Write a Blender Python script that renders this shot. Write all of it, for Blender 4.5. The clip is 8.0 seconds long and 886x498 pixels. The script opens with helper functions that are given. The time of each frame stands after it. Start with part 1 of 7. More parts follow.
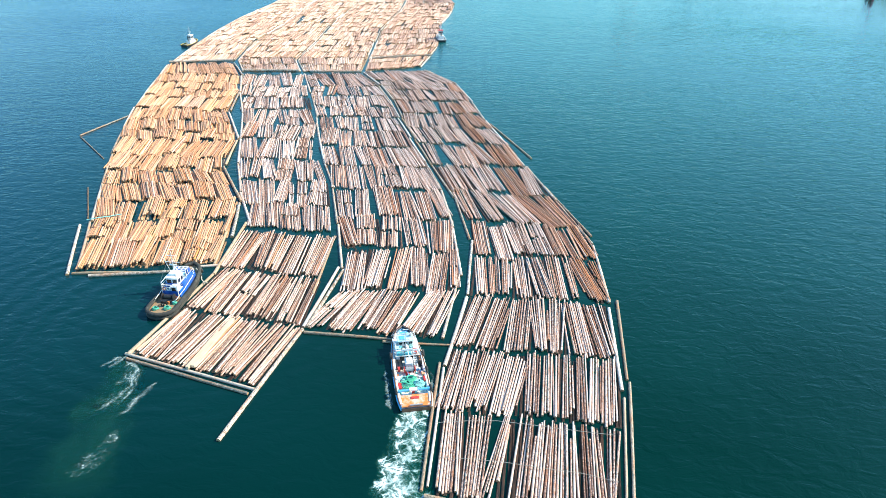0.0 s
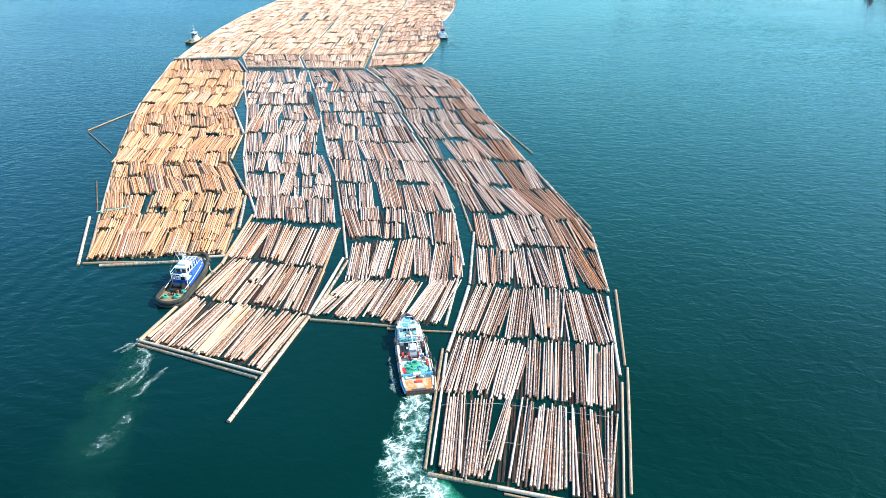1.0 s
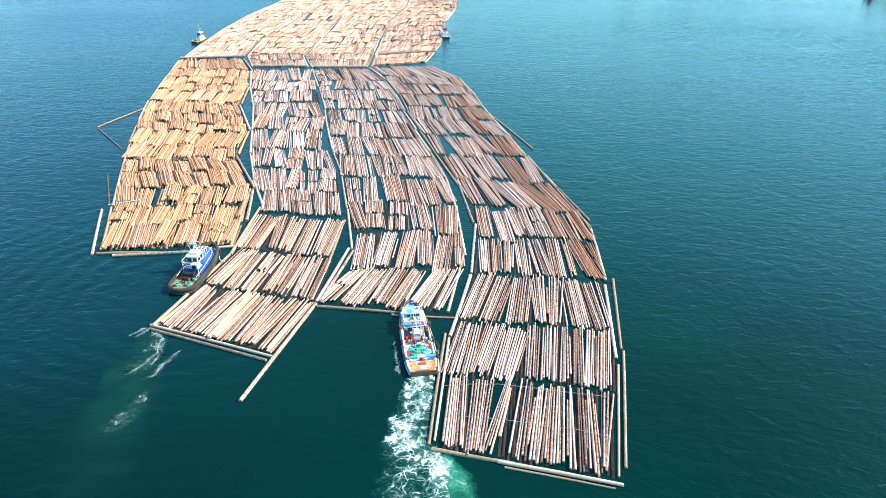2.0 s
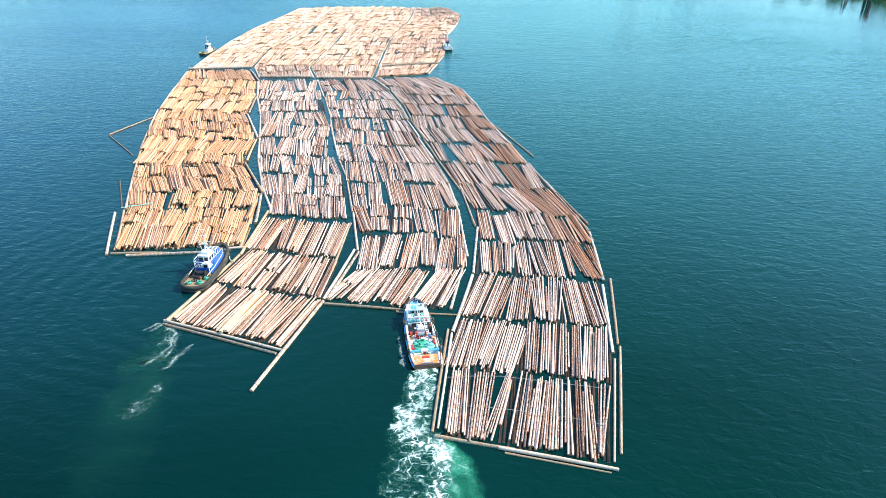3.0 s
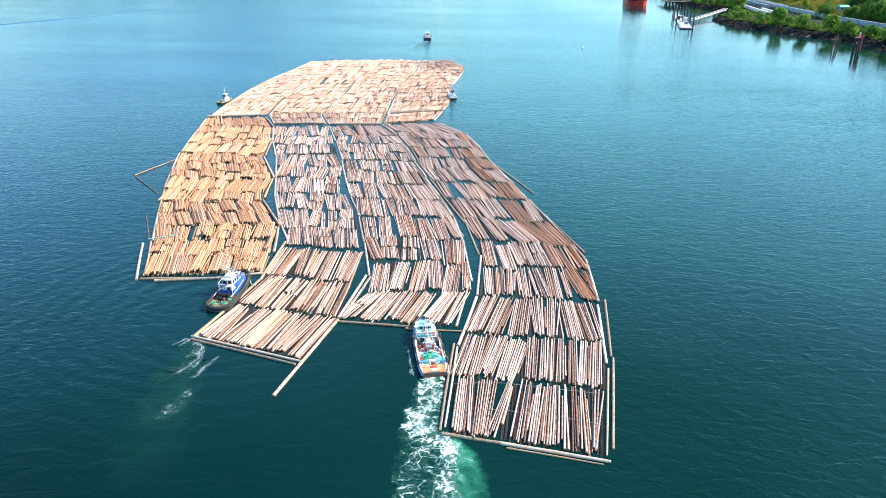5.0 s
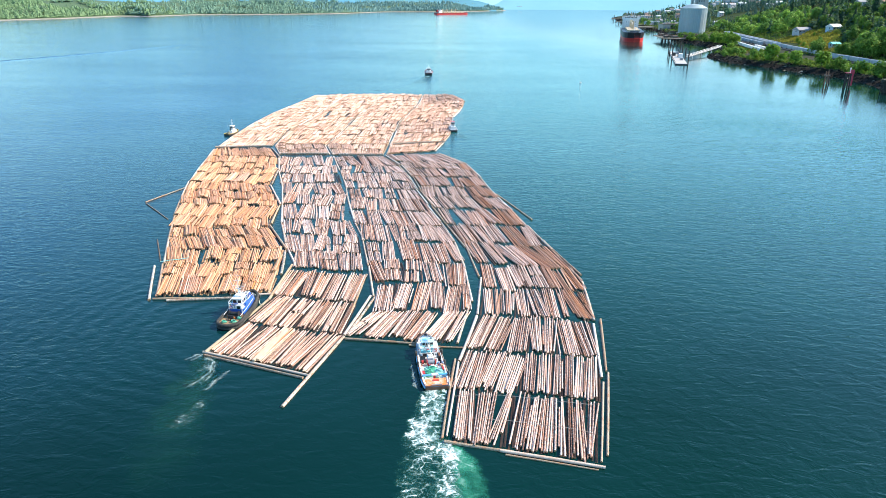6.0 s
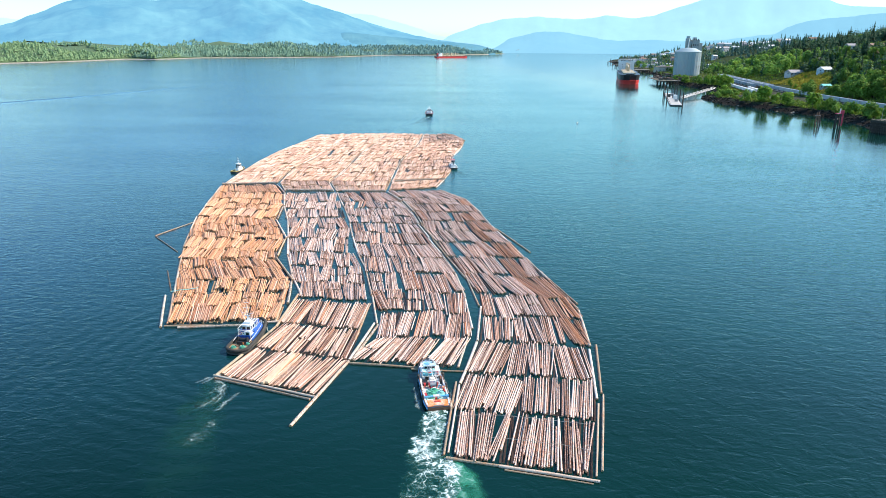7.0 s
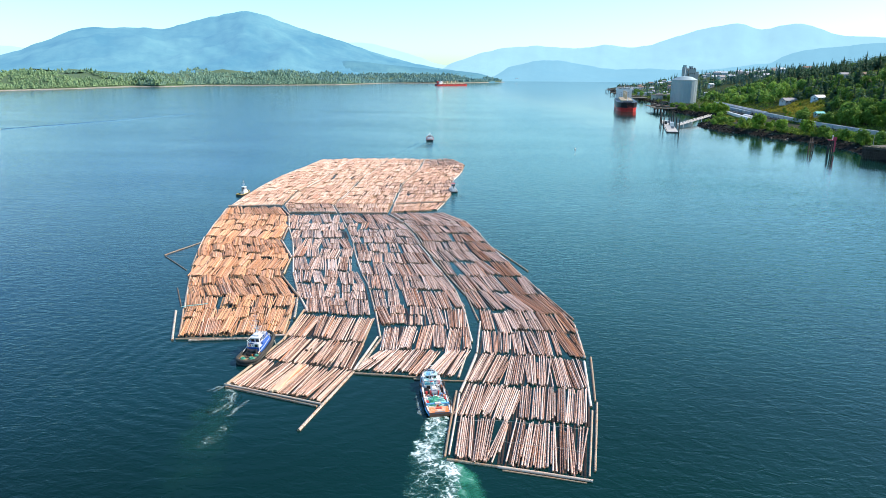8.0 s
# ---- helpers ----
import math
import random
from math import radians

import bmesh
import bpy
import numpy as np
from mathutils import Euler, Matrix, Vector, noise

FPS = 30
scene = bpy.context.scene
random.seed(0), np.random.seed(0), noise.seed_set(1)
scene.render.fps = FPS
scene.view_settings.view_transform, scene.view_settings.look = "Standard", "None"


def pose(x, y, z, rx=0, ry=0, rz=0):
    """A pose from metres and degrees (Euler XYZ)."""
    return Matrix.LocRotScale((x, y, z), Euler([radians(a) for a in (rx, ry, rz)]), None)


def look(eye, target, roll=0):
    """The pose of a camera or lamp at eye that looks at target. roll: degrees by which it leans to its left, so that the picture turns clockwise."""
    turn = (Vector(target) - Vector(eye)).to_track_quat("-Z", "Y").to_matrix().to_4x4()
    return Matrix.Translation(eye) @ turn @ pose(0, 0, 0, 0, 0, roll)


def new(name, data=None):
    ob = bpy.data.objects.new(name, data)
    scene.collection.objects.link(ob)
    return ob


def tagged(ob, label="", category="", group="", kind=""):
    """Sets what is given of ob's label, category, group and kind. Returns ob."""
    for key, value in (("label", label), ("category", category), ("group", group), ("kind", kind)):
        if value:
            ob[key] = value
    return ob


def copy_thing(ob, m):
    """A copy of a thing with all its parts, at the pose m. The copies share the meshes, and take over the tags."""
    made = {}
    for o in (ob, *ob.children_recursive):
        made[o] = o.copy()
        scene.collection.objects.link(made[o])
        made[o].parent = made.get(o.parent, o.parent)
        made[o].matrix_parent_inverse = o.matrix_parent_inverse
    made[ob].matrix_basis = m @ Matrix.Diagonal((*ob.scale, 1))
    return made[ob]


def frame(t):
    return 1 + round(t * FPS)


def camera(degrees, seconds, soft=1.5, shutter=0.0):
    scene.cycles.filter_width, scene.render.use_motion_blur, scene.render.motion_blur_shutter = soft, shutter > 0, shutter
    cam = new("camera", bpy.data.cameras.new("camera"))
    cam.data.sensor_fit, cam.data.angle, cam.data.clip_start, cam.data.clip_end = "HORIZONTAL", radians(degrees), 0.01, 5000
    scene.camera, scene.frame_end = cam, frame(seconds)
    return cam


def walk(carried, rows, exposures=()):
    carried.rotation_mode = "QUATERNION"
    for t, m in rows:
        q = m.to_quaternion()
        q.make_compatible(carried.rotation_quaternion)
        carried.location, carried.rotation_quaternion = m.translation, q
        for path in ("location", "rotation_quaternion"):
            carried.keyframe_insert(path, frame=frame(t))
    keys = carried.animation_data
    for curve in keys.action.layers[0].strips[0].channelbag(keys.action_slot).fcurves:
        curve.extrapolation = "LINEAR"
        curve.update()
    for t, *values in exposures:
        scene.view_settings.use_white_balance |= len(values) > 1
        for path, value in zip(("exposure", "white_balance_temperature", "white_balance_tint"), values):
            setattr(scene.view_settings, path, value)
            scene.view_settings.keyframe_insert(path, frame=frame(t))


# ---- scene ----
cam = camera(66.8, 8.0, soft=0.9)

PATH = [
    (0, (2.347, -48.503, 55.595), (2.304, -46.75, 54.634), 0.6),
    (0.5, (2.312, -49.79, 55.585), (2.267, -48.038, 54.622), 0.6),
    (1, (2.182, -51.269, 55.599), (2.136, -49.517, 54.635), 0.6),
    (1.5, (2.206, -53.113, 55.635), (2.157, -51.361, 54.67), 0.5),
    (3, (2.097, -59.313, 55.479), (2.04, -57.541, 54.554), 0.6),
    (3.5, (2.089, -61.714, 55.437), (2.028, -59.925, 54.545), 0.5),
    (4, (2.163, -64.185, 55.273), (2.098, -62.379, 54.415), 0.4),
    (4.5, (2.288, -66.61, 55.304), (2.217, -64.79, 54.478), 0.3),
    (6, (2.287, -74.718, 55.113), (2.209, -72.845, 54.415), 0.3),
    (6.5, (2.167, -77.623, 55.172), (2.089, -75.731, 54.529), 0.4),
    (7, (2.298, -80.6, 55.073), (2.218, -78.69, 54.486), 0.3),
    (7.5, (2.254, -83.661, 54.897), (2.174, -81.736, 54.36), 0.4),
    (8, (2.351, -87.009, 54.868), (2.27, -85.078, 54.356), 0.4),
]
walk(cam, [(t, look(eye, target, roll)) for t, eye, target, roll in PATH],
     exposures=[(0, 1.06, 6320, 2), (3.0, 1.16, 6420, 4), (4.5, 1.14, 6480, 8), (6.5, 1.0, 6580, 12), (8, 0.74, 6600, 13)])

# ---- world, sun, exposure ----
SUN_TO = Vector((0.75, 0.13, 0.65)).normalized()
world = bpy.data.worlds.new("sky")
scene.world = world
world.use_nodes = True
wn = world.node_tree.nodes
sky = wn.new("ShaderNodeTexSky")
sky.sky_type = "NISHITA"
sky.sun_disc = False
sky.sun_elevation = math.asin(SUN_TO.z)
sky.sun_rotation = math.atan2(SUN_TO.x, SUN_TO.y)
sky.air_density, sky.dust_density, sky.ozone_density = 1.2, 0.5, 4.0
wn["Background"].inputs["Strength"].default_value = 0.15
haze = wn.new("ShaderNodeMix")
haze.data_type, haze.blend_type = "RGBA", "MULTIPLY"
haze.inputs[0].default_value = 1.0
haze.inputs[7].default_value = (0.67, 0.99, 1.10, 1)
world.node_tree.links.new(sky.outputs["Color"], haze.inputs[6])
world.node_tree.links.new(haze.outputs[2], wn["Background"].inputs["Color"])

sun = new("sun", bpy.data.lights.new("sun", "SUN"))
sun.data.energy, sun.data.angle, sun.data.color = 4.2, radians(0.6), (1.0, 0.87, 0.71)
sun.matrix_world = look(SUN_TO * 300, (0, 0, 0))


# ---- materials ----
class Mat:
    """A node material under construction."""

    def __init__(self, name, rough=0.7, metal=0.0, base=(0.5, 0.5, 0.5)):
        self.m = bpy.data.materials.new(name)
        self.m.use_nodes = True
        self.n, self.l = self.m.node_tree.nodes, self.m.node_tree.links
        self.b = self.n["Principled BSDF"]
        self.b.inputs["Roughness"].default_value = rough
        self.b.inputs["Metallic"].default_value = metal
        self.b.inputs["Base Color"].default_value = (*base, 1)

    def link(self, a, b):
        self.l.new(a, b)

    def coord(self, scale=(1, 1, 1), source="Object", offset=None, turn=0.0):
        if source == "Position":
            out = self.n.new("ShaderNodeNewGeometry").outputs["Position"]
        else:
            out = self.n.new("ShaderNodeTexCoord").outputs[source]
        if offset is not None:
            add = self.n.new("ShaderNodeVectorMath")
            add.operation = "ADD"
            self.link(out, add.inputs[0])
            self.link(offset, add.inputs[1])
            out = add.outputs[0]
        mp = self.n.new("ShaderNodeMapping")
        mp.inputs["Scale"].default_value = scale
        mp.inputs["Rotation"].default_value = (0, 0, radians(turn))
        self.link(out, mp.inputs["Vector"])
        return mp.outputs["Vector"]

    def noise(self, vec, scale=1.0, detail=4.0, rough=0.55, distortion=0.0):
        t = self.n.new("ShaderNodeTexNoise")
        for key, v in (("Scale", scale), ("Detail", detail), ("Roughness", rough), ("Distortion", distortion)):
            t.inputs[key].default_value = v
        self.link(vec, t.inputs["Vector"])
        return t.outputs["Fac"]

    def ramp(self, fac, stops, mode="LINEAR"):
        r = self.n.new("ShaderNodeValToRGB")
        r.color_ramp.interpolation = mode
        e = r.color_ramp.elements
        while len(e) < len(stops):
            e.new(0.5)
        for k, (p, c) in enumerate(stops):
            e[k].position = p
            e[k].color = (c, c, c, 1) if isinstance(c, float) else (*c, 1)
        self.link(fac, r.inputs["Fac"])
        return r.outputs["Color"]

    def mix(self, fac, a, b, mode="MIX"):
        x = self.n.new("ShaderNodeMix")
        x.data_type, x.blend_type = "RGBA", mode
        for v, k in ((fac, 0), (a, 6), (b, 7)):
            if isinstance(v, float):
                x.inputs[k].default_value = v
            elif isinstance(v, tuple):
                x.inputs[k].default_value = (*v, 1)
            else:
                self.link(v, x.inputs[k])
        return x.outputs[2]

    def math(self, op, a, b=0.0):
        x = self.n.new("ShaderNodeMath")
        x.operation = op
        for k, v in ((0, a), (1, b)):
            if isinstance(v, (float, int)):
                x.inputs[k].default_value = v
            else:
                self.link(v, x.inputs[k])
        return x.outputs[0]

    def color(self, out):
        self.link(out, self.b.inputs["Base Color"])

    def rough(self, out):
        self.link(out, self.b.inputs["Roughness"])

    def bump(self, height, strength=0.3, distance=0.02, normal=None):
        x = self.n.new("ShaderNodeBump")
        x.inputs["Strength"].default_value = strength
        x.inputs["Distance"].default_value = distance
        self.link(height, x.inputs["Height"])
        if normal is not None:
            self.link(normal, x.inputs["Normal"])
        self.link(x.outputs["Normal"], self.b.inputs["Normal"])
        return x.outputs["Normal"]


def paint(name, base, rough=0.45, metal=0.0, wear=(0.25, 0.16, 0.1), amount=0.35, scale=1.2):
    """Painted metal or plaster with stains and a fine grain."""
    m = Mat(name, rough, metal)
    v = m.coord()
    big = m.ramp(m.noise(v, scale, 5, 0.65), [(0.45, 0.0), (0.75, 1.0)])
    fine = m.noise(v, scale * 9, 3)
    c = m.mix(m.math("MULTIPLY", big, amount), base, wear)
    c = m.mix(m.math("MULTIPLY", fine, 0.25), c, tuple(x * 0.55 for x in base))
    m.color(c)
    m.bump(fine, 0.12, 0.01)
    return m.m


def log_material(name, stops, joined=False, patch=0.45, bark=(0.11, 0.045, 0.03), wet=False, stain=0.75):
    """Barked and peeled round wood, every log in its own tone."""
    m = Mat(name, 0.6 if wet else 0.8)
    m.b.inputs["Specular IOR Level"].default_value = 0.15 if wet else 0.3
    if joined:
        rnd = m.n.new("ShaderNodeNewGeometry").outputs["Random Per Island"]
        scale = (3.4, 1.9, 3.4)
    else:
        rnd = m.n.new("ShaderNodeObjectInfo").outputs["Random"]
        scale = (1.0, 33.0, 1.0)
    shift = m.n.new("ShaderNodeCombineXYZ")
    far = m.math("MULTIPLY", rnd, 173.0)
    for k in range(3):
        m.link(far, shift.inputs[k])
    v = m.coord(scale, "Object", shift.outputs[0])
    base = m.ramp(rnd, stops, "CONSTANT")
    jitter = m.math("FRACT", m.math("MULTIPLY", rnd, 37.7))
    base = m.mix(m.math("MULTIPLY", jitter, 0.02 if wet else 0.35), base, (0.72, 0.53, 0.44))
    peeled = m.math("MULTIPLY", m.math("SUBTRACT", m.math("FRACT", m.math("MULTIPLY", rnd, 91.3)), 0.5), 0.26)
    # torn strips of bark, knots and flecks, scuffs along the grain
    patches = m.ramp(m.math("ADD", m.noise(v, 1.0, 5, 0.7), peeled), [(0.555, 0.0), (0.60, 1.0)])
    c = m.mix(m.math("MULTIPLY", patches, patch), base, bark)
    fleck = m.ramp(m.math("ADD", m.noise(v, 2.7, 3, 0.6), m.math("MULTIPLY", peeled, 0.5)), [(0.565, 0.0), (0.61, 1.0)])
    c = m.mix(m.math("MULTIPLY", fleck, min(1.0, patch * 1.2)), c, tuple(x * 0.8 for x in bark))
    streak = m.noise(m.coord((scale[0] * 2.5, scale[1] * 0.16, scale[2] * 2.5), "Object", shift.outputs[0]), 1.0, 4, 0.6)
    c = m.mix(m.math("MULTIPLY", m.ramp(streak, [(0.35, 1.0), (0.55, 0.0)]), 0.28), c, (0.22, 0.12, 0.08))
    rusty = m.ramp(m.noise(v, 0.24, 4, 0.6), [(0.50, 0.0), (0.62, 1.0)])
    c = m.mix(m.math("MULTIPLY", m.math("MULTIPLY", rusty, streak), 0.1 if wet else stain), c, (0.52, 0.19, 0.06))
    m.color(c)
    m.bump(m.math("ADD", streak, m.math("ADD", patches, fleck)), 0.6, 0.03)
    return m.m


PINK = [(0.0, (0.452, 0.292, 0.232)), (0.02, (0.634, 0.436, 0.346)), (0.08, (0.754, 0.556, 0.460)), (0.40, (0.808, 0.613, 0.514)),
        (0.62, (0.709, 0.500, 0.405)), (0.74, (0.846, 0.675, 0.582)), (0.93, (0.594, 0.338, 0.229)), (0.96, (0.785, 0.585, 0.473))]
BEIGE = [(0.0, (0.389, 0.250, 0.193)), (0.05, (0.592, 0.410, 0.329)), (0.12, (0.795, 0.595, 0.498)), (0.40, (0.845, 0.659, 0.570)),
         (0.62, (0.727, 0.523, 0.433)), (0.74, (0.862, 0.707, 0.634)), (0.93, (0.626, 0.362, 0.249)), (0.96, (0.820, 0.619, 0.505))]
PALE = [(0.0, (0.285, 0.138, 0.092)), (0.04, (0.531, 0.311, 0.216)), (0.12, (0.739, 0.510, 0.391)), (0.40, (0.806, 0.587, 0.466)),
        (0.64, (0.683, 0.440, 0.324)), (0.76, (0.834, 0.639, 0.524)), (0.94, (0.589, 0.215, 0.075)), (0.96, (0.759, 0.518, 0.349))]
ORANGE = [(0.0, (0.524, 0.226, 0.094)), (0.06, (0.747, 0.348, 0.151)), (0.28, (0.888, 0.470, 0.236)), (0.52, (0.827, 0.404, 0.189)),
          (0.70, (0.898, 0.536, 0.312)), (0.86, (0.666, 0.348, 0.208)), (0.91, (0.807, 0.291, 0.076)), (0.95, (0.888, 0.584, 0.396))]
BRONZE = [(0.0, (0.367, 0.171, 0.091)), (0.10, (0.670, 0.363, 0.223)), (0.32, (0.799, 0.474, 0.314)), (0.56, (0.691, 0.383, 0.243)),
          (0.74, (0.864, 0.544, 0.384)), (0.90, (0.648, 0.252, 0.101))]
CREAM = [(0.0, (0.564, 0.338, 0.219)), (0.06, (0.715, 0.479, 0.334)), (0.25, (0.809, 0.585, 0.440)), (0.50, (0.837, 0.639, 0.501)),
         (0.70, (0.752, 0.523, 0.387)), (0.84, (0.846, 0.683, 0.571)), (0.96, (0.658, 0.355, 0.194))]
TAN = [(0.0, (0.422, 0.232, 0.164)), (0.08, (0.634, 0.387, 0.271)), (0.28, (0.768, 0.507, 0.369)), (0.52, (0.701, 0.439, 0.312)),
       (0.70, (0.806, 0.568, 0.435)), (0.90, (0.557, 0.258, 0.148)), (0.94, (0.749, 0.516, 0.394))]
RUSSET = [(0.0, (0.278, 0.131, 0.084)), (0.03, (0.479, 0.253, 0.170)), (0.14, (0.737, 0.498, 0.385)), (0.42, (0.795, 0.570, 0.457)),
          (0.62, (0.651, 0.389, 0.278)), (0.72, (0.833, 0.633, 0.529)), (0.90, (0.517, 0.199, 0.090)), (0.95, (0.757, 0.524, 0.403))]
RUST_TONES = [(0.0, (0.20, 0.09, 0.055)), (0.12, (0.46, 0.20, 0.10)), (0.36, (0.58, 0.29, 0.16)), (0.58, (0.40, 0.17, 0.085)),
              (0.72, (0.70, 0.44, 0.31)), (0.90, (0.52, 0.21, 0.07))]
BARKS = {}
for key, stops in (("pink", PINK), ("russet", RUSSET), ("pale", PALE), ("orange", ORANGE), ("cream", CREAM), ("tan", TAN), ("beige", BEIGE), ("bronze", BRONZE), ("rust", RUST_TONES)):
    amount = {"pink": 0.80, "russet": 0.80, "beige": 0.72, "pale": 0.70, "orange": 0.4, "bronze": 0.5, "cream": 0.45, "tan": 0.6, "rust": 0.6}[key]
    BARKS[key] = log_material(key + "_log", stops, False, amount)
    BARKS[key + "_joined"] = log_material(key + "_log_heap", stops, True, amount)
# wet lower logs, near black with the shade of the gaps put in
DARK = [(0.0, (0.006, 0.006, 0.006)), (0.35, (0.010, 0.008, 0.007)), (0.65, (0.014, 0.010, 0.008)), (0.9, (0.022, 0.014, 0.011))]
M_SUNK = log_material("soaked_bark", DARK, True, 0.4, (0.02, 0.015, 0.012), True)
# brown shade between golden bundles, put into the lower logs' colour
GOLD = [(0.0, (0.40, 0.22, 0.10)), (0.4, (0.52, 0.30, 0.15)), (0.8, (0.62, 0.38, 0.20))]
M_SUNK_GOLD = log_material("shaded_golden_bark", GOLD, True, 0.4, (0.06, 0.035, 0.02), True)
DIM = [(0.0, (0.09, 0.07, 0.045)), (0.5, (0.15, 0.115, 0.07))]
M_DIM = log_material("dark_wet_boomstick", DIM, False, 0.4, (0.05, 0.04, 0.025))
STICK = [(0.0, (0.56, 0.47, 0.37)), (0.3, (0.66, 0.58, 0.48)), (0.6, (0.74, 0.68, 0.59)), (0.88, (0.45, 0.34, 0.21))]
M_STICK = log_material("weathered_boomstick", STICK, False, 0.75, (0.14, 0.11, 0.07))
MOSSY = [(0.0, (0.34, 0.25, 0.16)), (0.5, (0.42, 0.33, 0.22)), (0.8, (0.26, 0.19, 0.12))]
M_MOSSY = log_material("mossy_boomstick", MOSSY, False, 0.45, (0.09, 0.08, 0.04))


def end_grain(name, base):
    m = Mat(name, 0.8)
    ob = m.n.new("ShaderNodeObjectInfo").outputs["Random"]
    v = m.coord((3, 3, 3))
    c = m.mix(m.noise(v, 3, 3), base, tuple(x * 0.55 for x in base))
    m.color(m.mix(m.math("MULTIPLY", ob, 0.4), c, (0.30, 0.16, 0.07)))
    return m.m


M_CUT = end_grain("sawn_end", (0.60, 0.35, 0.18))


def water_material():
    m = Mat("sea_water", 0.09)
    m.b.inputs["IOR"].default_value = 1.26
    m.b.inputs["Specular Tint"].default_value = (0.25, 0.95, 0.72, 1)
    p = m.coord((1, 1, 1), "Position")
    place = m.n.new("ShaderNodeSeparateXYZ")
    m.link(p, place.inputs[0])
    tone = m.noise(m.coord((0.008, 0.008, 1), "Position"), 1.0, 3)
    # green water near by; paler far and bluer west, sky light put into colour
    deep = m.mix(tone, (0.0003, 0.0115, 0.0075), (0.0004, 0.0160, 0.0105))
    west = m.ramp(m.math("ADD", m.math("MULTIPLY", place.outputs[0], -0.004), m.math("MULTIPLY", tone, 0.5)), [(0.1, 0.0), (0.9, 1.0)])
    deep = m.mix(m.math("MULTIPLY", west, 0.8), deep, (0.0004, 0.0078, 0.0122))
    far_sky_tone = m.mix(west, (0.010, 0.096, 0.088), (0.004, 0.047, 0.102))
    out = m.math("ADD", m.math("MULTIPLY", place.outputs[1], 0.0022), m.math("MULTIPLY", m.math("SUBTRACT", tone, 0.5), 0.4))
    # sheltered water under the bank, where the painted sky light is held back
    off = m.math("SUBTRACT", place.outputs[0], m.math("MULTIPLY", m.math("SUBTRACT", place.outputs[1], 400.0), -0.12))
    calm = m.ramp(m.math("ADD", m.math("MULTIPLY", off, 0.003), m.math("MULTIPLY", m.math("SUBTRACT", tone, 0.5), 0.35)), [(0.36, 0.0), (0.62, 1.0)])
    sky_share = m.math("MULTIPLY", m.ramp(m.math("ADD", out, 0.085), [(0.04, 0.0), (0.70, 1.0)]), m.math("SUBTRACT", 1.0, m.math("MULTIPLY", calm, 0.88)))
    # farthest out, more of the bright sky's reflection is mixed into the colour
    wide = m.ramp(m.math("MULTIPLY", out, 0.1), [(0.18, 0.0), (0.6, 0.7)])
    m.color(m.mix(wide, m.mix(sky_share, deep, far_sky_tone), (0.030, 0.125, 0.150)))
    # wind ripples in lanes, short chop and a long low swell
    lanes = m.ramp(m.noise(m.coord((0.004, 0.011, 1), "Position"), 1.0, 4, 0.6), [(0.35, 0.0), (0.65, 1.0)])
    w1 = m.noise(m.coord((0.34, 0.60, 1), "Position", None, 16), 1.0, 3, 0.55, 0.9)
    w2 = m.noise(m.coord((0.9, 1.7, 1), "Position", None, -9), 1.0, 3, 0.6, 0.4)
    h = m.math("ADD", w1, m.math("MULTIPLY", w2, 0.2))
    h = m.math("MULTIPLY", h, m.math("ADD", m.math("MULTIPLY", lanes, 0.5), 0.5))
    w3 = m.noise(m.coord((0.05, 0.15, 1), "Position", None, 8), 1.0, 3, 0.5, 0.8)
    h = m.math("ADD", h, m.math("MULTIPLY", w3, 0.4))
    # bow waves that spread from the raft's corner where a tug pushes
    way = m.n.new("ShaderNodeVectorMath")
    way.operation = "DISTANCE"
    m.link(p, way.inputs[0])
    way.inputs[1].default_value = (-37.0, 30.0, 0.0)
    reach = m.math("ADD", way.outputs["Value"], m.math("MULTIPLY", w3, 7.0))
    rings = m.math("MULTIPLY", m.math("SINE", m.math("MULTIPLY", reach, 1.7)), m.ramp(m.math("MULTIPLY", way.outputs["Value"], 0.01), [(0.08, 0.0), (0.16, 1.0), (0.30, 0.6), (0.55, 0.0)]))
    h = m.math("ADD", h, m.math("MULTIPLY", rings, 0.16))
    under_bank = m.ramp(m.math("MULTIPLY", off, 0.003), [(0.66, 0.0), (0.80, 1.0)])
    still = m.math("MULTIPLY", m.math("SUBTRACT", 1.0, m.math("MULTIPLY", calm, 0.72)), m.math("SUBTRACT", 1.0, m.math("MULTIPLY", under_bank, 0.85)))
    # smoother water in the lee of the rafts
    aside = m.math("MULTIPLY", m.math("ABSOLUTE", m.math("ADD", place.outputs[0], 15.0)), 0.012)
    ahead = m.math("MULTIPLY", m.math("MAXIMUM", place.outputs[1], 0.0), 0.004)
    lee = m.ramp(m.math("ADD", m.math("ADD", aside, ahead), m.math("MULTIPLY", tone, 0.25)), [(0.25, 0.45), (0.80, 1.0)])
    m.bump(m.math("MULTIPLY", h, m.math("MULTIPLY", still, lee)), 0.55, 0.42)
    return m.m


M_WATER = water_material()


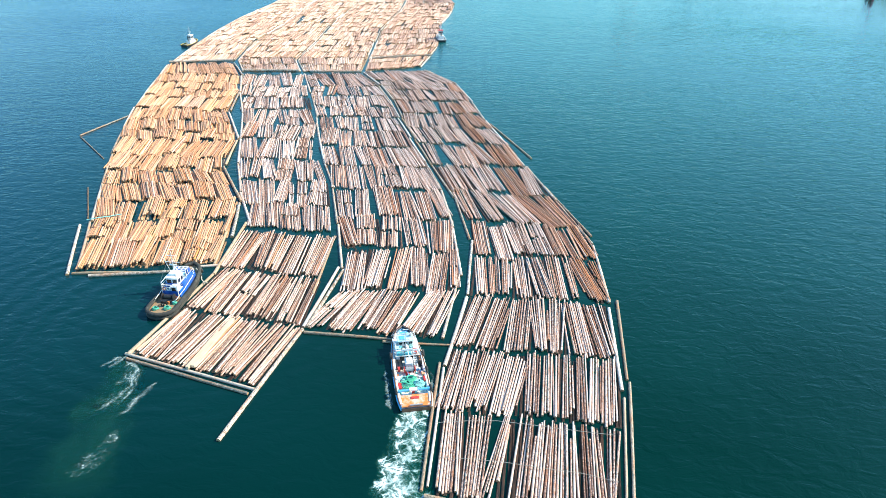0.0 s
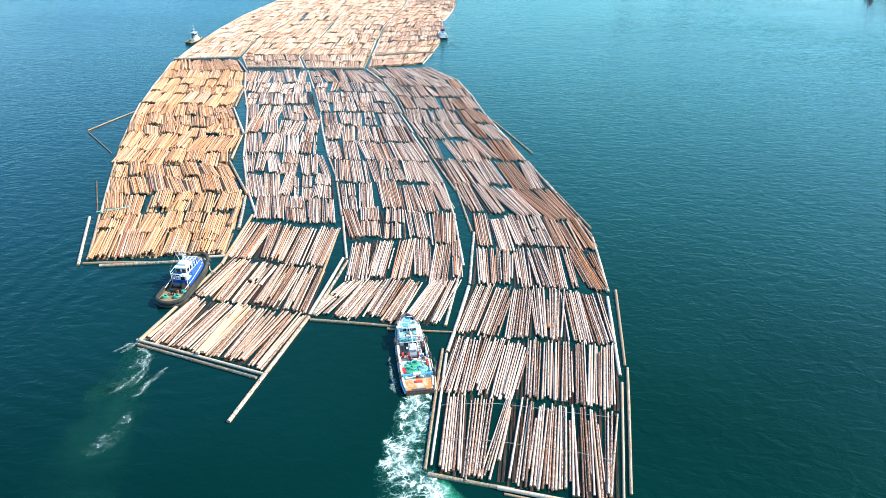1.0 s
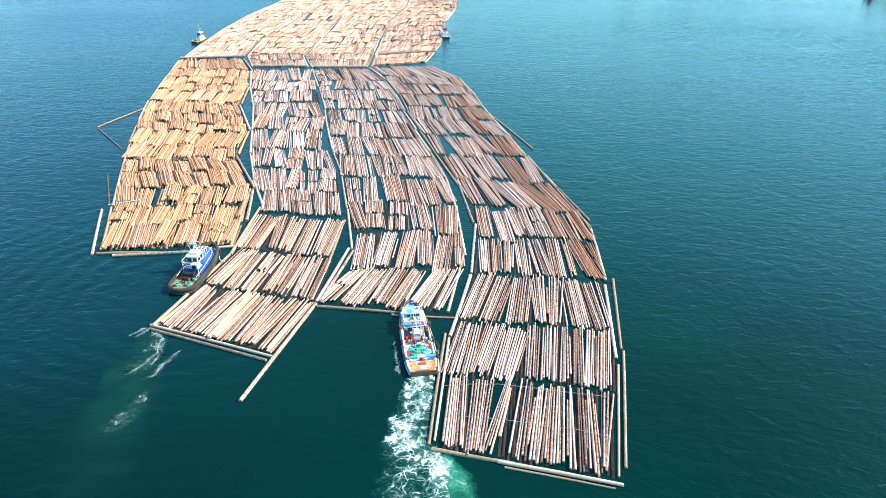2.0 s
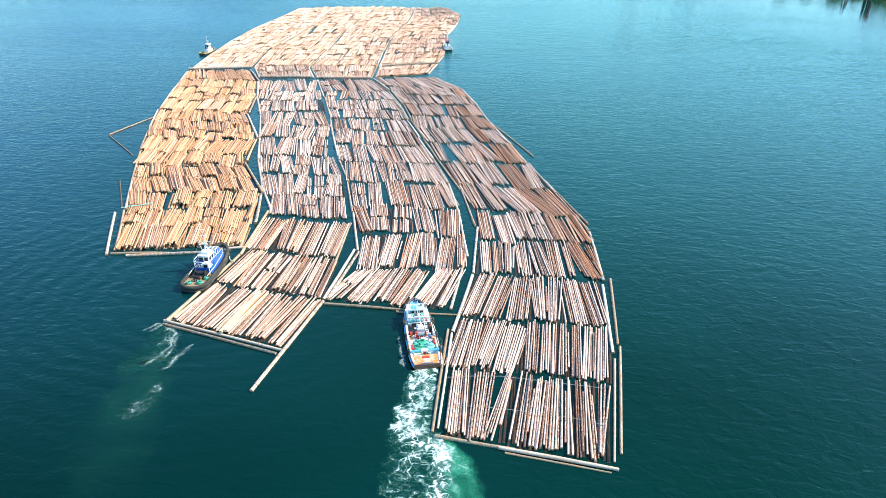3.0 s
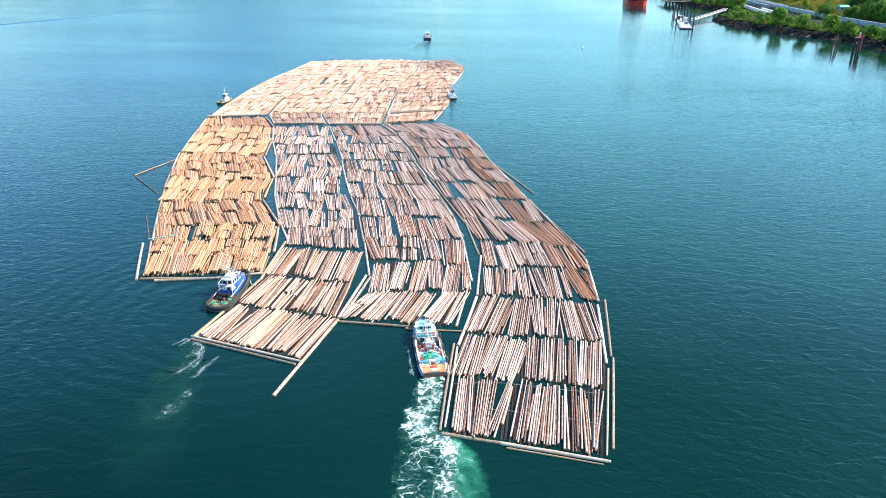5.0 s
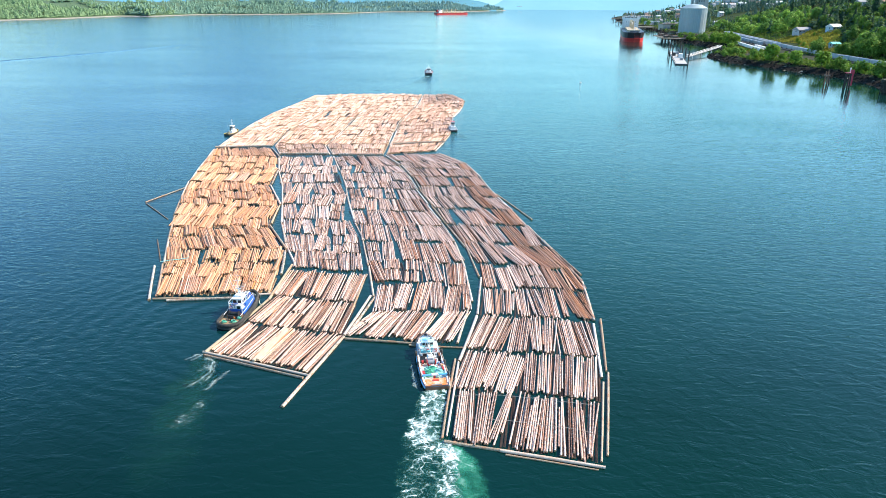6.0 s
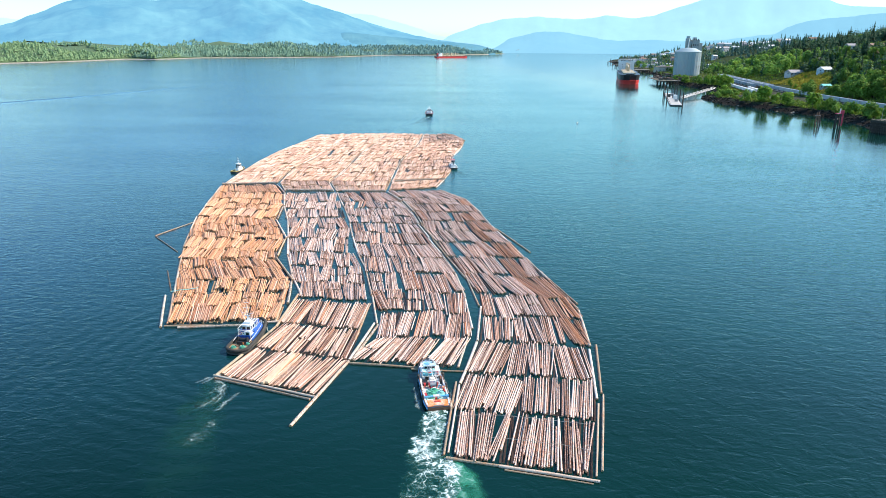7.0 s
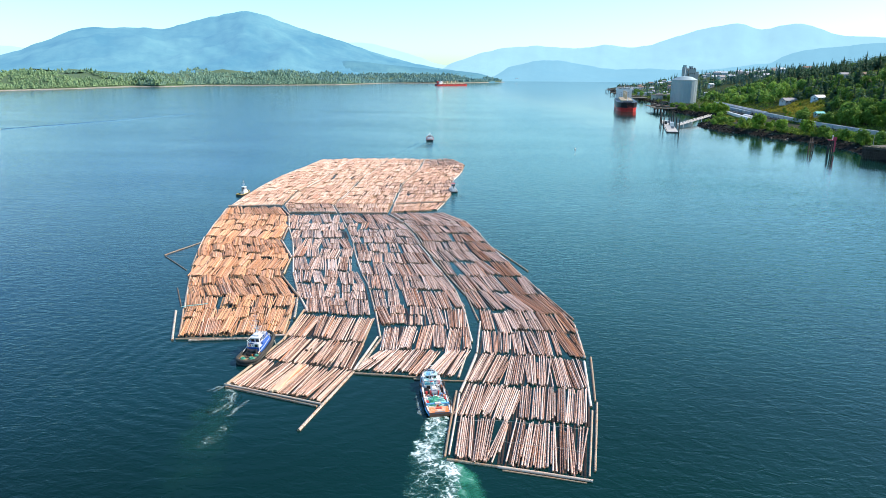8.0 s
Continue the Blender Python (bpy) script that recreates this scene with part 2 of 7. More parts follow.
def foam_material(name, low, high, tint, size=0.55, thin=1.0, strong=1.0, tail=0.25):
    """Broken foam: white streaks and bubbles over pale aerated water, open between."""
    m = Mat(name, 0.55)
    uv = m.n.new("ShaderNodeTexCoord").outputs["UV"]
    sep = m.n.new("ShaderNodeSeparateXYZ")
    m.link(uv, sep.inputs[0])
    across = m.math("ABSOLUTE", m.math("SUBTRACT", sep.outputs[0], 0.5))
    edge = m.math("SUBTRACT", 1.0, m.math("MULTIPLY", across, 2.0))
    ends = m.math("MULTIPLY", m.ramp(sep.outputs[1], [(0.0, 0.0), (0.06, 1.0)]), m.ramp(sep.outputs[1], [(tail, 1.0), (1.0, 0.0)]))
    v = m.coord((1, 1, 1), "Position")
    fray = m.math("MULTIPLY", m.math("SUBTRACT", m.noise(v, size * 0.7, 5, 0.65), 0.5), 1.5)
    inner = m.math("MULTIPLY", m.ramp(edge, [(0.0, 0.0), (0.25, 1.0)]), m.ramp(m.math("ADD", edge, fray), [(0.12, 0.0), (0.62, 1.0)]))
    body = m.math("MULTIPLY", inner, ends)
    stir = m.n.new("ShaderNodeTexNoise")
    stir.inputs["Scale"].default_value, stir.inputs["Detail"].default_value = size * 0.9, 4
    m.link(v, stir.inputs["Vector"])
    swirl = m.n.new("ShaderNodeVectorMath")
    swirl.operation = "MULTIPLY_ADD"
    m.link(stir.outputs["Color"], swirl.inputs[0])
    swirl.inputs[1].default_value = (4.5 / (1 + size), 4.5 / (1 + size), 0.0)
    m.link(v, swirl.inputs[2])

    def cells(scale, thick):
        """A net of foam threads round open cells."""
        t = m.n.new("ShaderNodeTexVoronoi")
        t.feature, t.voronoi_dimensions = "DISTANCE_TO_EDGE", "2D"
        t.inputs["Scale"].default_value = scale
        m.link(swirl.outputs[0], t.inputs["Vector"])
        return m.ramp(t.outputs["Distance"], [(0.0, 1.0), (thick, 0.0)])

    curl = m.noise(swirl.outputs[0], size, 6, 0.6)
    lace = m.noise(swirl.outputs[0], size * 2.7, 6, 0.65)
    blot = m.ramp(m.noise(v, size * 0.45, 6, 0.65, 0.6), [(0.36, 0.0), (0.66, 1.0)])
    line = m.math("MULTIPLY", cells(size * 1.1, 0.12), m.ramp(lace, [(0.40, 0.0), (0.62, 1.0)]))
    spray = m.ramp(m.noise(swirl.outputs[0], size * 6.5, 4, 0.7), [(0.52, 0.0), (0.66, 1.0)])
    line2 = m.math("ADD", m.math("MULTIPLY", cells(size * 2.8, 0.16), m.ramp(curl, [(0.44, 0.0), (0.64, 1.0)])), m.math("MULTIPLY", spray, 0.45))
    patch = m.math("MULTIPLY", body, m.math("ADD", 0.25, m.math("MULTIPLY", blot, 0.9)))
    thread = m.math("MULTIPLY", m.math("ADD", m.math("MULTIPLY", line, 1.1), m.math("MULTIPLY", line2, 0.8)), m.ramp(patch, [(low, 0.0), (high, 1.0)]))
    core = m.math("MULTIPLY", m.ramp(patch, [(high * 0.85, 0.0), (high * 1.9, 1.0)]), m.ramp(lace, [(0.40, 0.15), (0.62, 0.9)]))
    both = m.n.new("ShaderNodeClamp")
    m.link(m.math("MULTIPLY", m.math("ADD", thread, core), strong), both.inputs[0])
    white = both.outputs[0]
    haze = m.math("MULTIPLY", m.ramp(patch, [(0.05, 0.0), (0.75, 1.0)]), thin)
    m.color(m.mix(white, tint, (0.66, 0.74, 0.74)))
    cover = m.n.new("ShaderNodeClamp")
    m.link(m.math("ADD", m.math("MULTIPLY", white, 0.9), haze), cover.inputs[0])
    m.link(cover.outputs[0], m.b.inputs["Alpha"])
    m.bump(curl, 0.5, 0.1)
    return m.m


def thread_material():
    """A broken thread of white froth that wanders along its strip and frays at the sides."""
    m = Mat("curling_foam", 0.55, 0.0, (0.60, 0.72, 0.68))
    sep = m.n.new("ShaderNodeSeparateXYZ")
    m.link(m.n.new("ShaderNodeTexCoord").outputs["UV"], sep.inputs[0])
    v = m.coord((1, 1, 1), "Position")
    bend = m.math("MULTIPLY", m.math("SUBTRACT", m.noise(v, 0.5, 3), 0.5), 0.7)
    across = m.math("ABSOLUTE", m.math("ADD", m.math("SUBTRACT", sep.outputs[0], 0.5), bend))
    ends = m.math("MULTIPLY", m.ramp(sep.outputs[1], [(0.0, 0.0), (0.1, 1.0)]), m.ramp(sep.outputs[1], [(0.75, 1.0), (1.0, 0.0)]))
    body = m.math("MULTIPLY", m.ramp(across, [(0.0, 1.0), (0.30, 0.0)]), ends)
    grain = m.ramp(m.math("MULTIPLY", body, m.noise(v, 3.8, 5, 0.75)), [(0.30, 0.0), (0.56, 1.0)])
    gaps = m.ramp(m.noise(v, 0.45, 4, 0.6), [(0.36, 0.15), (0.58, 1.0)])
    m.link(m.math("MULTIPLY", m.math("MULTIPLY", grain, gaps), 0.45), m.b.inputs["Alpha"])
    return m.m


M_WASH = foam_material("propeller_wash", 0.10, 0.50, (0.01, 0.17, 0.11), 0.55, 0.22, 1.15)
M_HAZE = foam_material("aerated_green_water", 0.5, 1.0, (0.001, 0.060, 0.034), 0.30, 0.40, 0.02)
M_CURL = thread_material()
M_BOIL = foam_material("pale_green_boil", 0.45, 1.0, (0.012, 0.21, 0.115), 0.5, 0.75, 0.35, 0.35)
M_LACE = foam_material("thin_lacy_foam", 0.25, 0.85, (0.003, 0.085, 0.055), 0.85, 0.12, 0.55, 0.6)
M_WISP = foam_material("thin_wake_foam", 0.35, 1.0, (0.015, 0.11, 0.09), 0.40, 0.22, 0.7)


def foliage(name, dark, light, scale=0.5, joined=False):
    m = Mat(name, 0.75)
    info = m.n.new("ShaderNodeNewGeometry").outputs["Random Per Island"]
    c = m.mix(info, dark, light)
    big = m.noise(m.coord((1, 1, 1), "Position"), scale * 0.12, 3)
    c = m.mix(m.math("MULTIPLY", m.ramp(big, [(0.35, 0.0), (0.65, 1.0)]), 0.5), c, tuple(x * 1.25 for x in light))
    if not joined:
        own = m.n.new("ShaderNodeObjectInfo").outputs["Random"]
        c = m.mix(m.math("MULTIPLY", own, 0.45), c, dark)
    m.color(c)
    m.b.inputs["Specular IOR Level"].default_value = 0.2
    glow, both = m.n.new("ShaderNodeBsdfTranslucent"), m.n.new("ShaderNodeMixShader")
    m.link(c, glow.inputs["Color"])
    both.inputs[0].default_value = 0.35
    m.link(m.b.outputs[0], both.inputs[1])
    m.link(glow.outputs[0], both.inputs[2])
    m.link(both.outputs[0], m.n["Material Output"].inputs["Surface"])
    return m.m


M_BROAD = foliage("broad_leaves", (0.06, 0.13, 0.012), (0.26, 0.43, 0.05))
M_DEEP = foliage("deep_green_leaves", (0.047, 0.110, 0.018), (0.195, 0.338, 0.052))
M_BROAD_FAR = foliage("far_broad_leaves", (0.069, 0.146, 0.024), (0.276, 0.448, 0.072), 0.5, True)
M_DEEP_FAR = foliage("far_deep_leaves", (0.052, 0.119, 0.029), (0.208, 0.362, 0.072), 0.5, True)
M_UNDER = foliage("undergrowth_leaves", (0.03, 0.06, 0.012), (0.17, 0.25, 0.035), 0.5, True)
M_CONIFER = foliage("conifer_needles", (0.016, 0.047, 0.025), (0.068, 0.130, 0.059))
# island greens turn paler and bluer: distance haze mixed into the colours
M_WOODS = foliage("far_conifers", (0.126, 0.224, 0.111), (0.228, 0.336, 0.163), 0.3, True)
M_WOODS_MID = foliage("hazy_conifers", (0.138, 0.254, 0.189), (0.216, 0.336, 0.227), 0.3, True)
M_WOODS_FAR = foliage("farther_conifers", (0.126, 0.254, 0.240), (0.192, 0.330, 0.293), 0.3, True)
M_SHRUB = foliage("yellow_green_shrubs", (0.10, 0.12, 0.015), (0.34, 0.30, 0.04), 0.8, True)
M_TRUNK = paint("tree_bark", (0.12, 0.09, 0.065), 0.9)


# ---- geometry helpers ----
def part(name, bm, material, parent=None, label="", smooth=False):
    """One mesh object from a bmesh, under a thing or a part."""
    me = bpy.data.meshes.new(name)
    bm.normal_update()
    bm.to_mesh(me)
    bm.free()
    me.materials.append(material)
    if smooth:
        me.shade_smooth()
    ob = new(name, me)
    ob.parent = parent
    return tagged(ob, label)


def from_lists(name, verts, faces, material, parent=None, smooth=False):
    me = bpy.data.meshes.new(name)
    me.from_pydata(verts, [], faces)
    me.materials.append(material)
    if smooth:
        me.shade_smooth()
    ob = new(name, me)
    ob.parent = parent
    return ob


def thing(name, label, category, m=None, group="", kind=""):
    ob = tagged(new(name), label, category, group, kind)
    if m is not None:
        ob.matrix_basis = m
    return ob


def box(bm, x0, x1, y0, y1, z0, z1, bevel=0.0, m=None):
    r = bmesh.ops.create_cube(bm, size=1.0)
    vs = r["verts"]
    for v in vs:
        v.co = Vector((x0 + (v.co.x + 0.5) * (x1 - x0), y0 + (v.co.y + 0.5) * (y1 - y0), z0 + (v.co.z + 0.5) * (z1 - z0)))
    if m is not None:
        bmesh.ops.transform(bm, matrix=m, verts=vs)
    if bevel:
        es = list({e for v in vs for e in v.link_edges})
        bmesh.ops.bevel(bm, geom=es, offset=bevel, segments=2, affect="EDGES", profile=0.5)
    return bm


def boxed(*a, **k):
    return box(bmesh.new(), *a, **k)


def tube(bm, pts, r, segs=8, closed=False, r2=None):
    """A round bar along points."""
    pts = [Vector(p) for p in pts]
    n, rings = len(pts), []
    for k, p in enumerate(pts):
        a, b = pts[(k - 1) % n if closed else max(k - 1, 0)], pts[(k + 1) % n if closed else min(k + 1, n - 1)]
        d = (b - a).normalized()
        up = Vector((0, 0, 1)) if abs(d.z) < 0.9 else Vector((1, 0, 0))
        s = d.cross(up).normalized()
        u = s.cross(d)
        q = r if r2 is None else r + (r2 - r) * k / max(n - 1, 1)
        rings.append([bm.verts.new(p + q * (math.cos(t) * s + math.sin(t) * u)) for t in [2 * math.pi * j / segs for j in range(segs)]])
    for k in range(n if closed else n - 1):
        A, B = rings[k], rings[(k + 1) % n]
        for j in range(segs):
            bm.faces.new((A[j], A[(j + 1) % segs], B[(j + 1) % segs], B[j]))
    if not closed:
        bm.faces.new(rings[0][::-1])
        bm.faces.new(rings[-1])
    return bm


def tubed(pts, r, segs=8, closed=False, r2=None):
    return tube(bmesh.new(), pts, r, segs, closed, r2)


def drum(bm, x, y, z0, z1, r, segs=16, r2=None):
    return tube(bm, [(x, y, z0), (x, y, z1)], r, segs, False, r2)


def along(line, t):
    """The point at the fraction t of a polyline's length."""
    d = [math.dist(a, b) for a, b in zip(line, line[1:])]
    s = max(0.0, min(1.0, t)) * sum(d)
    for (a, b), q in zip(zip(line, line[1:]), d):
        if s <= q:
            return Vector(a) + (Vector(b) - Vector(a)) * (s / q)
        s -= q
    return Vector(line[-1])


def table(x, rows):
    """A value read from rows of (x, value) with straight lines between."""
    return float(np.interp(x, [r[0] for r in rows], [r[1] for r in rows]))


# ---- sea ----
def sea():
    rings = [0, 60, 120, 200, 320, 500, 800, 1300, 2100, 3300, 4880]
    verts, faces, n = [(-10.0, 60.0, 0.0)], [], 72
    for r in rings[1:]:
        verts += [(-10 + r * math.sin(2 * math.pi * k / n), 60 + r * math.cos(2 * math.pi * k / n), 0.0) for k in range(n)]
    for k in range(n):
        faces.append((0, 1 + (k + 1) % n, 1 + k))
        for j in range(len(rings) - 2):
            a, b = 1 + j * n, 1 + (j + 1) * n
            faces.append((a + k, a + (k + 1) % n, b + (k + 1) % n, b + k))
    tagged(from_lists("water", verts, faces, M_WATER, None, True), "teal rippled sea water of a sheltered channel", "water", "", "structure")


sea()

# ---- right-hand shore: bank, rail yard and wooded hill ----
SHORE = [(120, 268), (351, 266), (424, 281), (482, 278), (519, 264), (557, 257), (573, 244), (640, 240), (664, 247), (700, 262), (745, 287),
         (800, 300), (900, 292), (956, 300), (1280, 345), (1595, 352), (1777, 380), (1998, 413), (2277, 454), (2400, 520), (2750, 760), (3400, 1200), (4300, 1750)]


def ground_height(x, y):
    d = x - table(y, SHORE) + 3.5 * noise.noise((x * 0.03, y * 0.03, 2.0))
    bank = table(d, [(-60, -6.0), (-4, -0.8), (0, 0.05), (4, 1.3), (8, 2.9), (14, 4.7), (75, 5.0)])
    rise = max(0.0, d - table(y, [(500, 78), (560, 92), (610, 108), (660, 110), (710, 96), (760, 82), (1050, 108)]))
    top = table(y, [(300, 98.0), (620, 122.0), (850, 112.0), (1050, 80.0), (1300, 62.0), (1600, 54.0), (2600, 44.0), (4300, 40.0)])
    hill = top * (1 - math.exp(-((rise / table(y, [(900, 210.0), (1200, 130.0)])) ** 1.25)))
    rough = noise.fractal((x * 0.012, y * 0.012, 5.0), 1.0, 2.0, 4) * min(6.0, rise * 0.04)
    return bank + hill + rough + (0.35 * noise.noise((x * 0.25, y * 0.25, 0.0)) if -5 < d < 22 else 0.0)


def ground_material():
    m = Mat("shore_ground", 0.95)
    m.b.inputs["Specular IOR Level"].default_value = 0.08
    p = m.coord((1, 1, 1), "Position")
    z = m.n.new("ShaderNodeSeparateXYZ")
    m.link(p, z.inputs[0])
    n1, n2 = m.noise(p, 0.12, 5, 0.6), m.noise(p, 1.1, 5, 0.65)
    rock = m.mix(n2, (0.005, 0.005, 0.004), (0.018, 0.014, 0.011))
    sand = m.mix(n2, (0.30, 0.24, 0.17), (0.45, 0.38, 0.29))
    shore = m.mix(m.ramp(n1, [(0.60, 0.0), (0.66, 1.0)]), rock, sand)
    gravel = m.mix(m.ramp(n1, [(0.44, 0.0), (0.58, 1.0)]), (0.052, 0.048, 0.034), (0.020, 0.034, 0.010))
    grass = m.mix(n2, (0.018, 0.036, 0.010), (0.055, 0.075, 0.020))
    level = m.math("ADD", z.outputs[2], m.math("MULTIPLY", m.math("SUBTRACT", n1, 0.5), 3.0))
    c = m.mix(m.ramp(m.math("MULTIPLY", level, 0.1), [(0.28, 0.0), (0.36, 1.0)]), shore, gravel)
    c = m.mix(m.ramp(m.math("MULTIPLY", level, 0.1), [(0.50, 0.0), (0.62, 1.0)]), c, grass)
    m.color(c)
    m.bump(n2, 0.6, 0.3)
    return m.m


def right_shore():
    ys = [120 + 12 * k for k in range(75)] + [1020 + 40 * k for k in range(30)] + [2220 + 130 * k for k in range(17)]
    ds = [-40, -12, -6, -3, 0, 3, 6, 9, 13, 18, 25, 40, 60, 75, 90, 110, 130, 155, 185, 220, 260, 310, 370, 450, 560, 700, 900, 1200]
    verts = [(table(y, SHORE) + d, y, ground_height(table(y, SHORE) + d, y)) for y in ys for d in ds]
    w = len(ds)
    faces = [(j * w + k, j * w + k + 1, (j + 1) * w + k + 1, (j + 1) * w + k) for j in range(len(ys) - 1) for k in range(w - 1)]
    tagged(from_lists("ground", verts, faces, ground_material(), None, True), "dark rocky shore rising to a wooded hillside", "ground", "", "structure")


right_shore()

# ---- wooded island and far mountains ----
ISLE = [(-1900, 700), (-1500, 1150), (-1161, 1563), (-1100, 1800), (-1084, 2060), (-985, 2060), (-934, 2310), (-732, 2400), (-520, 2580), (-428, 2860),
        (-375, 3030), (-150, 3120), (52, 3360), (170, 3600)]


def isle_point(s, d):
    a, b = along(ISLE, s), along(ISLE, min(1.0, s + 0.01))
    t = (b - a if (b - a).length > 1e-6 else a - along(ISLE, s - 0.01)).normalized()
    t = (t + Vector((0.75, 0.66))).normalized()
    return a + Vector((-t.y, t.x)) * d


def isle_height(s, d):
    p = isle_point(s, d)
    low = table(s, [(0, 1.0), (0.85, 1.0), (0.93, 0.75), (0.955, 0.45), (0.975, 1.2), (0.99, 1.1), (1.0, 0.5)])
    base = table(d, [(-30, -4.0), (0, 0.1), (10, 2.5), (22, 5.0), (160, 19.0), (420, 30.0), (800, 30.0)])
    return base * (low if d > 0 else 1) + (34 * noise.fractal((p.x * 0.0040, p.y * 0.0040, 1.0), 1.0, 2.0, 4) * low * min(1.0, max(0, d) / 120))


def isle():
    ss, ds = [k / 150 for k in range(151)], [-30, -6, 0, 4, 10, 22, 50, 90, 150, 220, 320, 450, 620, 800]
    verts = [(*isle_point(s, d), isle_height(s, d)) for s in ss for d in ds]
    w = len(ds)
    faces = [(j * w + k, (j + 1) * w + k, (j + 1) * w + k + 1, j * w + k + 1) for j in range(150) for k in range(w - 1)]
    m = Mat("island_ground", 0.9)
    p = m.coord((1, 1, 1), "Position")
    z = m.n.new("ShaderNodeSeparateXYZ")
    m.link(p, z.inputs[0])
    n = m.noise(p, 0.05, 5)
    rock = m.mix(n, (0.12, 0.10, 0.08), (0.50, 0.43, 0.35))
    m.color(m.mix(m.ramp(m.math("MULTIPLY", z.outputs[2], 0.1), [(0.1, 0.0), (0.24, 1.0)]), rock, (0.07, 0.12, 0.05)))
    tagged(from_lists("island_ground", verts, faces, m.m, None, True), "pale rocky shoreline of a low wooded island", "ground", "", "structure")


isle()


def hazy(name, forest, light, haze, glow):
    """Distant forested slopes of the backdrop; the bluish air before them is emission in the material."""
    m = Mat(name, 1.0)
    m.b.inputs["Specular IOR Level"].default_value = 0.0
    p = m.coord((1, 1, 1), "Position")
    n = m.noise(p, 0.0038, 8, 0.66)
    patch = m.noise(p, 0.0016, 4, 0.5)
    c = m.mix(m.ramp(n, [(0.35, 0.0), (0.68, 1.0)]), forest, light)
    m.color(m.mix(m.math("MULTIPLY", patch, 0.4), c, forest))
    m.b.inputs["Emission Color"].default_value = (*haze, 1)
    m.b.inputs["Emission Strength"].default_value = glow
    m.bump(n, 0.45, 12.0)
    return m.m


def range_of_hills(name, label, profile, r0, r1, material, seed, amount):
    """A mountain range round the viewing point: azimuth in degrees, ridge height in degrees over eye level."""
    a0, a1 = profile[0][0], profile[-1][0]
    na, nr = 240, 26
    verts, faces = [], []
    for i in range(na + 1):
        az = a0 + (a1 - a0) * i / na
        smooth = sum(table(az + q, profile) for q in (-0.5, -0.25, 0.0, 0.25, 0.5)) / 5
        smooth += 0.07 * noise.fractal((az * 0.9, seed, 0.0), 1.0, 2.0, 5) * min(1.0, max(0.2, smooth))
        ridge = max(4.0, 55 + r1 * math.tan(radians(smooth)))
        for j in range(nr + 1):
            f = j / nr
            r = r0 + (r1 - r0) * f
            x, y = 2 + r * math.sin(radians(az)), -80 + r * math.cos(radians(az))
            rough = noise.fractal((x * 0.0024, y * 0.0024, seed), 0.9, 2.1, 6)
            gully = abs(noise.noise((x * 0.0032, y * 0.0032, seed + 7)))
            body = ridge * (f ** 0.85) * (1 + amount * (1 - f) * (rough * 1.1 - gully * 0.9))
            verts.append((x, y, -2 + body + ridge * 0.035 * rough * f))
    w = nr + 1
    faces = [(i * w + j, i * w + j + 1, (i + 1) * w + j + 1, (i + 1) * w + j) for i in range(na) for j in range(nr)]
    tagged(from_lists(name, verts, faces, material, None, True), label, "mountain", "", "structure")


# the glow grows with each range's distance, in place of thicker air
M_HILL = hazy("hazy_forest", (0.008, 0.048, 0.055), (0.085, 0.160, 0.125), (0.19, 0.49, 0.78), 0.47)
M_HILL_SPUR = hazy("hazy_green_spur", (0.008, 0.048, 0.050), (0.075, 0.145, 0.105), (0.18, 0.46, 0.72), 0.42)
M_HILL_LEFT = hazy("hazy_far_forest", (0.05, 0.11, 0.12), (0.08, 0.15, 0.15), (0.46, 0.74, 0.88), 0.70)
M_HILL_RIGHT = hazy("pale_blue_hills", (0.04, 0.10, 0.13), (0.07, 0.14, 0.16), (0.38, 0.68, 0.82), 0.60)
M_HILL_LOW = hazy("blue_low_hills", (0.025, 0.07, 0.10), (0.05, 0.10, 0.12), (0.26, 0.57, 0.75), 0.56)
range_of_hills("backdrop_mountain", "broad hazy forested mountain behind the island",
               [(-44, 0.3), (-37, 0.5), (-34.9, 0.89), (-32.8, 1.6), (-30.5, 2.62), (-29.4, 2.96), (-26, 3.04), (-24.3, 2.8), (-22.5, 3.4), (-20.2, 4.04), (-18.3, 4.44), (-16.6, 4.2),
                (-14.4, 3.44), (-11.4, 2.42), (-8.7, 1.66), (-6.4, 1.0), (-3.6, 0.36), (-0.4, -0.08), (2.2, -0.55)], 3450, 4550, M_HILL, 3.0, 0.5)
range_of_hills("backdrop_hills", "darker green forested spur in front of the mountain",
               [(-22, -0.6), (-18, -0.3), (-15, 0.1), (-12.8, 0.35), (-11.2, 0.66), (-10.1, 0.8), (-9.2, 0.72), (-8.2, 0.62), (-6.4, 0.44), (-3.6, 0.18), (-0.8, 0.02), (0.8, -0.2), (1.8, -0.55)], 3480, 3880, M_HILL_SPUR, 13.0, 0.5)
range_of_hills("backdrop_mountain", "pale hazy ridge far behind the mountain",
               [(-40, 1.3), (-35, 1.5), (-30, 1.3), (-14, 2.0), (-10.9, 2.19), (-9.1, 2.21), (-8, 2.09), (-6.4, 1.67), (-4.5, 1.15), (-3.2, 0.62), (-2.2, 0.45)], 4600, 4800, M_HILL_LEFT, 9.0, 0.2)
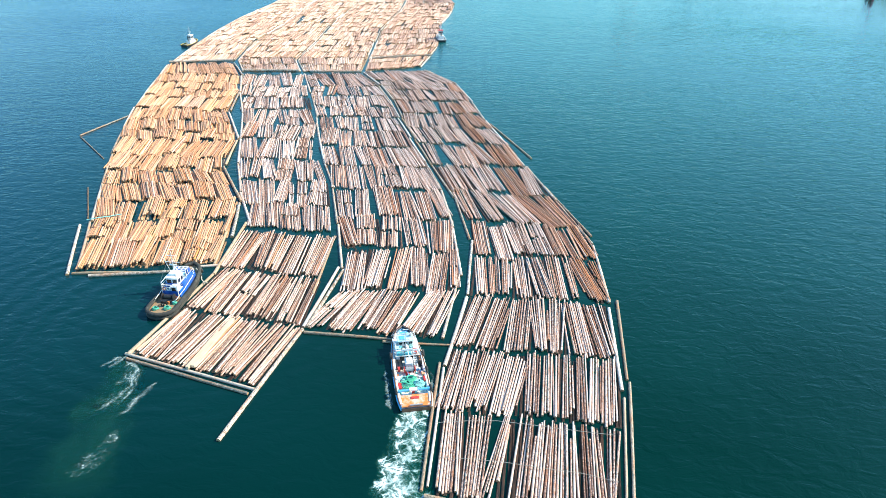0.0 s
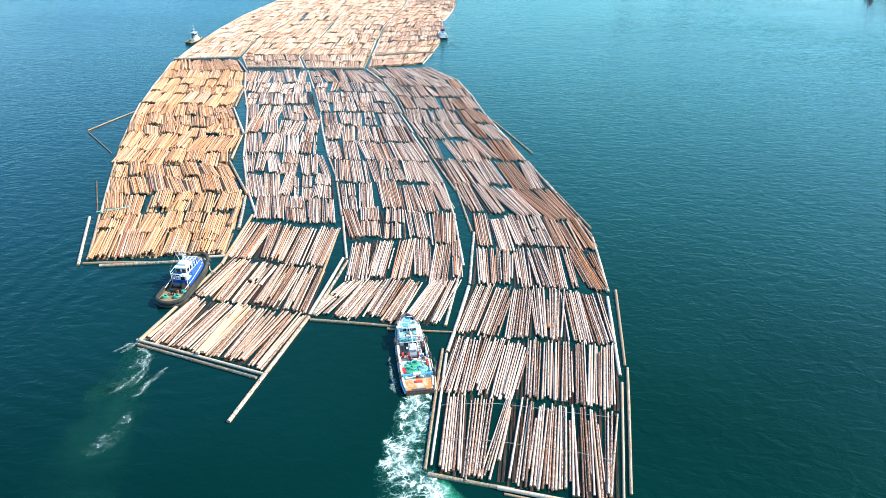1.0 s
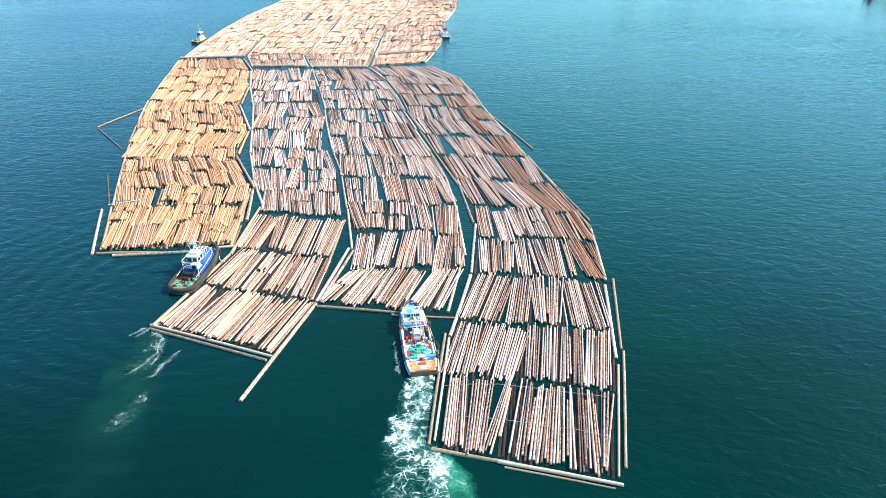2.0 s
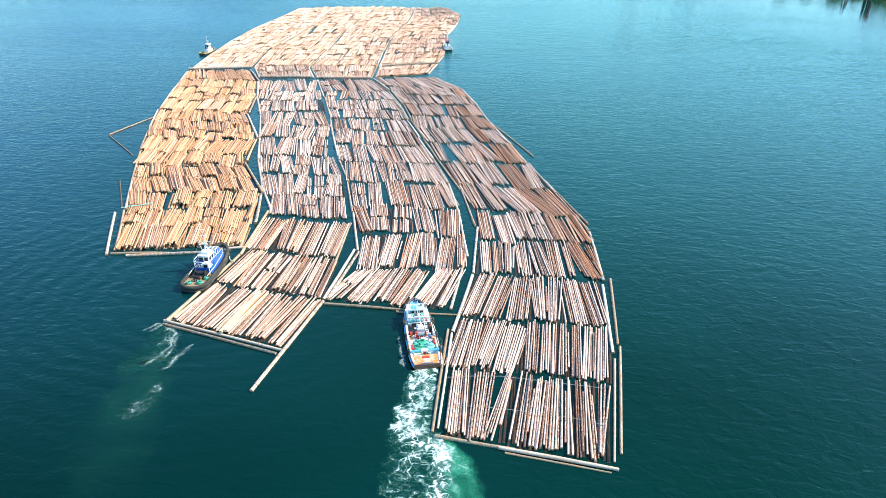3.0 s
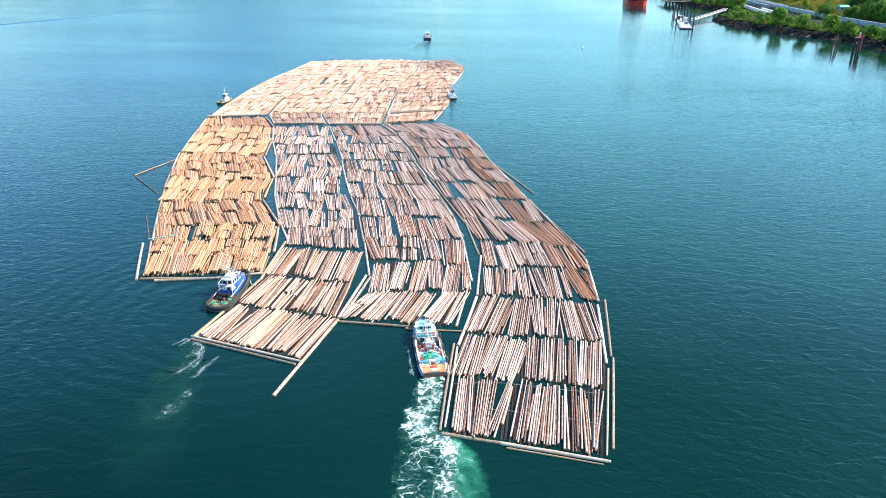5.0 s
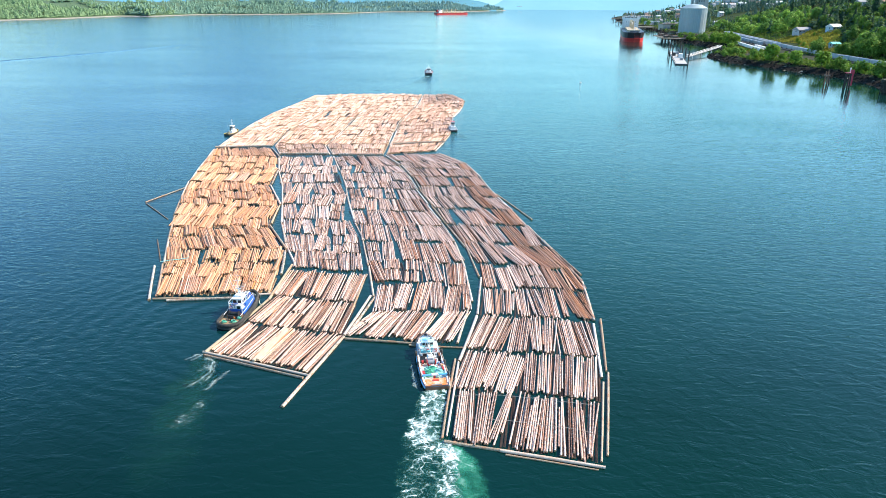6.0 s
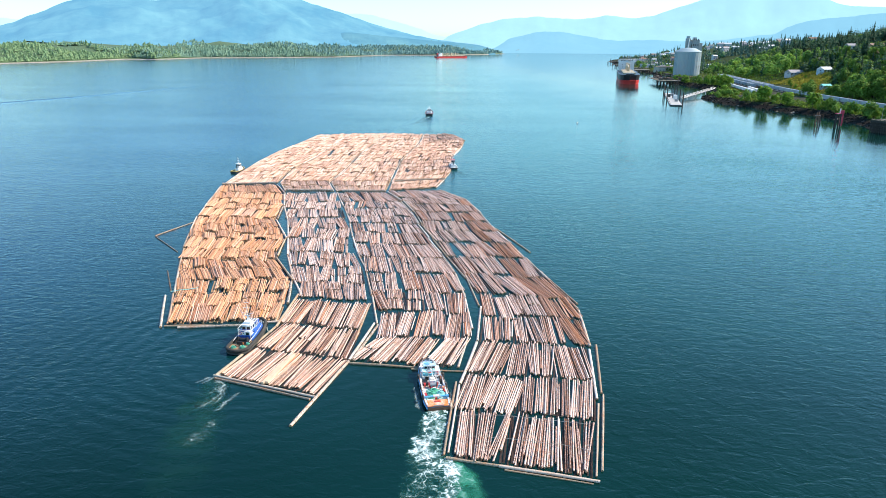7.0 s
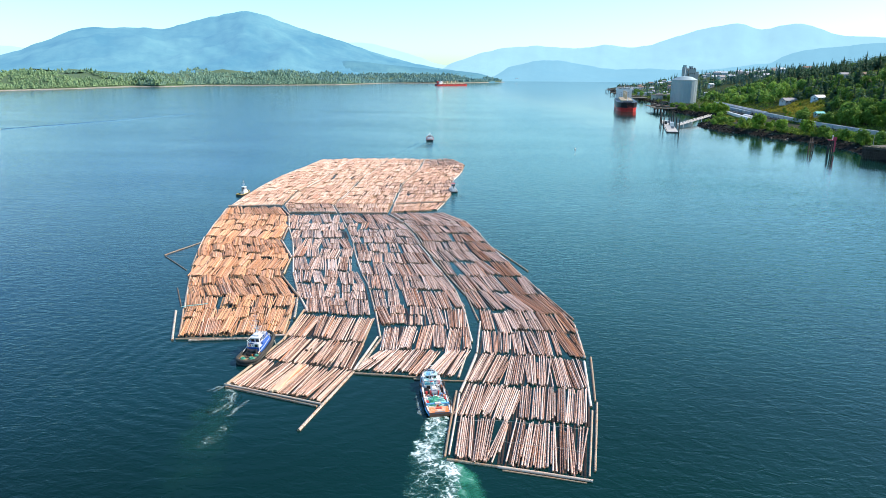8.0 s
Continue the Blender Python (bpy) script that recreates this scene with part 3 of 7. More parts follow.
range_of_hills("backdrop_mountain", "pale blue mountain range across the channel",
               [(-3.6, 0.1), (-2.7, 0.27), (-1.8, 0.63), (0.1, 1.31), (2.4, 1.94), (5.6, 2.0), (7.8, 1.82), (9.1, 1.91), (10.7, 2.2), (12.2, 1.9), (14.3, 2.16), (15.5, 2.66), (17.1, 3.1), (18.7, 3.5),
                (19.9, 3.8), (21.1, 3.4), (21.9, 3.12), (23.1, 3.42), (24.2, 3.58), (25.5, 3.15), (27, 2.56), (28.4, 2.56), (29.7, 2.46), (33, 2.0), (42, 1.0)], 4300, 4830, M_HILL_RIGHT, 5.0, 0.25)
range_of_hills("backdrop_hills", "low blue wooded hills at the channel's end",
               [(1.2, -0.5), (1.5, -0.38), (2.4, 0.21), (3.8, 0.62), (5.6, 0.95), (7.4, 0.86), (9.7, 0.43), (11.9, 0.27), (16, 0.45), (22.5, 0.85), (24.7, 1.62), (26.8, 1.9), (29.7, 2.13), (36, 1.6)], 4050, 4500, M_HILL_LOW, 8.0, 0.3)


# ---- log rafts ----
def log_mesh(seed, material, segs=9, rings=5):
    """A unit log along y, radius about 1: taper, sweep and knots."""
    rng = random.Random(seed)
    top, sx, sz = rng.uniform(0.72, 0.95), rng.uniform(-0.55, 0.55), rng.uniform(-0.2, 0.2)
    verts, faces = [], []
    for k in range(rings):
        f = k / (rings - 1)
        q = (1 + (top - 1) * f) * rng.uniform(0.95, 1.05)
        bow = math.sin(math.pi * f)
        for j in range(segs):
            a = 2 * math.pi * j / segs
            w = q * rng.uniform(0.93, 1.06)
            verts.append((w * math.cos(a) + sx * bow, f - 0.5, w * math.sin(a) + sz * bow))
    for k in range(rings - 1):
        for j in range(segs):
            a, b = k * segs, (k + 1) * segs
            faces.append((a + j, b + j, b + (j + 1) % segs, a + (j + 1) % segs))
    n = len(faces)
    faces.append(tuple(range(segs)))
    faces.append(tuple((rings - 1) * segs + j for j in range(segs - 1, -1, -1)))
    me = bpy.data.meshes.new("log")
    me.from_pydata(verts, [], faces)
    me.materials.append(material)
    me.materials.append(M_CUT)
    me.shade_smooth()
    for f in (n, n + 1):
        me.polygons[f].material_index, me.polygons[f].use_smooth = 1, False
    return me


LOG_MESHES = {key: [log_mesh(11 * i + 5, BARKS[key]) for i in range(8)] for key in ("pink", "russet", "pale", "orange", "beige", "bronze", "rust")}
STICK_MESHES = [log_mesh(900 + i, M_STICK, 10, 7) for i in range(4)]
DIM_MESHES = [log_mesh(970, M_DIM, 8, 7)]
MOSSY_MESHES = [log_mesh(950 + i, M_MOSSY, 10, 7) for i in range(2)]
rng_logs = random.Random(42)


class Heap:
    """Logs gathered into one mesh."""

    def __init__(self):
        self.v, self.f = [], []

    def add(self, p, angle, length, r, segs=6):
        c, s, o = math.cos(angle), math.sin(angle), len(self.v)
        for f, q in ((-0.5, 1.0), (0.5, 0.82)):
            for j in range(segs):
                a = 2 * math.pi * j / segs
                x, y, z = r * q * math.cos(a), f * length, r * q * math.sin(a)
                self.v.append((p[0] + c * x - s * y, p[1] + s * x + c * y, p[2] + z))
        for j in range(segs):
            k = (j + 1) % segs
            self.f.append((o + j, o + segs + j, o + segs + k, o + k))
        self.f += [tuple(o + j for j in range(segs)), tuple(o + segs + j for j in range(segs - 1, -1, -1))]

    def mesh(self, name, material, parent, segs=6):
        ob = from_lists(name, self.v, self.f, material, parent)
        ob.data.materials.append(M_CUT)
        for k, face in enumerate(ob.data.polygons):
            face.material_index = 1 if k % (segs + 2) >= segs else 0
        return ob


def lay_log(raft, origin, meshes, p, angle, length, r, tilt=0.0):
    ob = new("log", rng_logs.choice(meshes))
    ob.parent = raft
    turn = Matrix.Rotation(angle, 4, "Z") @ Matrix.Rotation(tilt, 4, "X") @ Matrix.Rotation(rng_logs.uniform(0, 6.28), 4, "Y")
    ob.matrix_basis = Matrix.Translation(Vector(p) - origin) @ turn @ Matrix.Diagonal((r, length, r, 1))
    return ob


def boomstick(raft, origin, a, b, r=0.28, mossy=False, z=0.12, name="boomstick"):
    a, b = Vector((*a[:2], z)), Vector((*b[:2], z))
    d = b - a
    ob = new(name, rng_logs.choice(DIM_MESHES if mossy == "dim" else MOSSY_MESHES if mossy else STICK_MESHES))
    ob.parent = raft
    ob.matrix_basis = Matrix.Translation((a + b) / 2 - origin) @ Matrix.Rotation(math.atan2(-d.x, d.y), 4, "Z") @ \
        Matrix.Rotation(rng_logs.uniform(0, 6), 4, "Y") @ Matrix.Diagonal((r, d.length, r, 1))
    return ob


def fence(raft, origin, line, t0, t1, r=0.26, mossy=0.0, step=19.0, off=0.0):
    """Boomsticks end to end along a stretch of a line."""
    n = max(1, round(sum(math.dist(along(line, t0 + (t1 - t0) * k / 20), along(line, t0 + (t1 - t0) * (k + 1) / 20)) for k in range(20)) / step))
    for k in range(n):
        a, b = along(line, t0 + (t1 - t0) * (k + 0.015) / n), along(line, t0 + (t1 - t0) * (k + 0.985) / n)
        j = [rng_logs.uniform(-0.25, 0.25) + off for _ in range(2)]
        boomstick(raft, origin, (a.x + j[0], a.y), (b.x + j[1], b.y), r * rng_logs.uniform(0.85, 1.15), rng_logs.random() < mossy)


def at_y(line, y):
    """The point of a line, which runs up y, at the height y of the plan."""
    return Vector((float(np.interp(y, [p[1] for p in line], [p[0] for p in line])), y))


def even(L, R, n):
    """n rows of equal depth between two lines."""
    return [(L[0][1] + (L[-1][1] - L[0][1]) * k / n, R[0][1] + (R[-1][1] - R[0][1]) * k / n) for k in range(n + 1)]


def strip(label, L, R, cuts, mix, lean=lambda k, u: 0.0, per=4, piled=0.0, radius=(0.12, 0.20), gap=0.08, wide=(2.4, 4.2), between=(0.05, 0.35),
          loose=0.1, ragged=0.5, swing=3.0, fan=2.0, fill=(0.90, 0.98), split=0.12, soak=0.6, single_rows=99, left=True, right=True, mossy=0.0,
          under=None, flat_rows=(), thin=0.05, wave=0.0, follow=1.0, red_edge=""):
    """A long raft of log bundles between two boom lines, in rows that lie between the cuts (left and right ends in y), a few rows a section."""
    rng, rows, done = rng_logs, len(cuts) - 1, 0
    while done < rows:
        n = min(per, rows - done) if rows - done != per + 1 else per + 1
        mids = [(at_y(L, cuts[k][0]) + at_y(R, cuts[k][1])) / 2 for k in (done, done + n)]
        origin = Vector((*((mids[0] + mids[1]) / 2), 0))
        raft = thing("log_raft", label, "log raft", Matrix.Translation(origin), "towed log rafts")
        heaps, sunk = {}, Heap()
        for k in range(done, done + n):
            low, high = cuts[k], cuts[k + 1]

            def at(u, f):
                p, q = at_y(L, low[0] + (high[0] - low[0]) * f), at_y(R, low[1] + (high[1] - low[1]) * f)
                return p + (q - p) * u

            width = (at(0, 0.5) - at(1, 0.5)).length
            lump = 0.0 if k in flat_rows else piled
            x, column = rng.uniform(0.2, 0.5), 0
            while x < width - 0.8:
                w = rng.uniform(*wide)
                if width - 0.3 - x - w < 1.2:
                    w = width - 0.3 - x
                u = (x + w / 2) / width
                d = at(u, 1.0) - at(u, 0.0)
                full = d.length
                angle = math.atan2(-d.x, d.y) * follow + radians(lean(k, u) + rng.gauss(0, swing))
                spread = radians(rng.gauss(0, fan))
                shift = rng.uniform(-ragged, ragged) + wave * math.sin(2.1 * column + 1.3 * k)
                if k == 0:
                    shift = abs(shift) * 0.5
                tone = rng.choices([m[0] for m in mix], [m[1] for m in mix])[0]
                if red_edge and u > 0.7 and rng.random() < 0.55:
                    tone = red_edge
                tall = lump * rng.uniform(0.65, 1.25)
                length = full * rng.uniform(*fill)
                halves = (-0.252, 0.252) if rng.random() < split else (0.0,)
                slope, y = rng.uniform(-0.18, 0.18), 0.0
                sparse = rng.random() < loose
                while True:
                    r = rng.uniform(*radius) * (1.3 if rng.random() < 0.06 else 1.0)
                    y += r
                    if y + r > w + 0.05:
                        break
                    side = y - w / 2
                    if rng.random() > (0.22 if sparse else thin):
                        mid = at((x + y) / width, 0.5)
                        hump = tall * (1 - (2 * side / w) ** 2)
                        for half in halves:
                            ln = length * (0.49 if len(halves) == 2 else 1.0) * rng.uniform(0.93, 1.02)
                            if rng.random() < 0.07:
                                ln *= rng.uniform(0.55, 0.85)
                            turn = angle + spread * side / w * 2 + rng.gauss(0, 0.010)
                            fwd = shift + slope * side + half * length + rng.gauss(0, 0.3)
                            p = (mid.x - math.sin(turn) * fwd, mid.y + math.cos(turn) * fwd, 0.20 + hump + rng.uniform(-0.10, 0.14))
                            if k < single_rows:
                                lay_log(raft, origin, LOG_MESHES[tone], p, turn, ln, r, rng.gauss(0, 0.006))
                            else:
                                heaps.setdefault(tone, Heap()).add((p[0] - origin.x, p[1] - origin.y, p[2]), turn, ln, r)
                    y += r + rng.uniform(0.3, 1.7) * gap
                x += w + rng.uniform(*between) + (rng.uniform(0.5, 1.5) if rng.random() < loose else 0.0)
                column += 1
            # soaked logs below, awash; their dark colour gives the gaps shade
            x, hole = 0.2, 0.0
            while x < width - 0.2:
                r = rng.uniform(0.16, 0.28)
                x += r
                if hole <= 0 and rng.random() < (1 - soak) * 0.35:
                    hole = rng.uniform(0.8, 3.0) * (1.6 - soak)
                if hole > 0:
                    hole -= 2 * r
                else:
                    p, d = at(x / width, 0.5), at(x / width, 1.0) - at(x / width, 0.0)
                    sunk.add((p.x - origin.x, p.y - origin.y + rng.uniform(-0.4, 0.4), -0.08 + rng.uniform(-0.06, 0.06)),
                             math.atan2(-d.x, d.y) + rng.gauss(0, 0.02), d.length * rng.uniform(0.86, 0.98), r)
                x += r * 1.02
        for tone, heap in heaps.items():
            tagged(heap.mesh("log_pack", BARKS[tone + "_joined"], raft), "", "", "", "stuff")
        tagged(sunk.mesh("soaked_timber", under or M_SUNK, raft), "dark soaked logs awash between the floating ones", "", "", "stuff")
        for on, line, e in ((left, L, 0), (right, R, 1)):
            if on:
                edge = [tuple(at_y(line, y)) for y in sorted({cuts[done][e], cuts[done + n][e], *[p[1] for p in line if cuts[done][e] < p[1] < cuts[done + n][e]]})]
                fence(raft, origin, edge, 0.0, 1.0, mossy=mossy)
        done += n
        yield raft, origin


S1A_L = [(0.3, -0.2), (1.0, 22.4), (3.5, 34.7), (4.7, 45.3), (4.7, 53.2)]
S1A_R = [(19.1, -4.0), (21.7, 9.9), (23.3, 18.6), (25.6, 40.1), (26.2, 51.0)]
S1B_L = [(3.9, 37.0), (4.7, 45.3), (4.7, 53.2), (4.6, 61.0), (1.4, 73.9), (-6.0, 99.7), (-12.2, 120.6), (-15.1, 135.5), (-21.5, 155.3), (-29.8, 172.5)]
S1B_R = [(25.4, 36.0), (26.2, 51.0), (25.7, 60.4), (19.6, 80.0), (15.2, 100.1), (9.0, 123.5), (4.4, 146.3), (0.0, 162.7), (-10.5, 177.5)]
S2_L = [(-18.6, 28.4), (-16.2, 45.9), (-18.9, 57.7), (-23.8, 79.1), (-29.0, 95.3), (-30.5, 98.1), (-33.3, 115.6), (-38.6, 133.9), (-43.4, 152.7), (-49.0, 170.0)]
S2_R = [(0.4, 26.6), (1.6, 34.6), (3.3, 46.5), (1.0, 65.5), (-0.6, 76.0), (-7.0, 99.0), (-13.2, 120.2), (-16.2, 135.0), (-22.4, 154.8), (-30.6, 170.5)]
S3_L = [(-35.0, 59.0), (-40.0, 70.2), (-41.5, 74.1), (-46.4, 89.0), (-49.7, 101.2), (-57.0, 128.4), (-62.6, 145.1), (-68.2, 167.5)]
S3_R = [(-20.2, 58.5), (-24.6, 79.1), (-29.8, 95.3), (-31.3, 98.1), (-34.1, 115.6), (-39.4, 133.9), (-44.2, 152.7), (-49.8, 169.5)]
D_L = [(-40.6, 21.6), (-36.4, 42.5), (-36.7, 60.5)]
D_R = [(-22.4, 15.6), (-19.4, 28.3), (-19.2, 37.2), (-19.3, 56.5)]
S4_L = [(-58.8, 42.6), (-65.2, 60.6), (-72.0, 79.4), (-75.0, 87.9), (-82.4, 110.9), (-88.3, 133.7), (-92.4, 154.0), (-97.0, 178.0)]
S4_R = [(-36.9, 45.8), (-37.9, 54.5), (-40.7, 69.5), (-49.6, 88.1), (-51.8, 105.1), (-60.6, 127.1), (-63.4, 145.4), (-68.4, 164.9), (-75.9, 182.0)]
F4_L = [(-97.0, 180.0), (-99.4, 215.0), (-99.3, 261.0), (-95.2, 297.8), (-92.6, 331.0)]
F4_R = [(-76.9, 186.0), (-78.9, 215.0), (-76.0, 244.5), (-75.2, 299.7), (-74.5, 340.0)]
F3_L = [(-69.0, 170.5), (-76.0, 188.2), (-78.0, 215.0), (-75.0, 244.5), (-74.3, 299.7), (-73.6, 340.5)]
F3_R = [(-50.6, 171.8), (-56.4, 189.8), (-55.0, 207.0), (-55.0, 268.8), (-50.4, 343.0)]
F2_L = [(-49.2, 172.0), (-55.4, 189.8), (-54.0, 207.0), (-54.0, 268.8), (-49.4, 343.5)]
F2_R = [(-31.0, 172.5), (-32.4, 244.6), (-28.2, 299.0), (-28.6, 341.0)]
F1_L = [(-29.6, 174.0), (-31.4, 244.6), (-27.2, 299.0), (-27.6, 341.0)]
F1_R = [(-11.4, 180.5), (-10.3, 188.4), (-6.9, 215.0), (-7.2, 259.3), (-3.2, 285.7), (-2.0, 318.5), (-10.4, 344.0)]


S1A_CUTS = [(-0.3, -3.6), (13.0, 10.3), (24.8, 23.2), (38.0, 36.7)]
S1B_CUTS = [(38.0, 36.7), (50.3, 50.0), (63.5, 62.0), (77.7, 75.9), (91.5, 91.5), (105.0, 105.0), (117.5, 117.3), (129.3, 129.0), (141.2, 140.3), (152.4, 150.5), (162.4, 160.0), (172.4, 176.8)]
S2_CUTS = [(28.6, 26.7), (39.0, 38.9), (52.2, 52.3), (64.4, 64.4), (77.5, 77.7), (89.8, 90.0), (101.8, 102.3), (113.8, 114.2), (124.3, 124.7), (133.2, 134.1), (143.5, 144.4), (154.2, 155.0), (169.4, 170.0)]
S3_CUTS = [(59.2, 57.6), (69.9, 68.5), (81.5, 80.7), (93.1, 92.9), (106.1, 106.6), (117.8, 117.8), (130.4, 131.0), (141.8, 142.3), (153.1, 153.6), (167.2, 168.8)]
D_CUTS = [(21.6, 15.8), (32.8, 28.6), (44.8, 41.9), (58.4, 56.3)]
S4_CUTS = [(42.8, 46.0), (52.6, 54.4), (60.4, 62.2), (69.0, 70.6), (77.3, 78.6), (84.7, 85.3), (94.3, 92.6), (104.6, 103.5), (112.0, 109.5), (120.4, 117.0), (130.4, 127.0), (140.7, 139.0), (148.5, 147.0), (156.0, 155.4), (165.0, 166.0), (177.6, 181.6)]


def s1_lean(k, u):
    """Degrees by which the bundles of the near rows lie askew, from one side to the other."""
    return table(u, [[(0, 0), (0.26, 0), (0.34, -9), (0.58, -7), (0.64, 2), (1, 1)], [(0, -9), (0.5, -7), (0.53, 1), (1, 2)],
                     [(0, -4), (0.4, -2), (0.5, 3), (1, 6)]][k])


def s4_lean(k, u):
    """The piled bundles lie in waves that run aslant over the rows."""
    turns = (-2, -3, -8, -4, 7, 5, -9, -8, -2, 7, -5, -8, 3, -6, 2, 8, 4)
    return float(np.interp(k + 1.7 * (1 - u), range(len(turns)), turns)) * (1 - 0.45 * u)


FLAT = dict(radius=(0.09, 0.155), gap=0.06, loose=0.03, swing=2.6, fan=1.6, ragged=0.55)
AFAR = dict(radius=(0.095, 0.155), gap=0.025, wide=(2.2, 4.2), loose=0.05, swing=2.9, fan=1.5, ragged=1.3, soak=0.2, split=0.2, fill=(0.925, 1.01))
PILED = dict(piled=0.4, radius=(0.11, 0.18), gap=0.02, wide=(3.2, 4.2), between=(0.04, 0.28), loose=0.015, thin=0.01, swing=2.0, fan=1.0, ragged=0.8, fill=(0.96, 1.06), soak=0.9, split=0.06, wave=1.5)
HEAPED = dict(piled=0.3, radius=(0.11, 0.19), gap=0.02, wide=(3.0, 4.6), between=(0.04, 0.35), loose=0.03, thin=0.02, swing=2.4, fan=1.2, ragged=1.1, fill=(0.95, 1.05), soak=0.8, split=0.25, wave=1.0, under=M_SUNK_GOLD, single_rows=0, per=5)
rafts = {}
for name, args in (
    ("S1A", dict(label="floating raft of pinkish grey logs inside weathered boomsticks", L=S1A_L, R=S1A_R, cuts=S1A_CUTS, mix=[("pink", 1)], lean=s1_lean, mossy=0.25, per=3, right=False, left=False,
                 **{**FLAT, "radius": (0.085, 0.15), "gap": 0.06, "soak": 0.75, "fan": 1.4, "swing": 1.8, "loose": 0.0, "between": (0.0, 0.18), "wide": (2.6, 4.6), "fill": (0.92, 1.0)})),
    ("D", dict(label="floating raft of pale peeled logs jutting beside the tugs", L=D_L, R=D_R, cuts=D_CUTS, mix=[("pale", 4), ("russet", 1)], lean=lambda k, u: -2.0, per=3, left=False, right=False,
               **{**FLAT, "gap": 0.055, "soak": 1.0, "loose": 0.0, "between": (0.1, 0.4), "wide": (2.6, 5.0), "fill": (0.92, 1.0), "swing": 2.0})),
    ("S2", dict(label="floating raft of pinkish logs in gappy rows", L=S2_L, R=S2_R, cuts=S2_CUTS, mix=[("pink", 1), ("beige", 2), ("russet", 1)], lean=lambda k, u: -13 if k == 0 else (3.0 * u if k > 2 else 0), single_rows=8, follow=0.75, **AFAR)),
    ("S1B", dict(label="floating raft of reddish brown and grey logs", L=S1B_L, R=S1B_R, cuts=S1B_CUTS, mix=[("russet", 2), ("pink", 3)], lean=lambda k, u: 5.0 * u if k else 2 + 4 * u, single_rows=8, follow=0.85, red_edge="rust", **{**AFAR, "soak": 0.3})),
    ("S3", dict(label="floating raft of pinkish brown logs in gappy rows", L=S3_L, R=S3_R, cuts=S3_CUTS, mix=[("beige", 2), ("pink", 1), ("russet", 1)], follow=0.75, right=False, single_rows=7, **AFAR)),
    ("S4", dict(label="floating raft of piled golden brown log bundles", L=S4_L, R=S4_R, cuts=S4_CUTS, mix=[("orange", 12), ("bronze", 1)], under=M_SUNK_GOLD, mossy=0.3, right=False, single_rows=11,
                lean=s4_lean, **PILED)),
    ("F4", dict(label="floating raft of piled cream coloured log bundles", L=F4_L, R=F4_R, cuts=even(F4_L, F4_R, 17), mix=[("cream", 2), ("tan", 2)], **HEAPED)),
    ("F3", dict(label="floating raft of cream coloured log bundles", L=F3_L, R=F3_R, cuts=even(F3_L, F3_R, 18), mix=[("cream", 1), ("tan", 1)], flat_rows=(0, 1), **{**HEAPED, "loose": 0.07})),
    ("F2", dict(label="floating raft of cream coloured log bundles", L=F2_L, R=F2_R, cuts=even(F2_L, F2_R, 18), mix=[("cream", 1), ("tan", 1)], **HEAPED)),
    ("F1", dict(label="floating raft of tan log bundles", L=F1_L, R=F1_R, cuts=even(F1_L, F1_R, 17), mix=[("tan", 3), ("cream", 1)], **{**HEAPED, "fill": (0.92, 1.02)})),
):
    rafts[name] = list(strip(**args))

# boomsticks across the ends and loose ones
near, o = rafts["S1A"][0]
boomstick(near, o, (-0.5, -0.2), (8.6, -2.0), 0.25, True)
boomstick(near, o, (6.8, -1.75), (19.9, -4.5), 0.24)
boomstick(near, o, (7.5, -2.5), (19.0, -4.95), 0.14, True, 0.05)
boomstick(near, o, (24.5, 18.6), (20.6, -2.1), 0.19, True)
boomstick(near, o, (23.2, 15.6), (19.6, -3.4), 0.19, True)
boomstick(near, o, (0.35, 21.6), (-0.85, 0.4), 0.2, True)
boomstick(near, o, (0.9, 20.6), (-0.25, 1.0), 0.19)
boomstick(near, o, (3.9, 37.6), (1.0, 21.0), 0.28)
boomstick(near, o, (25.0, 35.5), (23.2, 17.0), 0.24)
boomstick(near, o, (26.6, 37.5), (24.3, 19.1), 0.24, True)
jut, o = rafts["D"][0]
boomstick(jut, o, (-41.4, 21.8), (-22.4, 15.4), 0.22)
boomstick(jut, o, (-40.8, 20.8), (-23.0, 14.6), 0.21)
boomstick(jut, o, (-19.2, 28.3), (-24.1, 6.7), 0.27)
boomstick(jut, o, (-41.0, 21.6), (-36.6, 42.6), 0.29, True)
boomstick(jut, o, (-36.5, 42.6), (-36.6, 61.0), 0.29)
boomstick(jut, o, (-19.2, 28.8), (-17.0, 45.6), 0.27)
boomstick(jut, o, (-19.6, 37.5), (-19.5, 56.4), 0.26, True)
mid_raft, o = rafts["S2"][0]
boomstick(mid_raft, o, (-18.8, 27.6), (-6.0, 26.4), 0.25, True)
boomstick(mid_raft, o, (-7.6, 25.9), (1.6, 25.5), 0.2, True)
left_raft, o = rafts["S4"][0]
boomstick(left_raft, o, (-59.0, 41.8), (-48.5, 42.6), 0.24, True)
boomstick(left_raft, o, (-56.0, 41.2), (-42.0, 43.4), 0.29)
boomstick(left_raft, o, (-43.0, 44.3), (-36.6, 45.4), 0.26)
boomstick(left_raft, o, (-59.6, 41.4), (-66.3, 58.6), 0.26)
boomstick(left_raft, o, (-66.3, 61.6), (-73.2, 75.4), 0.15, "dim")
boomstick(left_raft, o, (-40.4, 66.9), (-37.4, 45.6), 0.27)
outer, o = rafts["S4"][1]
boomstick(outer, o, (-90.6, 106.4), (-85.4, 123.4), 0.17)
boomstick(outer, o, (-90.0, 105.4), (-77.6, 91.4), 0.13, "dim")
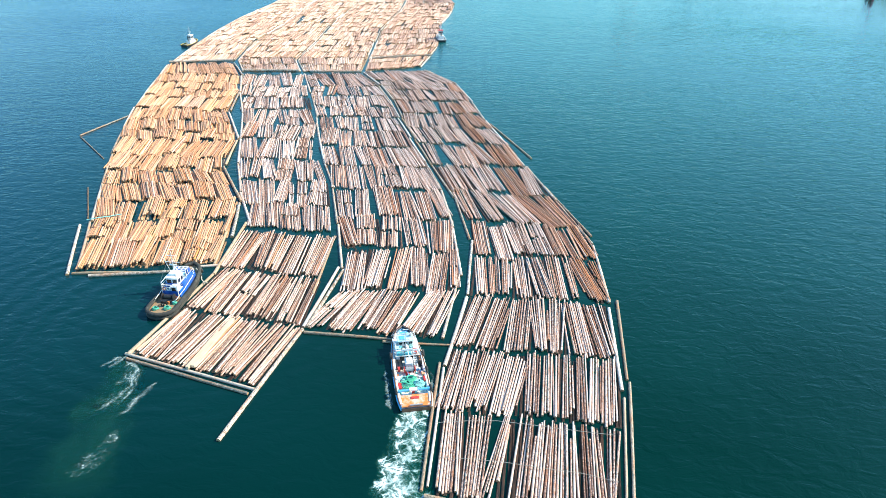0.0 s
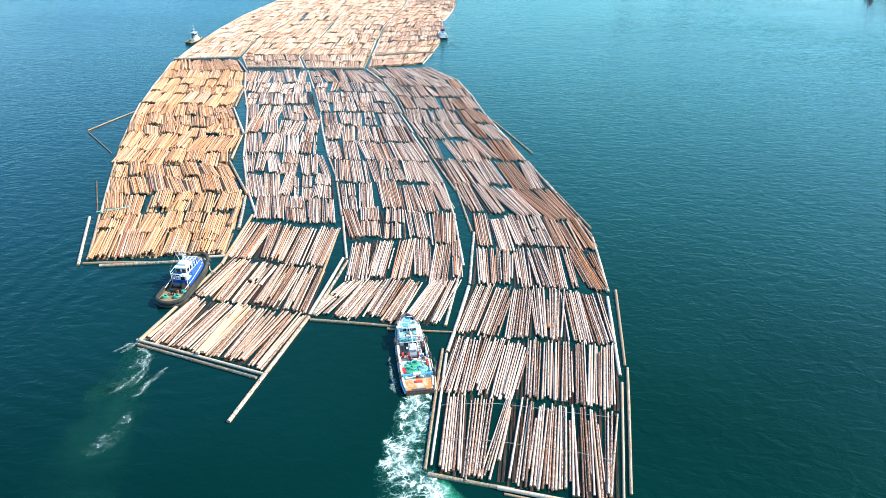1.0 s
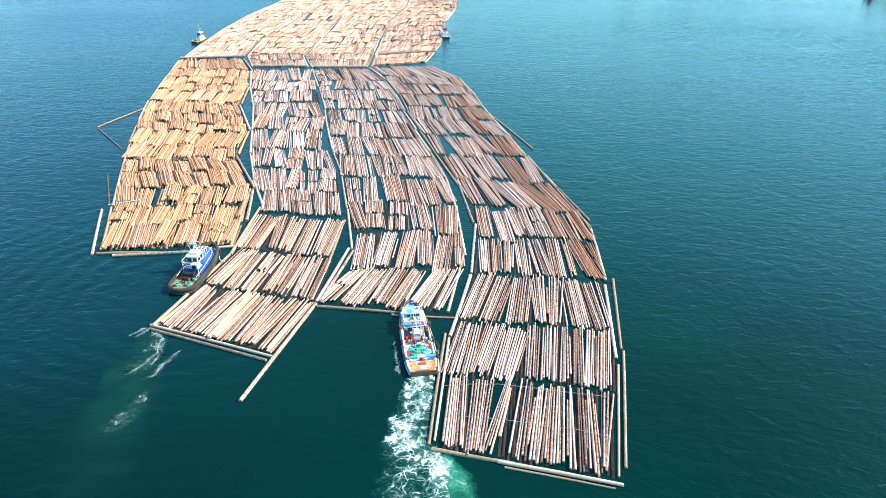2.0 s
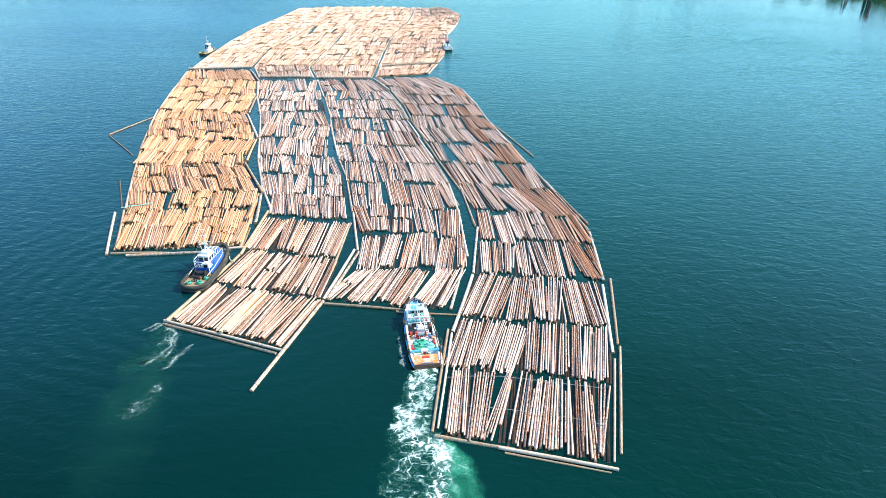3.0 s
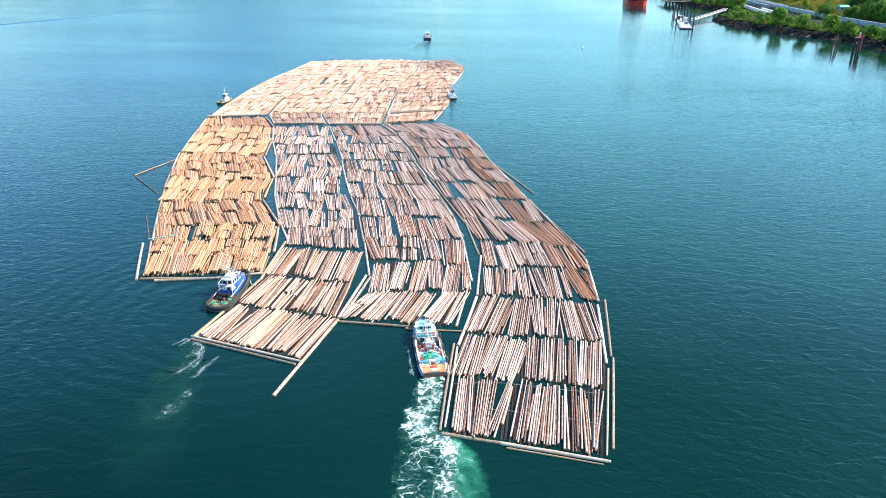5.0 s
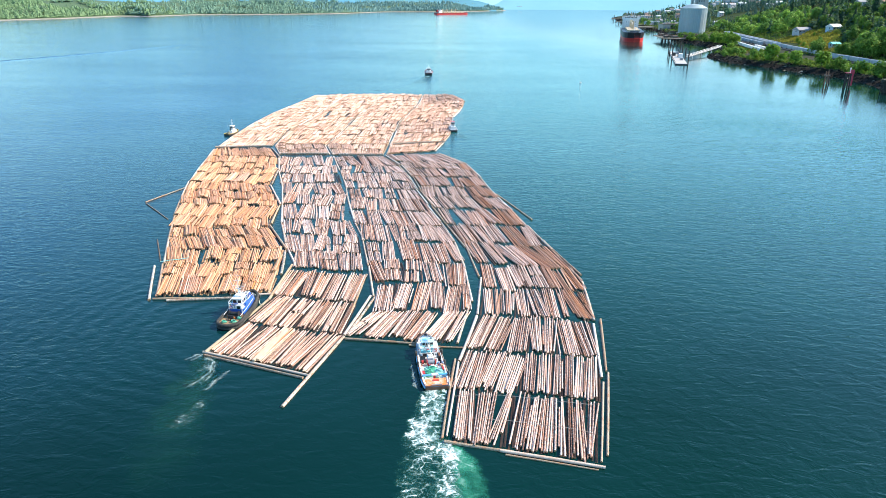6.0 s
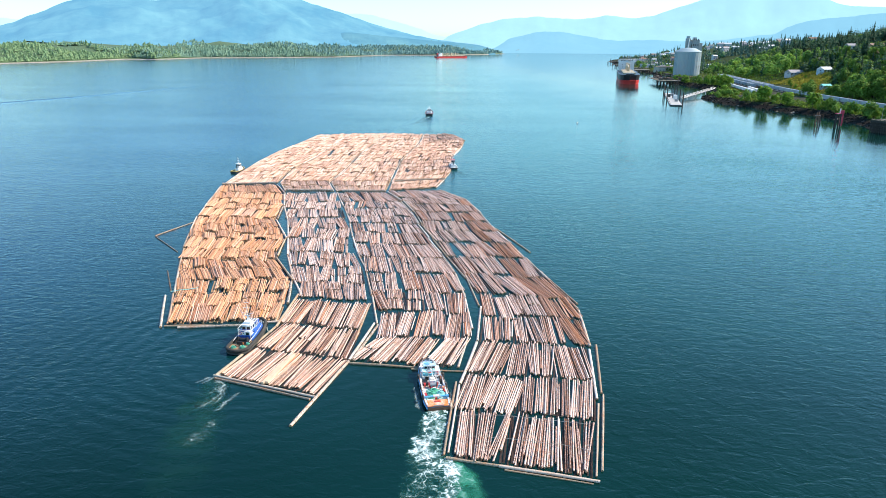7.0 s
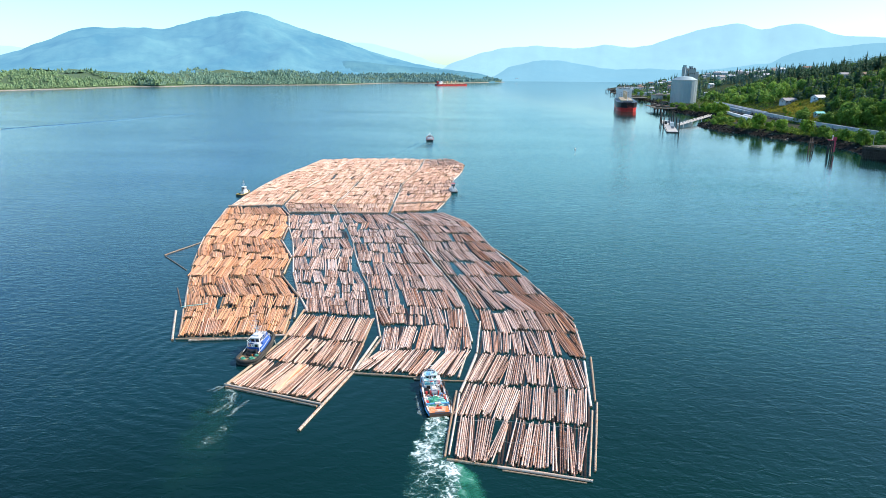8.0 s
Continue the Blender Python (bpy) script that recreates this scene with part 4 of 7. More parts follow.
for a, b in zip(S4_R[1:], S4_R[2:]):
    section, o = min(rafts["S4"], key=lambda item: abs(item[1].y - (a[1] + b[1]) / 2))
    boomstick(section, o, (a[0] + 0.5, a[1] + 0.6), (b[0] + 0.5, b[1] - 0.6), 0.3, False, 0.3)
right_raft, o = rafts["S1B"][0]
boomstick(right_raft, o, (26.2, 58.6), (20.2, 80.5), 0.24, True)
boomstick(right_raft, o, (18.8, 96.6), (10.2, 121.0), 0.24, True)
for key, a, b in (("F3", (-68.6, 169.6), (-50.6, 170.8)), ("F2", (-47.0, 170.4), (-30.6, 171.4)), ("F1", (-29.0, 189.8), (-8.6, 196.4)), ("F4", (-97.0, 179.5), (-76.6, 184.0))):
    boomstick(rafts[key][0][0], rafts[key][0][1], a, b, 0.42, z=0.75)


# ---- boats ----
def enamel(name, base, rough=0.4, wear=(0.28, 0.15, 0.08), amount=0.3):
    return paint(name, base, rough, 0.0, wear, amount, 0.9)


WHITE = enamel("white_boat_paint", (0.80, 0.80, 0.78), 0.4, (0.42, 0.30, 0.2), 0.25)
BLUE = enamel("blue_boat_paint", (0.02, 0.13, 0.52))
SKYBLUE = enamel("sky_blue_paint", (0.10, 0.42, 0.72))
TEAL = enamel("teal_boat_paint", (0.10, 0.46, 0.50))
RUST = enamel("rusty_orange_paint", (0.52, 0.17, 0.05), 0.6, (0.24, 0.09, 0.04), 0.6)
ORANGE_DECK = paint("worn_orange_deck", (0.78, 0.21, 0.04), 0.65, 0, (0.86, 0.80, 0.70), 0.9, 1.1)
RED = enamel("red_boat_paint", (0.55, 0.03, 0.025))
BLACK = enamel("black_boat_paint", (0.02, 0.021, 0.023), 0.45, (0.10, 0.07, 0.05), 0.5)
YELLOW = enamel("yellow_boat_paint", (0.66, 0.42, 0.03))
GREY = enamel("grey_steel", (0.28, 0.29, 0.30), 0.5)
DECKWOOD = enamel("worn_deck_planks", (0.34, 0.22, 0.12), 0.8, (0.14, 0.1, 0.07), 0.5)
CREAM_DECK = paint("cream_deck_paint", (0.80, 0.77, 0.70), 0.6, 0, (0.34, 0.20, 0.12), 0.85, 1.8)
RUBBER = paint("fender_rubber", (0.035, 0.034, 0.032), 0.85, 0, (0.11, 0.10, 0.08), 0.6, 0.7)
ROPE_GREEN = paint("green_rope", (0.07, 0.42, 0.27), 0.9, 0, (0.30, 0.5, 0.4), 0.4, 3)
ROPE_TEAL = paint("pale_teal_rope", (0.26, 0.60, 0.55), 0.9, 0, (0.5, 0.6, 0.55), 0.4, 3)
ROPE_PALE = paint("pale_rope", (0.52, 0.47, 0.36), 0.9, 0, (0.3, 0.25, 0.18), 0.4, 3)


def glass_dark():
    m = Mat("wheelhouse_glass", 0.06, 0.0, (0.012, 0.016, 0.02))
    m.b.inputs["IOR"].default_value = 1.5
    return m.m


GLASS = glass_dark()


def half_width(s, beam, stern=0.86, full=0.58):
    """Half the beam at the fraction s from stern to stem."""
    if s < 0.16:
        return beam / 2 * (stern + (1 - stern) * math.sin(s / 0.16 * math.pi / 2))
    if s < full:
        return beam / 2
    return beam / 2 * math.sqrt(max(0.0, 1 - ((s - full) / (1 - full)) ** 2.2))


def boat_hull(boat, length, beam, board, skin, deck_mat, stern=0.86, rise=0.8, well=0.55, cap=None, round_stern=False, skin_label="", full=0.58):
    """Hull with bulwark, rail cap and deck; the bow points to +y, the stern stands at y = 0. Returns the rail's outline and the deck height."""
    n = 22
    def w(s):
        v = half_width(s, beam, stern, full)
        return v * math.sqrt(max(0.0, 1 - (1 - min(1, s / 0.13)) ** 2.2)) if round_stern else v
    st = [k / n for k in range(n + 1)]
    if round_stern:
        st = [0, 0.008, 0.025, 0.05] + st[2:]
    top = [board * (1 + rise * max(0.0, s - 0.35) ** 2 / 0.42) for s in st]
    bm = bmesh.new()
    cols = []
    for s, z in zip(st, top):
        h = max(0.02, w(s))
        t = min(0.12, h * 0.7)
        y = s * length
        deep = length * (s - 0.10 * max(0, s - 0.6))
        cols.append([(h * 0.55, deep, -0.7), (h * 0.93, y - 0.04 * (s > 0.9) * length, 0.0), (h, y, z), (h - t, y - (0.1 if s > 0.97 else 0), z), (h - t, y - (0.1 if s > 0.97 else 0), z - well)])
    rows = {}
    for side in (1, -1):
        rows[side] = [[bm.verts.new((side * x, y, z)) for x, y, z in c] for c in cols]
        R = rows[side]
        for a, b in zip(R, R[1:]):
            for j in range(4):
                f = (a[j], b[j], b[j + 1], a[j + 1])
                bm.faces.new(f if side > 0 else f[::-1])
    a, b = rows[1][0], rows[-1][0]
    for j in range(4):
        bm.faces.new((b[j], a[j], a[j + 1], b[j + 1]))
    bmesh.ops.recalc_face_normals(bm, faces=bm.faces)
    part("hull", bm, skin, boat, skin_label)
    bm = bmesh.new()
    dv = [[bm.verts.new((side * c[4][0], c[4][1], c[4][2])) for side in (-1, 1)] for c in cols]
    for p, q in zip(dv, dv[1:]):
        bm.faces.new((p[0], p[1], q[1], q[0]))
    part("deck", bm, deck_mat, boat)
    ring = [Vector((c[2][0], c[2][1], c[2][2])) for c in cols] + [Vector((-c[2][0], c[2][1], c[2][2])) for c in reversed(cols)]
    if cap is not None:
        part("gunwale", tubed(ring, 0.10, 6, True), cap, boat)
    return ring, top[0] - well


def cabin(boat, x0, x1, y0, y1, z0, z1, skin, roof, windows=3, band=(0.45, 0.85), name="wheelhouse", slope=0.25, label=""):
    """A deckhouse with sloped front, roof slab and single panes all round."""
    bm = boxed(x0, x1, y0, y1, z0, z1)
    for v in bm.verts:
        if v.co.z > (z0 + z1) / 2 and v.co.y > (y0 + y1) / 2:
            v.co.y -= slope
    bmesh.ops.bevel(bm, geom=list(bm.edges), offset=0.08, segments=2, affect="EDGES")
    house = part(name, bm, skin, boat, label)
    part("roof", boxed(x0 - 0.15, x1 + 0.15, y0 - 0.15, y1 + 0.2 - slope, z1 - 0.002, z1 + 0.13, 0.05), roof, house)
    za, zb = z0 + (z1 - z0) * band[0], z0 + (z1 - z0) * band[1]
    fwd = lambda z: y1 - slope * (z - z0) / (z1 - z0)
    for k in range(windows):
        a = x0 + (x1 - x0) * (k + 0.12) / windows
        b = x0 + (x1 - x0) * (k + 0.88) / windows
        part("window", boxed(a, b, y0 - 0.03, y0 + 0.04, za, zb, 0.015), GLASS, house)
        bm = boxed(a, b, 0, 0.06, za, zb, 0.015)
        for v in bm.verts:
            v.co.y += fwd(v.co.z) - 0.02
        part("window", bm, GLASS, house)
    m = max(1, round((y1 - y0) / 1.1))
    for k in range(m):
        a, b = y0 + (y1 - y0 - slope) * (k + 0.15) / m, y0 + (y1 - y0 - slope) * (k + 0.85) / m
        for x in (x0, x1):
            part("window", boxed(x - 0.03, x + 0.03, a, b, za, zb, 0.015), GLASS, house)
    return house


def rope_coil(boat, x, y, z, r, material, turns=5):
    pts = []
    for k in range(turns * 14):
        a = 2 * math.pi * k / 14
        q = r * (1 - 0.12 * (k // 14) + 0.06 * math.sin(3.1 * a))
        pts.append((x + q * math.cos(a), y + q * 0.85 * math.sin(a), z + 0.06 + 0.1 * (k / 14) + 0.05 * math.sin(2.3 * a)))
    part("rope", tubed(pts, 0.075, 5), material, boat, "coiled tow rope")


def tyre(boat, x, y, z, r=0.42, turn=0.0):
    pts = [(0.0, r * math.cos(a), r * math.sin(a)) for a in [2 * math.pi * k / 16 for k in range(16)]]
    bm = tubed(pts, 0.14, 8, True)
    bmesh.ops.transform(bm, matrix=pose(x, y, z, 0, 0, turn), verts=bm.verts)
    part("tyre_fender", bm, RUBBER, boat)


def mast(boat, x, y, z0, z1, material, arms=2, spread=0.9):
    pole = part("mast", tubed([(x, y, z0), (x, y, z1)], 0.09, 8, False, 0.04), material, boat)
    for k in range(arms):
        z = z0 + (z1 - z0) * (0.5 + 0.3 * k)
        part("crosstree", tubed([(x - spread * (1 - 0.3 * k), y, z), (x + spread * (1 - 0.3 * k), y, z)], 0.045, 6), material, pole)
    part("radar", boxed(x - 0.55, x + 0.55, y - 0.12, y + 0.12, z0 + (z1 - z0) * 0.35, z0 + (z1 - z0) * 0.35 + 0.16, 0.04), material, pole)
    for k in (-1, 1):
        part("stay", tubed([(x, y, z1 - 0.2), (x + 1.3 * k, y - 2.2, z0 - 0.5)], 0.02, 4), GREY, pole)


def railing(boat, pts, height, material, name="railing"):
    bm = bmesh.new()
    tube(bm, [(p[0], p[1], p[2] + height) for p in pts], 0.03, 5)
    tube(bm, [(p[0], p[1], p[2] + height * 0.5) for p in pts], 0.02, 5)
    for p in pts:
        tube(bm, [p, (p[0], p[1], p[2] + height)], 0.03, 5)
    part(name, bm, material, boat)


def clutter(boat, seed, area, z, materials, count, size):
    """Small deck gear: lockers, pipes, buckets and coils, strewn but upright."""
    rng = random.Random(seed)
    x0, x1, y0, y1 = area
    for k in range(count):
        x, y, q = rng.uniform(x0, x1), rng.uniform(y0, y1), size * rng.uniform(0.5, 1.2)
        kind, mat = rng.random(), rng.choice(materials)
        if kind < 0.4:
            part("locker", boxed(x - q * 0.5, x + q * 0.5, y - q * 0.4, y + q * 0.4, z, z + q * rng.uniform(0.5, 1.2), 0.03), mat, boat)
        elif kind < 0.7:
            a = rng.uniform(0, 3.14)
            part("pipe", tubed([(x, y, z + 0.08), (x + 1.6 * q * math.cos(a), y + 1.6 * q * math.sin(a), z + 0.1 + rng.uniform(0, 0.5))], 0.05, 6), mat, boat)
        elif kind < 0.88:
            part("bucket", drum(bmesh.new(), x, y, z, z + q * 0.9, q * 0.35, 10), mat, boat)
        else:
            rope_coil(boat, x, y, z, q * 0.7, ROPE_TEAL, 3)


PALE_CYAN = enamel("pale_cyan_paint", (0.42, 0.68, 0.72), 0.45, (0.7, 0.72, 0.7), 0.5)


def work_tug():
    """The long tug beside the near raft: blue and white forward, open working deck aft."""
    t = thing("tugboat", "blue and white tugboat with orange stern deck and green ropes", "tugboat", pose(-2.1, 12.5, 0, 0, 0, 11.0), "tugboats")
    ring, dz = boat_hull(t, 15.8, 4.15, 0.72, HULL_BLUE, CREAM_DECK, 0.86, 0.9, 0.5, None, False, "dull blue-grey hull", 0.40)
    n = len(ring) // 2
    for side in (0, 1):
        line = ring[:n] if side == 0 else ring[n:]
        part("side_band", tubed([p + Vector((0.02 if side == 0 else -0.02, 0, -0.26)) for p in line], 0.17, 6), SKYBLUE if side else ENAMEL_CREAM, t)
    part("gunwale", tubed(ring, 0.075, 6, True), CAP_BROWN, t)
    for line in (ring[1:n - 2], ring[n + 2:-1]):
        part("bulwark_lining", tubed([Vector((p.x * 0.91, p.y, p.z - 0.16)) for p in line], 0.20, 6), WHITE, t)
    part("transom", boxed(-1.78, 1.78, -0.08, 0.10, 0.02, 0.56, 0.06), CAP_BROWN, t, "rusty brown transom")
    part("stern_deck", boxed(-1.72, 1.72, 0.10, 2.3, dz + 0.004, dz + 0.4, 0.03), ORANGE_DECK, t, "worn orange stern deck")
    part("hatch", boxed(-0.5, 0.5, 1.45, 1.85, dz + 0.4, dz + 0.5, 0.04), RED, t, "red hatch cover")
    part("stern_roller", tubed([(-0.8, 0.3, dz + 0.5), (0.8, 0.3, dz + 0.5)], 0.1, 12), GREY, t)
    beam = part("tow_bar", tubed([(-1.9, 2.75, dz + 0.75), (1.9, 2.75, dz + 0.75)], 0.15, 10), SKYBLUE, t, "blue tow bar across the deck")
    for x in (-1.85, 1.85):
        part("post", tubed([(x, 2.75, dz), (x, 2.75, dz + 0.9)], 0.13, 8), SKYBLUE, beam)
    part("locker", boxed(-0.5, 0.5, 2.45, 2.95, dz + 0.9, dz + 0.83, 0.06), WHITE, t)
    rope_coil(t, -0.6, 4.3, dz, 1.15, ROPE_GREEN, 7)
    rope_coil(t, -0.1, 5.3, dz + 0.1, 0.8, ROPE_GREEN, 5)
    rope_coil(t, 0.85, 4.4, dz, 0.95, ROPE_TEAL, 7)
    rope_coil(t, -0.9, 5.5, dz, 0.55, ROPE_TEAL, 4)
    part("fish_box", boxed(-1.9, -1.35, 3.6, 4.6, dz, dz + 0.5, 0.05), RED, t)
    part("fish_box", boxed(1.5, 1.9, 4.6, 5.5, dz, dz + 0.5, 0.05), RED, t)
    part("fish_box", boxed(1.4, 1.9, 5.8, 6.5, dz, dz + 0.55, 0.05), ORANGE_DECK, t)
    part("buoy", drum(bmesh.new(), -1.65, 5.4, dz, dz + 0.6, 0.3, 14), WHITE, t)
    w = part("winch", boxed(-0.55, 0.55, 6.4, 7.2, dz, dz + 0.35, 0.06), RED, t, "red tow winch")
    part("drum", tubed([(-0.5, 6.85, dz + 0.65), (0.5, 6.85, dz + 0.65)], 0.3, 14), GREY, w)
    for x in (-0.68, 0.68):
        part("cheek", tubed([(x - 0.06, 6.85, dz + 0.65), (x + 0.06, 6.85, dz + 0.65)], 0.42, 14), RED, w)
    part("engine_casing", boxed(-0.45, 0.55, 7.7, 9.0, dz, dz + 0.9, 0.08), WHITE, t)
    part("skylight", boxed(-0.3, 0.4, 7.9, 8.8, dz + 0.9, dz + 1.05, 0.05), CREAM_DECK, t)
    part("companionway", boxed(-1.65, -0.75, 7.6, 9.2, dz, dz + 0.5, 0.05), BLACK, t, "dark open companionway")
    part("exhaust_box", boxed(1.25, 1.75, 7.9, 9.2, dz, dz + 1, 0.08), BLACK, t, "sooty exhaust box")
    for y in (8.2, 8.8):
        part("exhaust_pipe", tubed([(1.5, y, dz + 1), (1.5, y - 0.1, dz + 1.08)], 0.11, 8), RUST, t)
    lad = bmesh.new()
    for x in (0.75, 1.12):
        tube(lad, [(x, 7.2, dz + 0.5), (x, 10.0, dz + 0.93)], 0.05, 5)
    for k in range(8):
        tube(lad, [(0.75, 7.4 + 0.34 * k, dz + 0.56 + 0.103 * k), (1.12, 7.4 + 0.34 * k, dz + 0.56 + 0.103 * k)], 0.045, 5)
    part("ladder", lad, WHITE, t)
    part("deckhouse", boxed(-1.5, 1.5, 9.5, 13.2, dz, dz + 0.83, 0.12), WHITE, t)
    part("door", boxed(-1.0, -0.4, 9.44, 9.52, dz + 0.05, dz + 0.78, 0.02), BLACK, t, "dark doorway in the deckhouse")
    for x in (-0.1, 0.45, 1.0):
        part("window", boxed(x, x + 0.32, 9.44, 9.52, dz + 0.35, dz + 0.7, 0.02), GLASS, t)
    for x in (-1.53, 1.53):
        for y in (10.0, 10.9, 11.8, 12.6):
            part("window", boxed(x - 0.03, x + 0.03, y, y + 0.4, dz + 0.35, dz + 0.7, 0.02), GLASS, t)
    for x in (-1.45, 1.45):
        part("awning_post", tubed([(x, 9.4, dz + 0.88), (x, 9.4, dz + 1.75), (x, 11.2, dz + 1.75)], 0.05, 6), WHITE, t)
    part("awning_slat", boxed(-1.45, 1.45, 9.35, 9.5, dz + 1.71, dz + 1.79, 0.02), WHITE, t)
    part("hose_reel", tubed([(-1.5, 7.2, dz + 0.5), (-1.2, 7.2, dz + 0.5)], 0.34, 12), RED, t)
    part("upper_deck", boxed(-1.62, 1.62, 9.3, 13.3, dz + 0.83, dz + 0.92, 0.03), CREAM_DECK, t)
    part("wet_locker", boxed(-1.35, -0.45, 9.4, 10.0, dz + 0.92, dz + 1.2, 0.05), TEAL, t)
    part("wet_locker", boxed(-0.3, 0.55, 9.4, 9.9, dz + 0.92, dz + 1.18, 0.05), TEAL, t)
    part("tray", boxed(0.8, 1.5, 10.4, 11.3, dz + 0.92, dz + 1.08, 0.04), WHITE, t)
    cabin(t, -0.95, 0.95, 11.3, 12.8, dz + 0.92, dz + 1.8, WHITE, PALE_CYAN, 3)
    part("roof_panel", boxed(-0.8, -0.1, 11.4, 12.3, dz + 1.94, dz + 2, 0.02), SKYBLUE, t)
    part("liferaft", drum(bmesh.new(), -1.1, 10.7, dz + 0.93, dz + 1.38, 0.42, 14), PALE_CYAN, t)
    part("searchlight", drum(bmesh.new(), 0.7, 12.2, dz + 1.94, dz + 2.25, 0.18, 12), GREY, t)
    part("vent", drum(bmesh.new(), 0.1, 10.6, dz + 0.92, dz + 1.53, 0.2, 12), WHITE, t)
    part("cushion", boxed(-0.4, 0.15, 10.0, 10.5, dz + 0.93, dz + 1.18, 0.06), RED, t)
    mast(t, 0.0, 11.1, dz + 0.98, dz + 3.55, WHITE, 3, 0.9)
    for x in (-0.7, 0.7):
        part("gallows", tubed([(x, 9.6, dz + 0.88), (x, 9.4, dz + 1.85), (0, 9.4, dz + 1.95)], 0.06, 6), WHITE, t)
    part("boom", tubed([(0, 10.9, dz + 1.65), (0.1, 7.4, dz + 1.68)], 0.06, 8), WHITE, t)
    clutter(t, 3, (-1.5, 1.5, 9.6, 11.2), dz + 0.92, (WHITE, PALE_CYAN, TEAL, GREY, BLACK, RED), 22, 0.36)
    clutter(t, 4, (-1.7, 1.7, 5.6, 7.6), dz, (WHITE, CREAM_DECK, BLACK, RUST, WHITE, SKYBLUE, TEAL), 26, 0.42)
    clutter(t, 8, (-1.8, 1.8, 2.9, 3.6), dz, (WHITE, RED, YELLOW, CREAM_DECK), 7, 0.3)
    clutter(t, 9, (-0.9, 0.9, 13.3, 14.6), dz + 0.4, (WHITE, PALE_CYAN, SKYBLUE, GREY), 8, 0.36)
    railing(t, [(-1.55, 9.4, dz + 0.92), (1.55, 9.4, dz + 0.92), (1.55, 11.4, dz + 0.92), (1.4, 13.2, dz + 0.92), (-1.4, 13.2, dz + 0.92), (-1.55, 11.4, dz + 0.92), (-1.55, 9.4, dz + 0.92)], 0.75, WHITE)
    part("anchor_winch", boxed(-0.5, 0.5, 14.2, 14.8, dz + 0.3, dz + 0.9, 0.06), SKYBLUE, t)
    part("foredeck_locker", boxed(-0.9, 0.9, 13.6, 14.1, dz, dz + 0.8, 0.06), SKYBLUE, t)
    part("bow_pad", tubed([p + Vector((0, 0.1, -0.2)) for p in ring[n - 4:n + 4]], 0.24, 8), RUBBER, t)
    for y in (3, 6.5, 10):
        for x in (-2.15, 2.15):
            tyre(t, x, y, 0.75)
    return t


CAP_BROWN = enamel("rust_brown_paint", (0.15, 0.065, 0.035), 0.7, (0.40, 0.20, 0.09), 0.5)
MUDDY = paint("muddy_fender_rubber", (0.032, 0.031, 0.027), 0.9, 0, (0.16, 0.14, 0.10), 0.6, 0.8)
HULL_BLUE = enamel("dull_blue_hull_paint", (0.20, 0.36, 0.55), 0.5, (0.20, 0.10, 0.06), 0.5)
ENAMEL_CREAM = enamel("cream_side_paint", (0.66, 0.60, 0.52), 0.5, (0.45, 0.24, 0.1), 0.5)


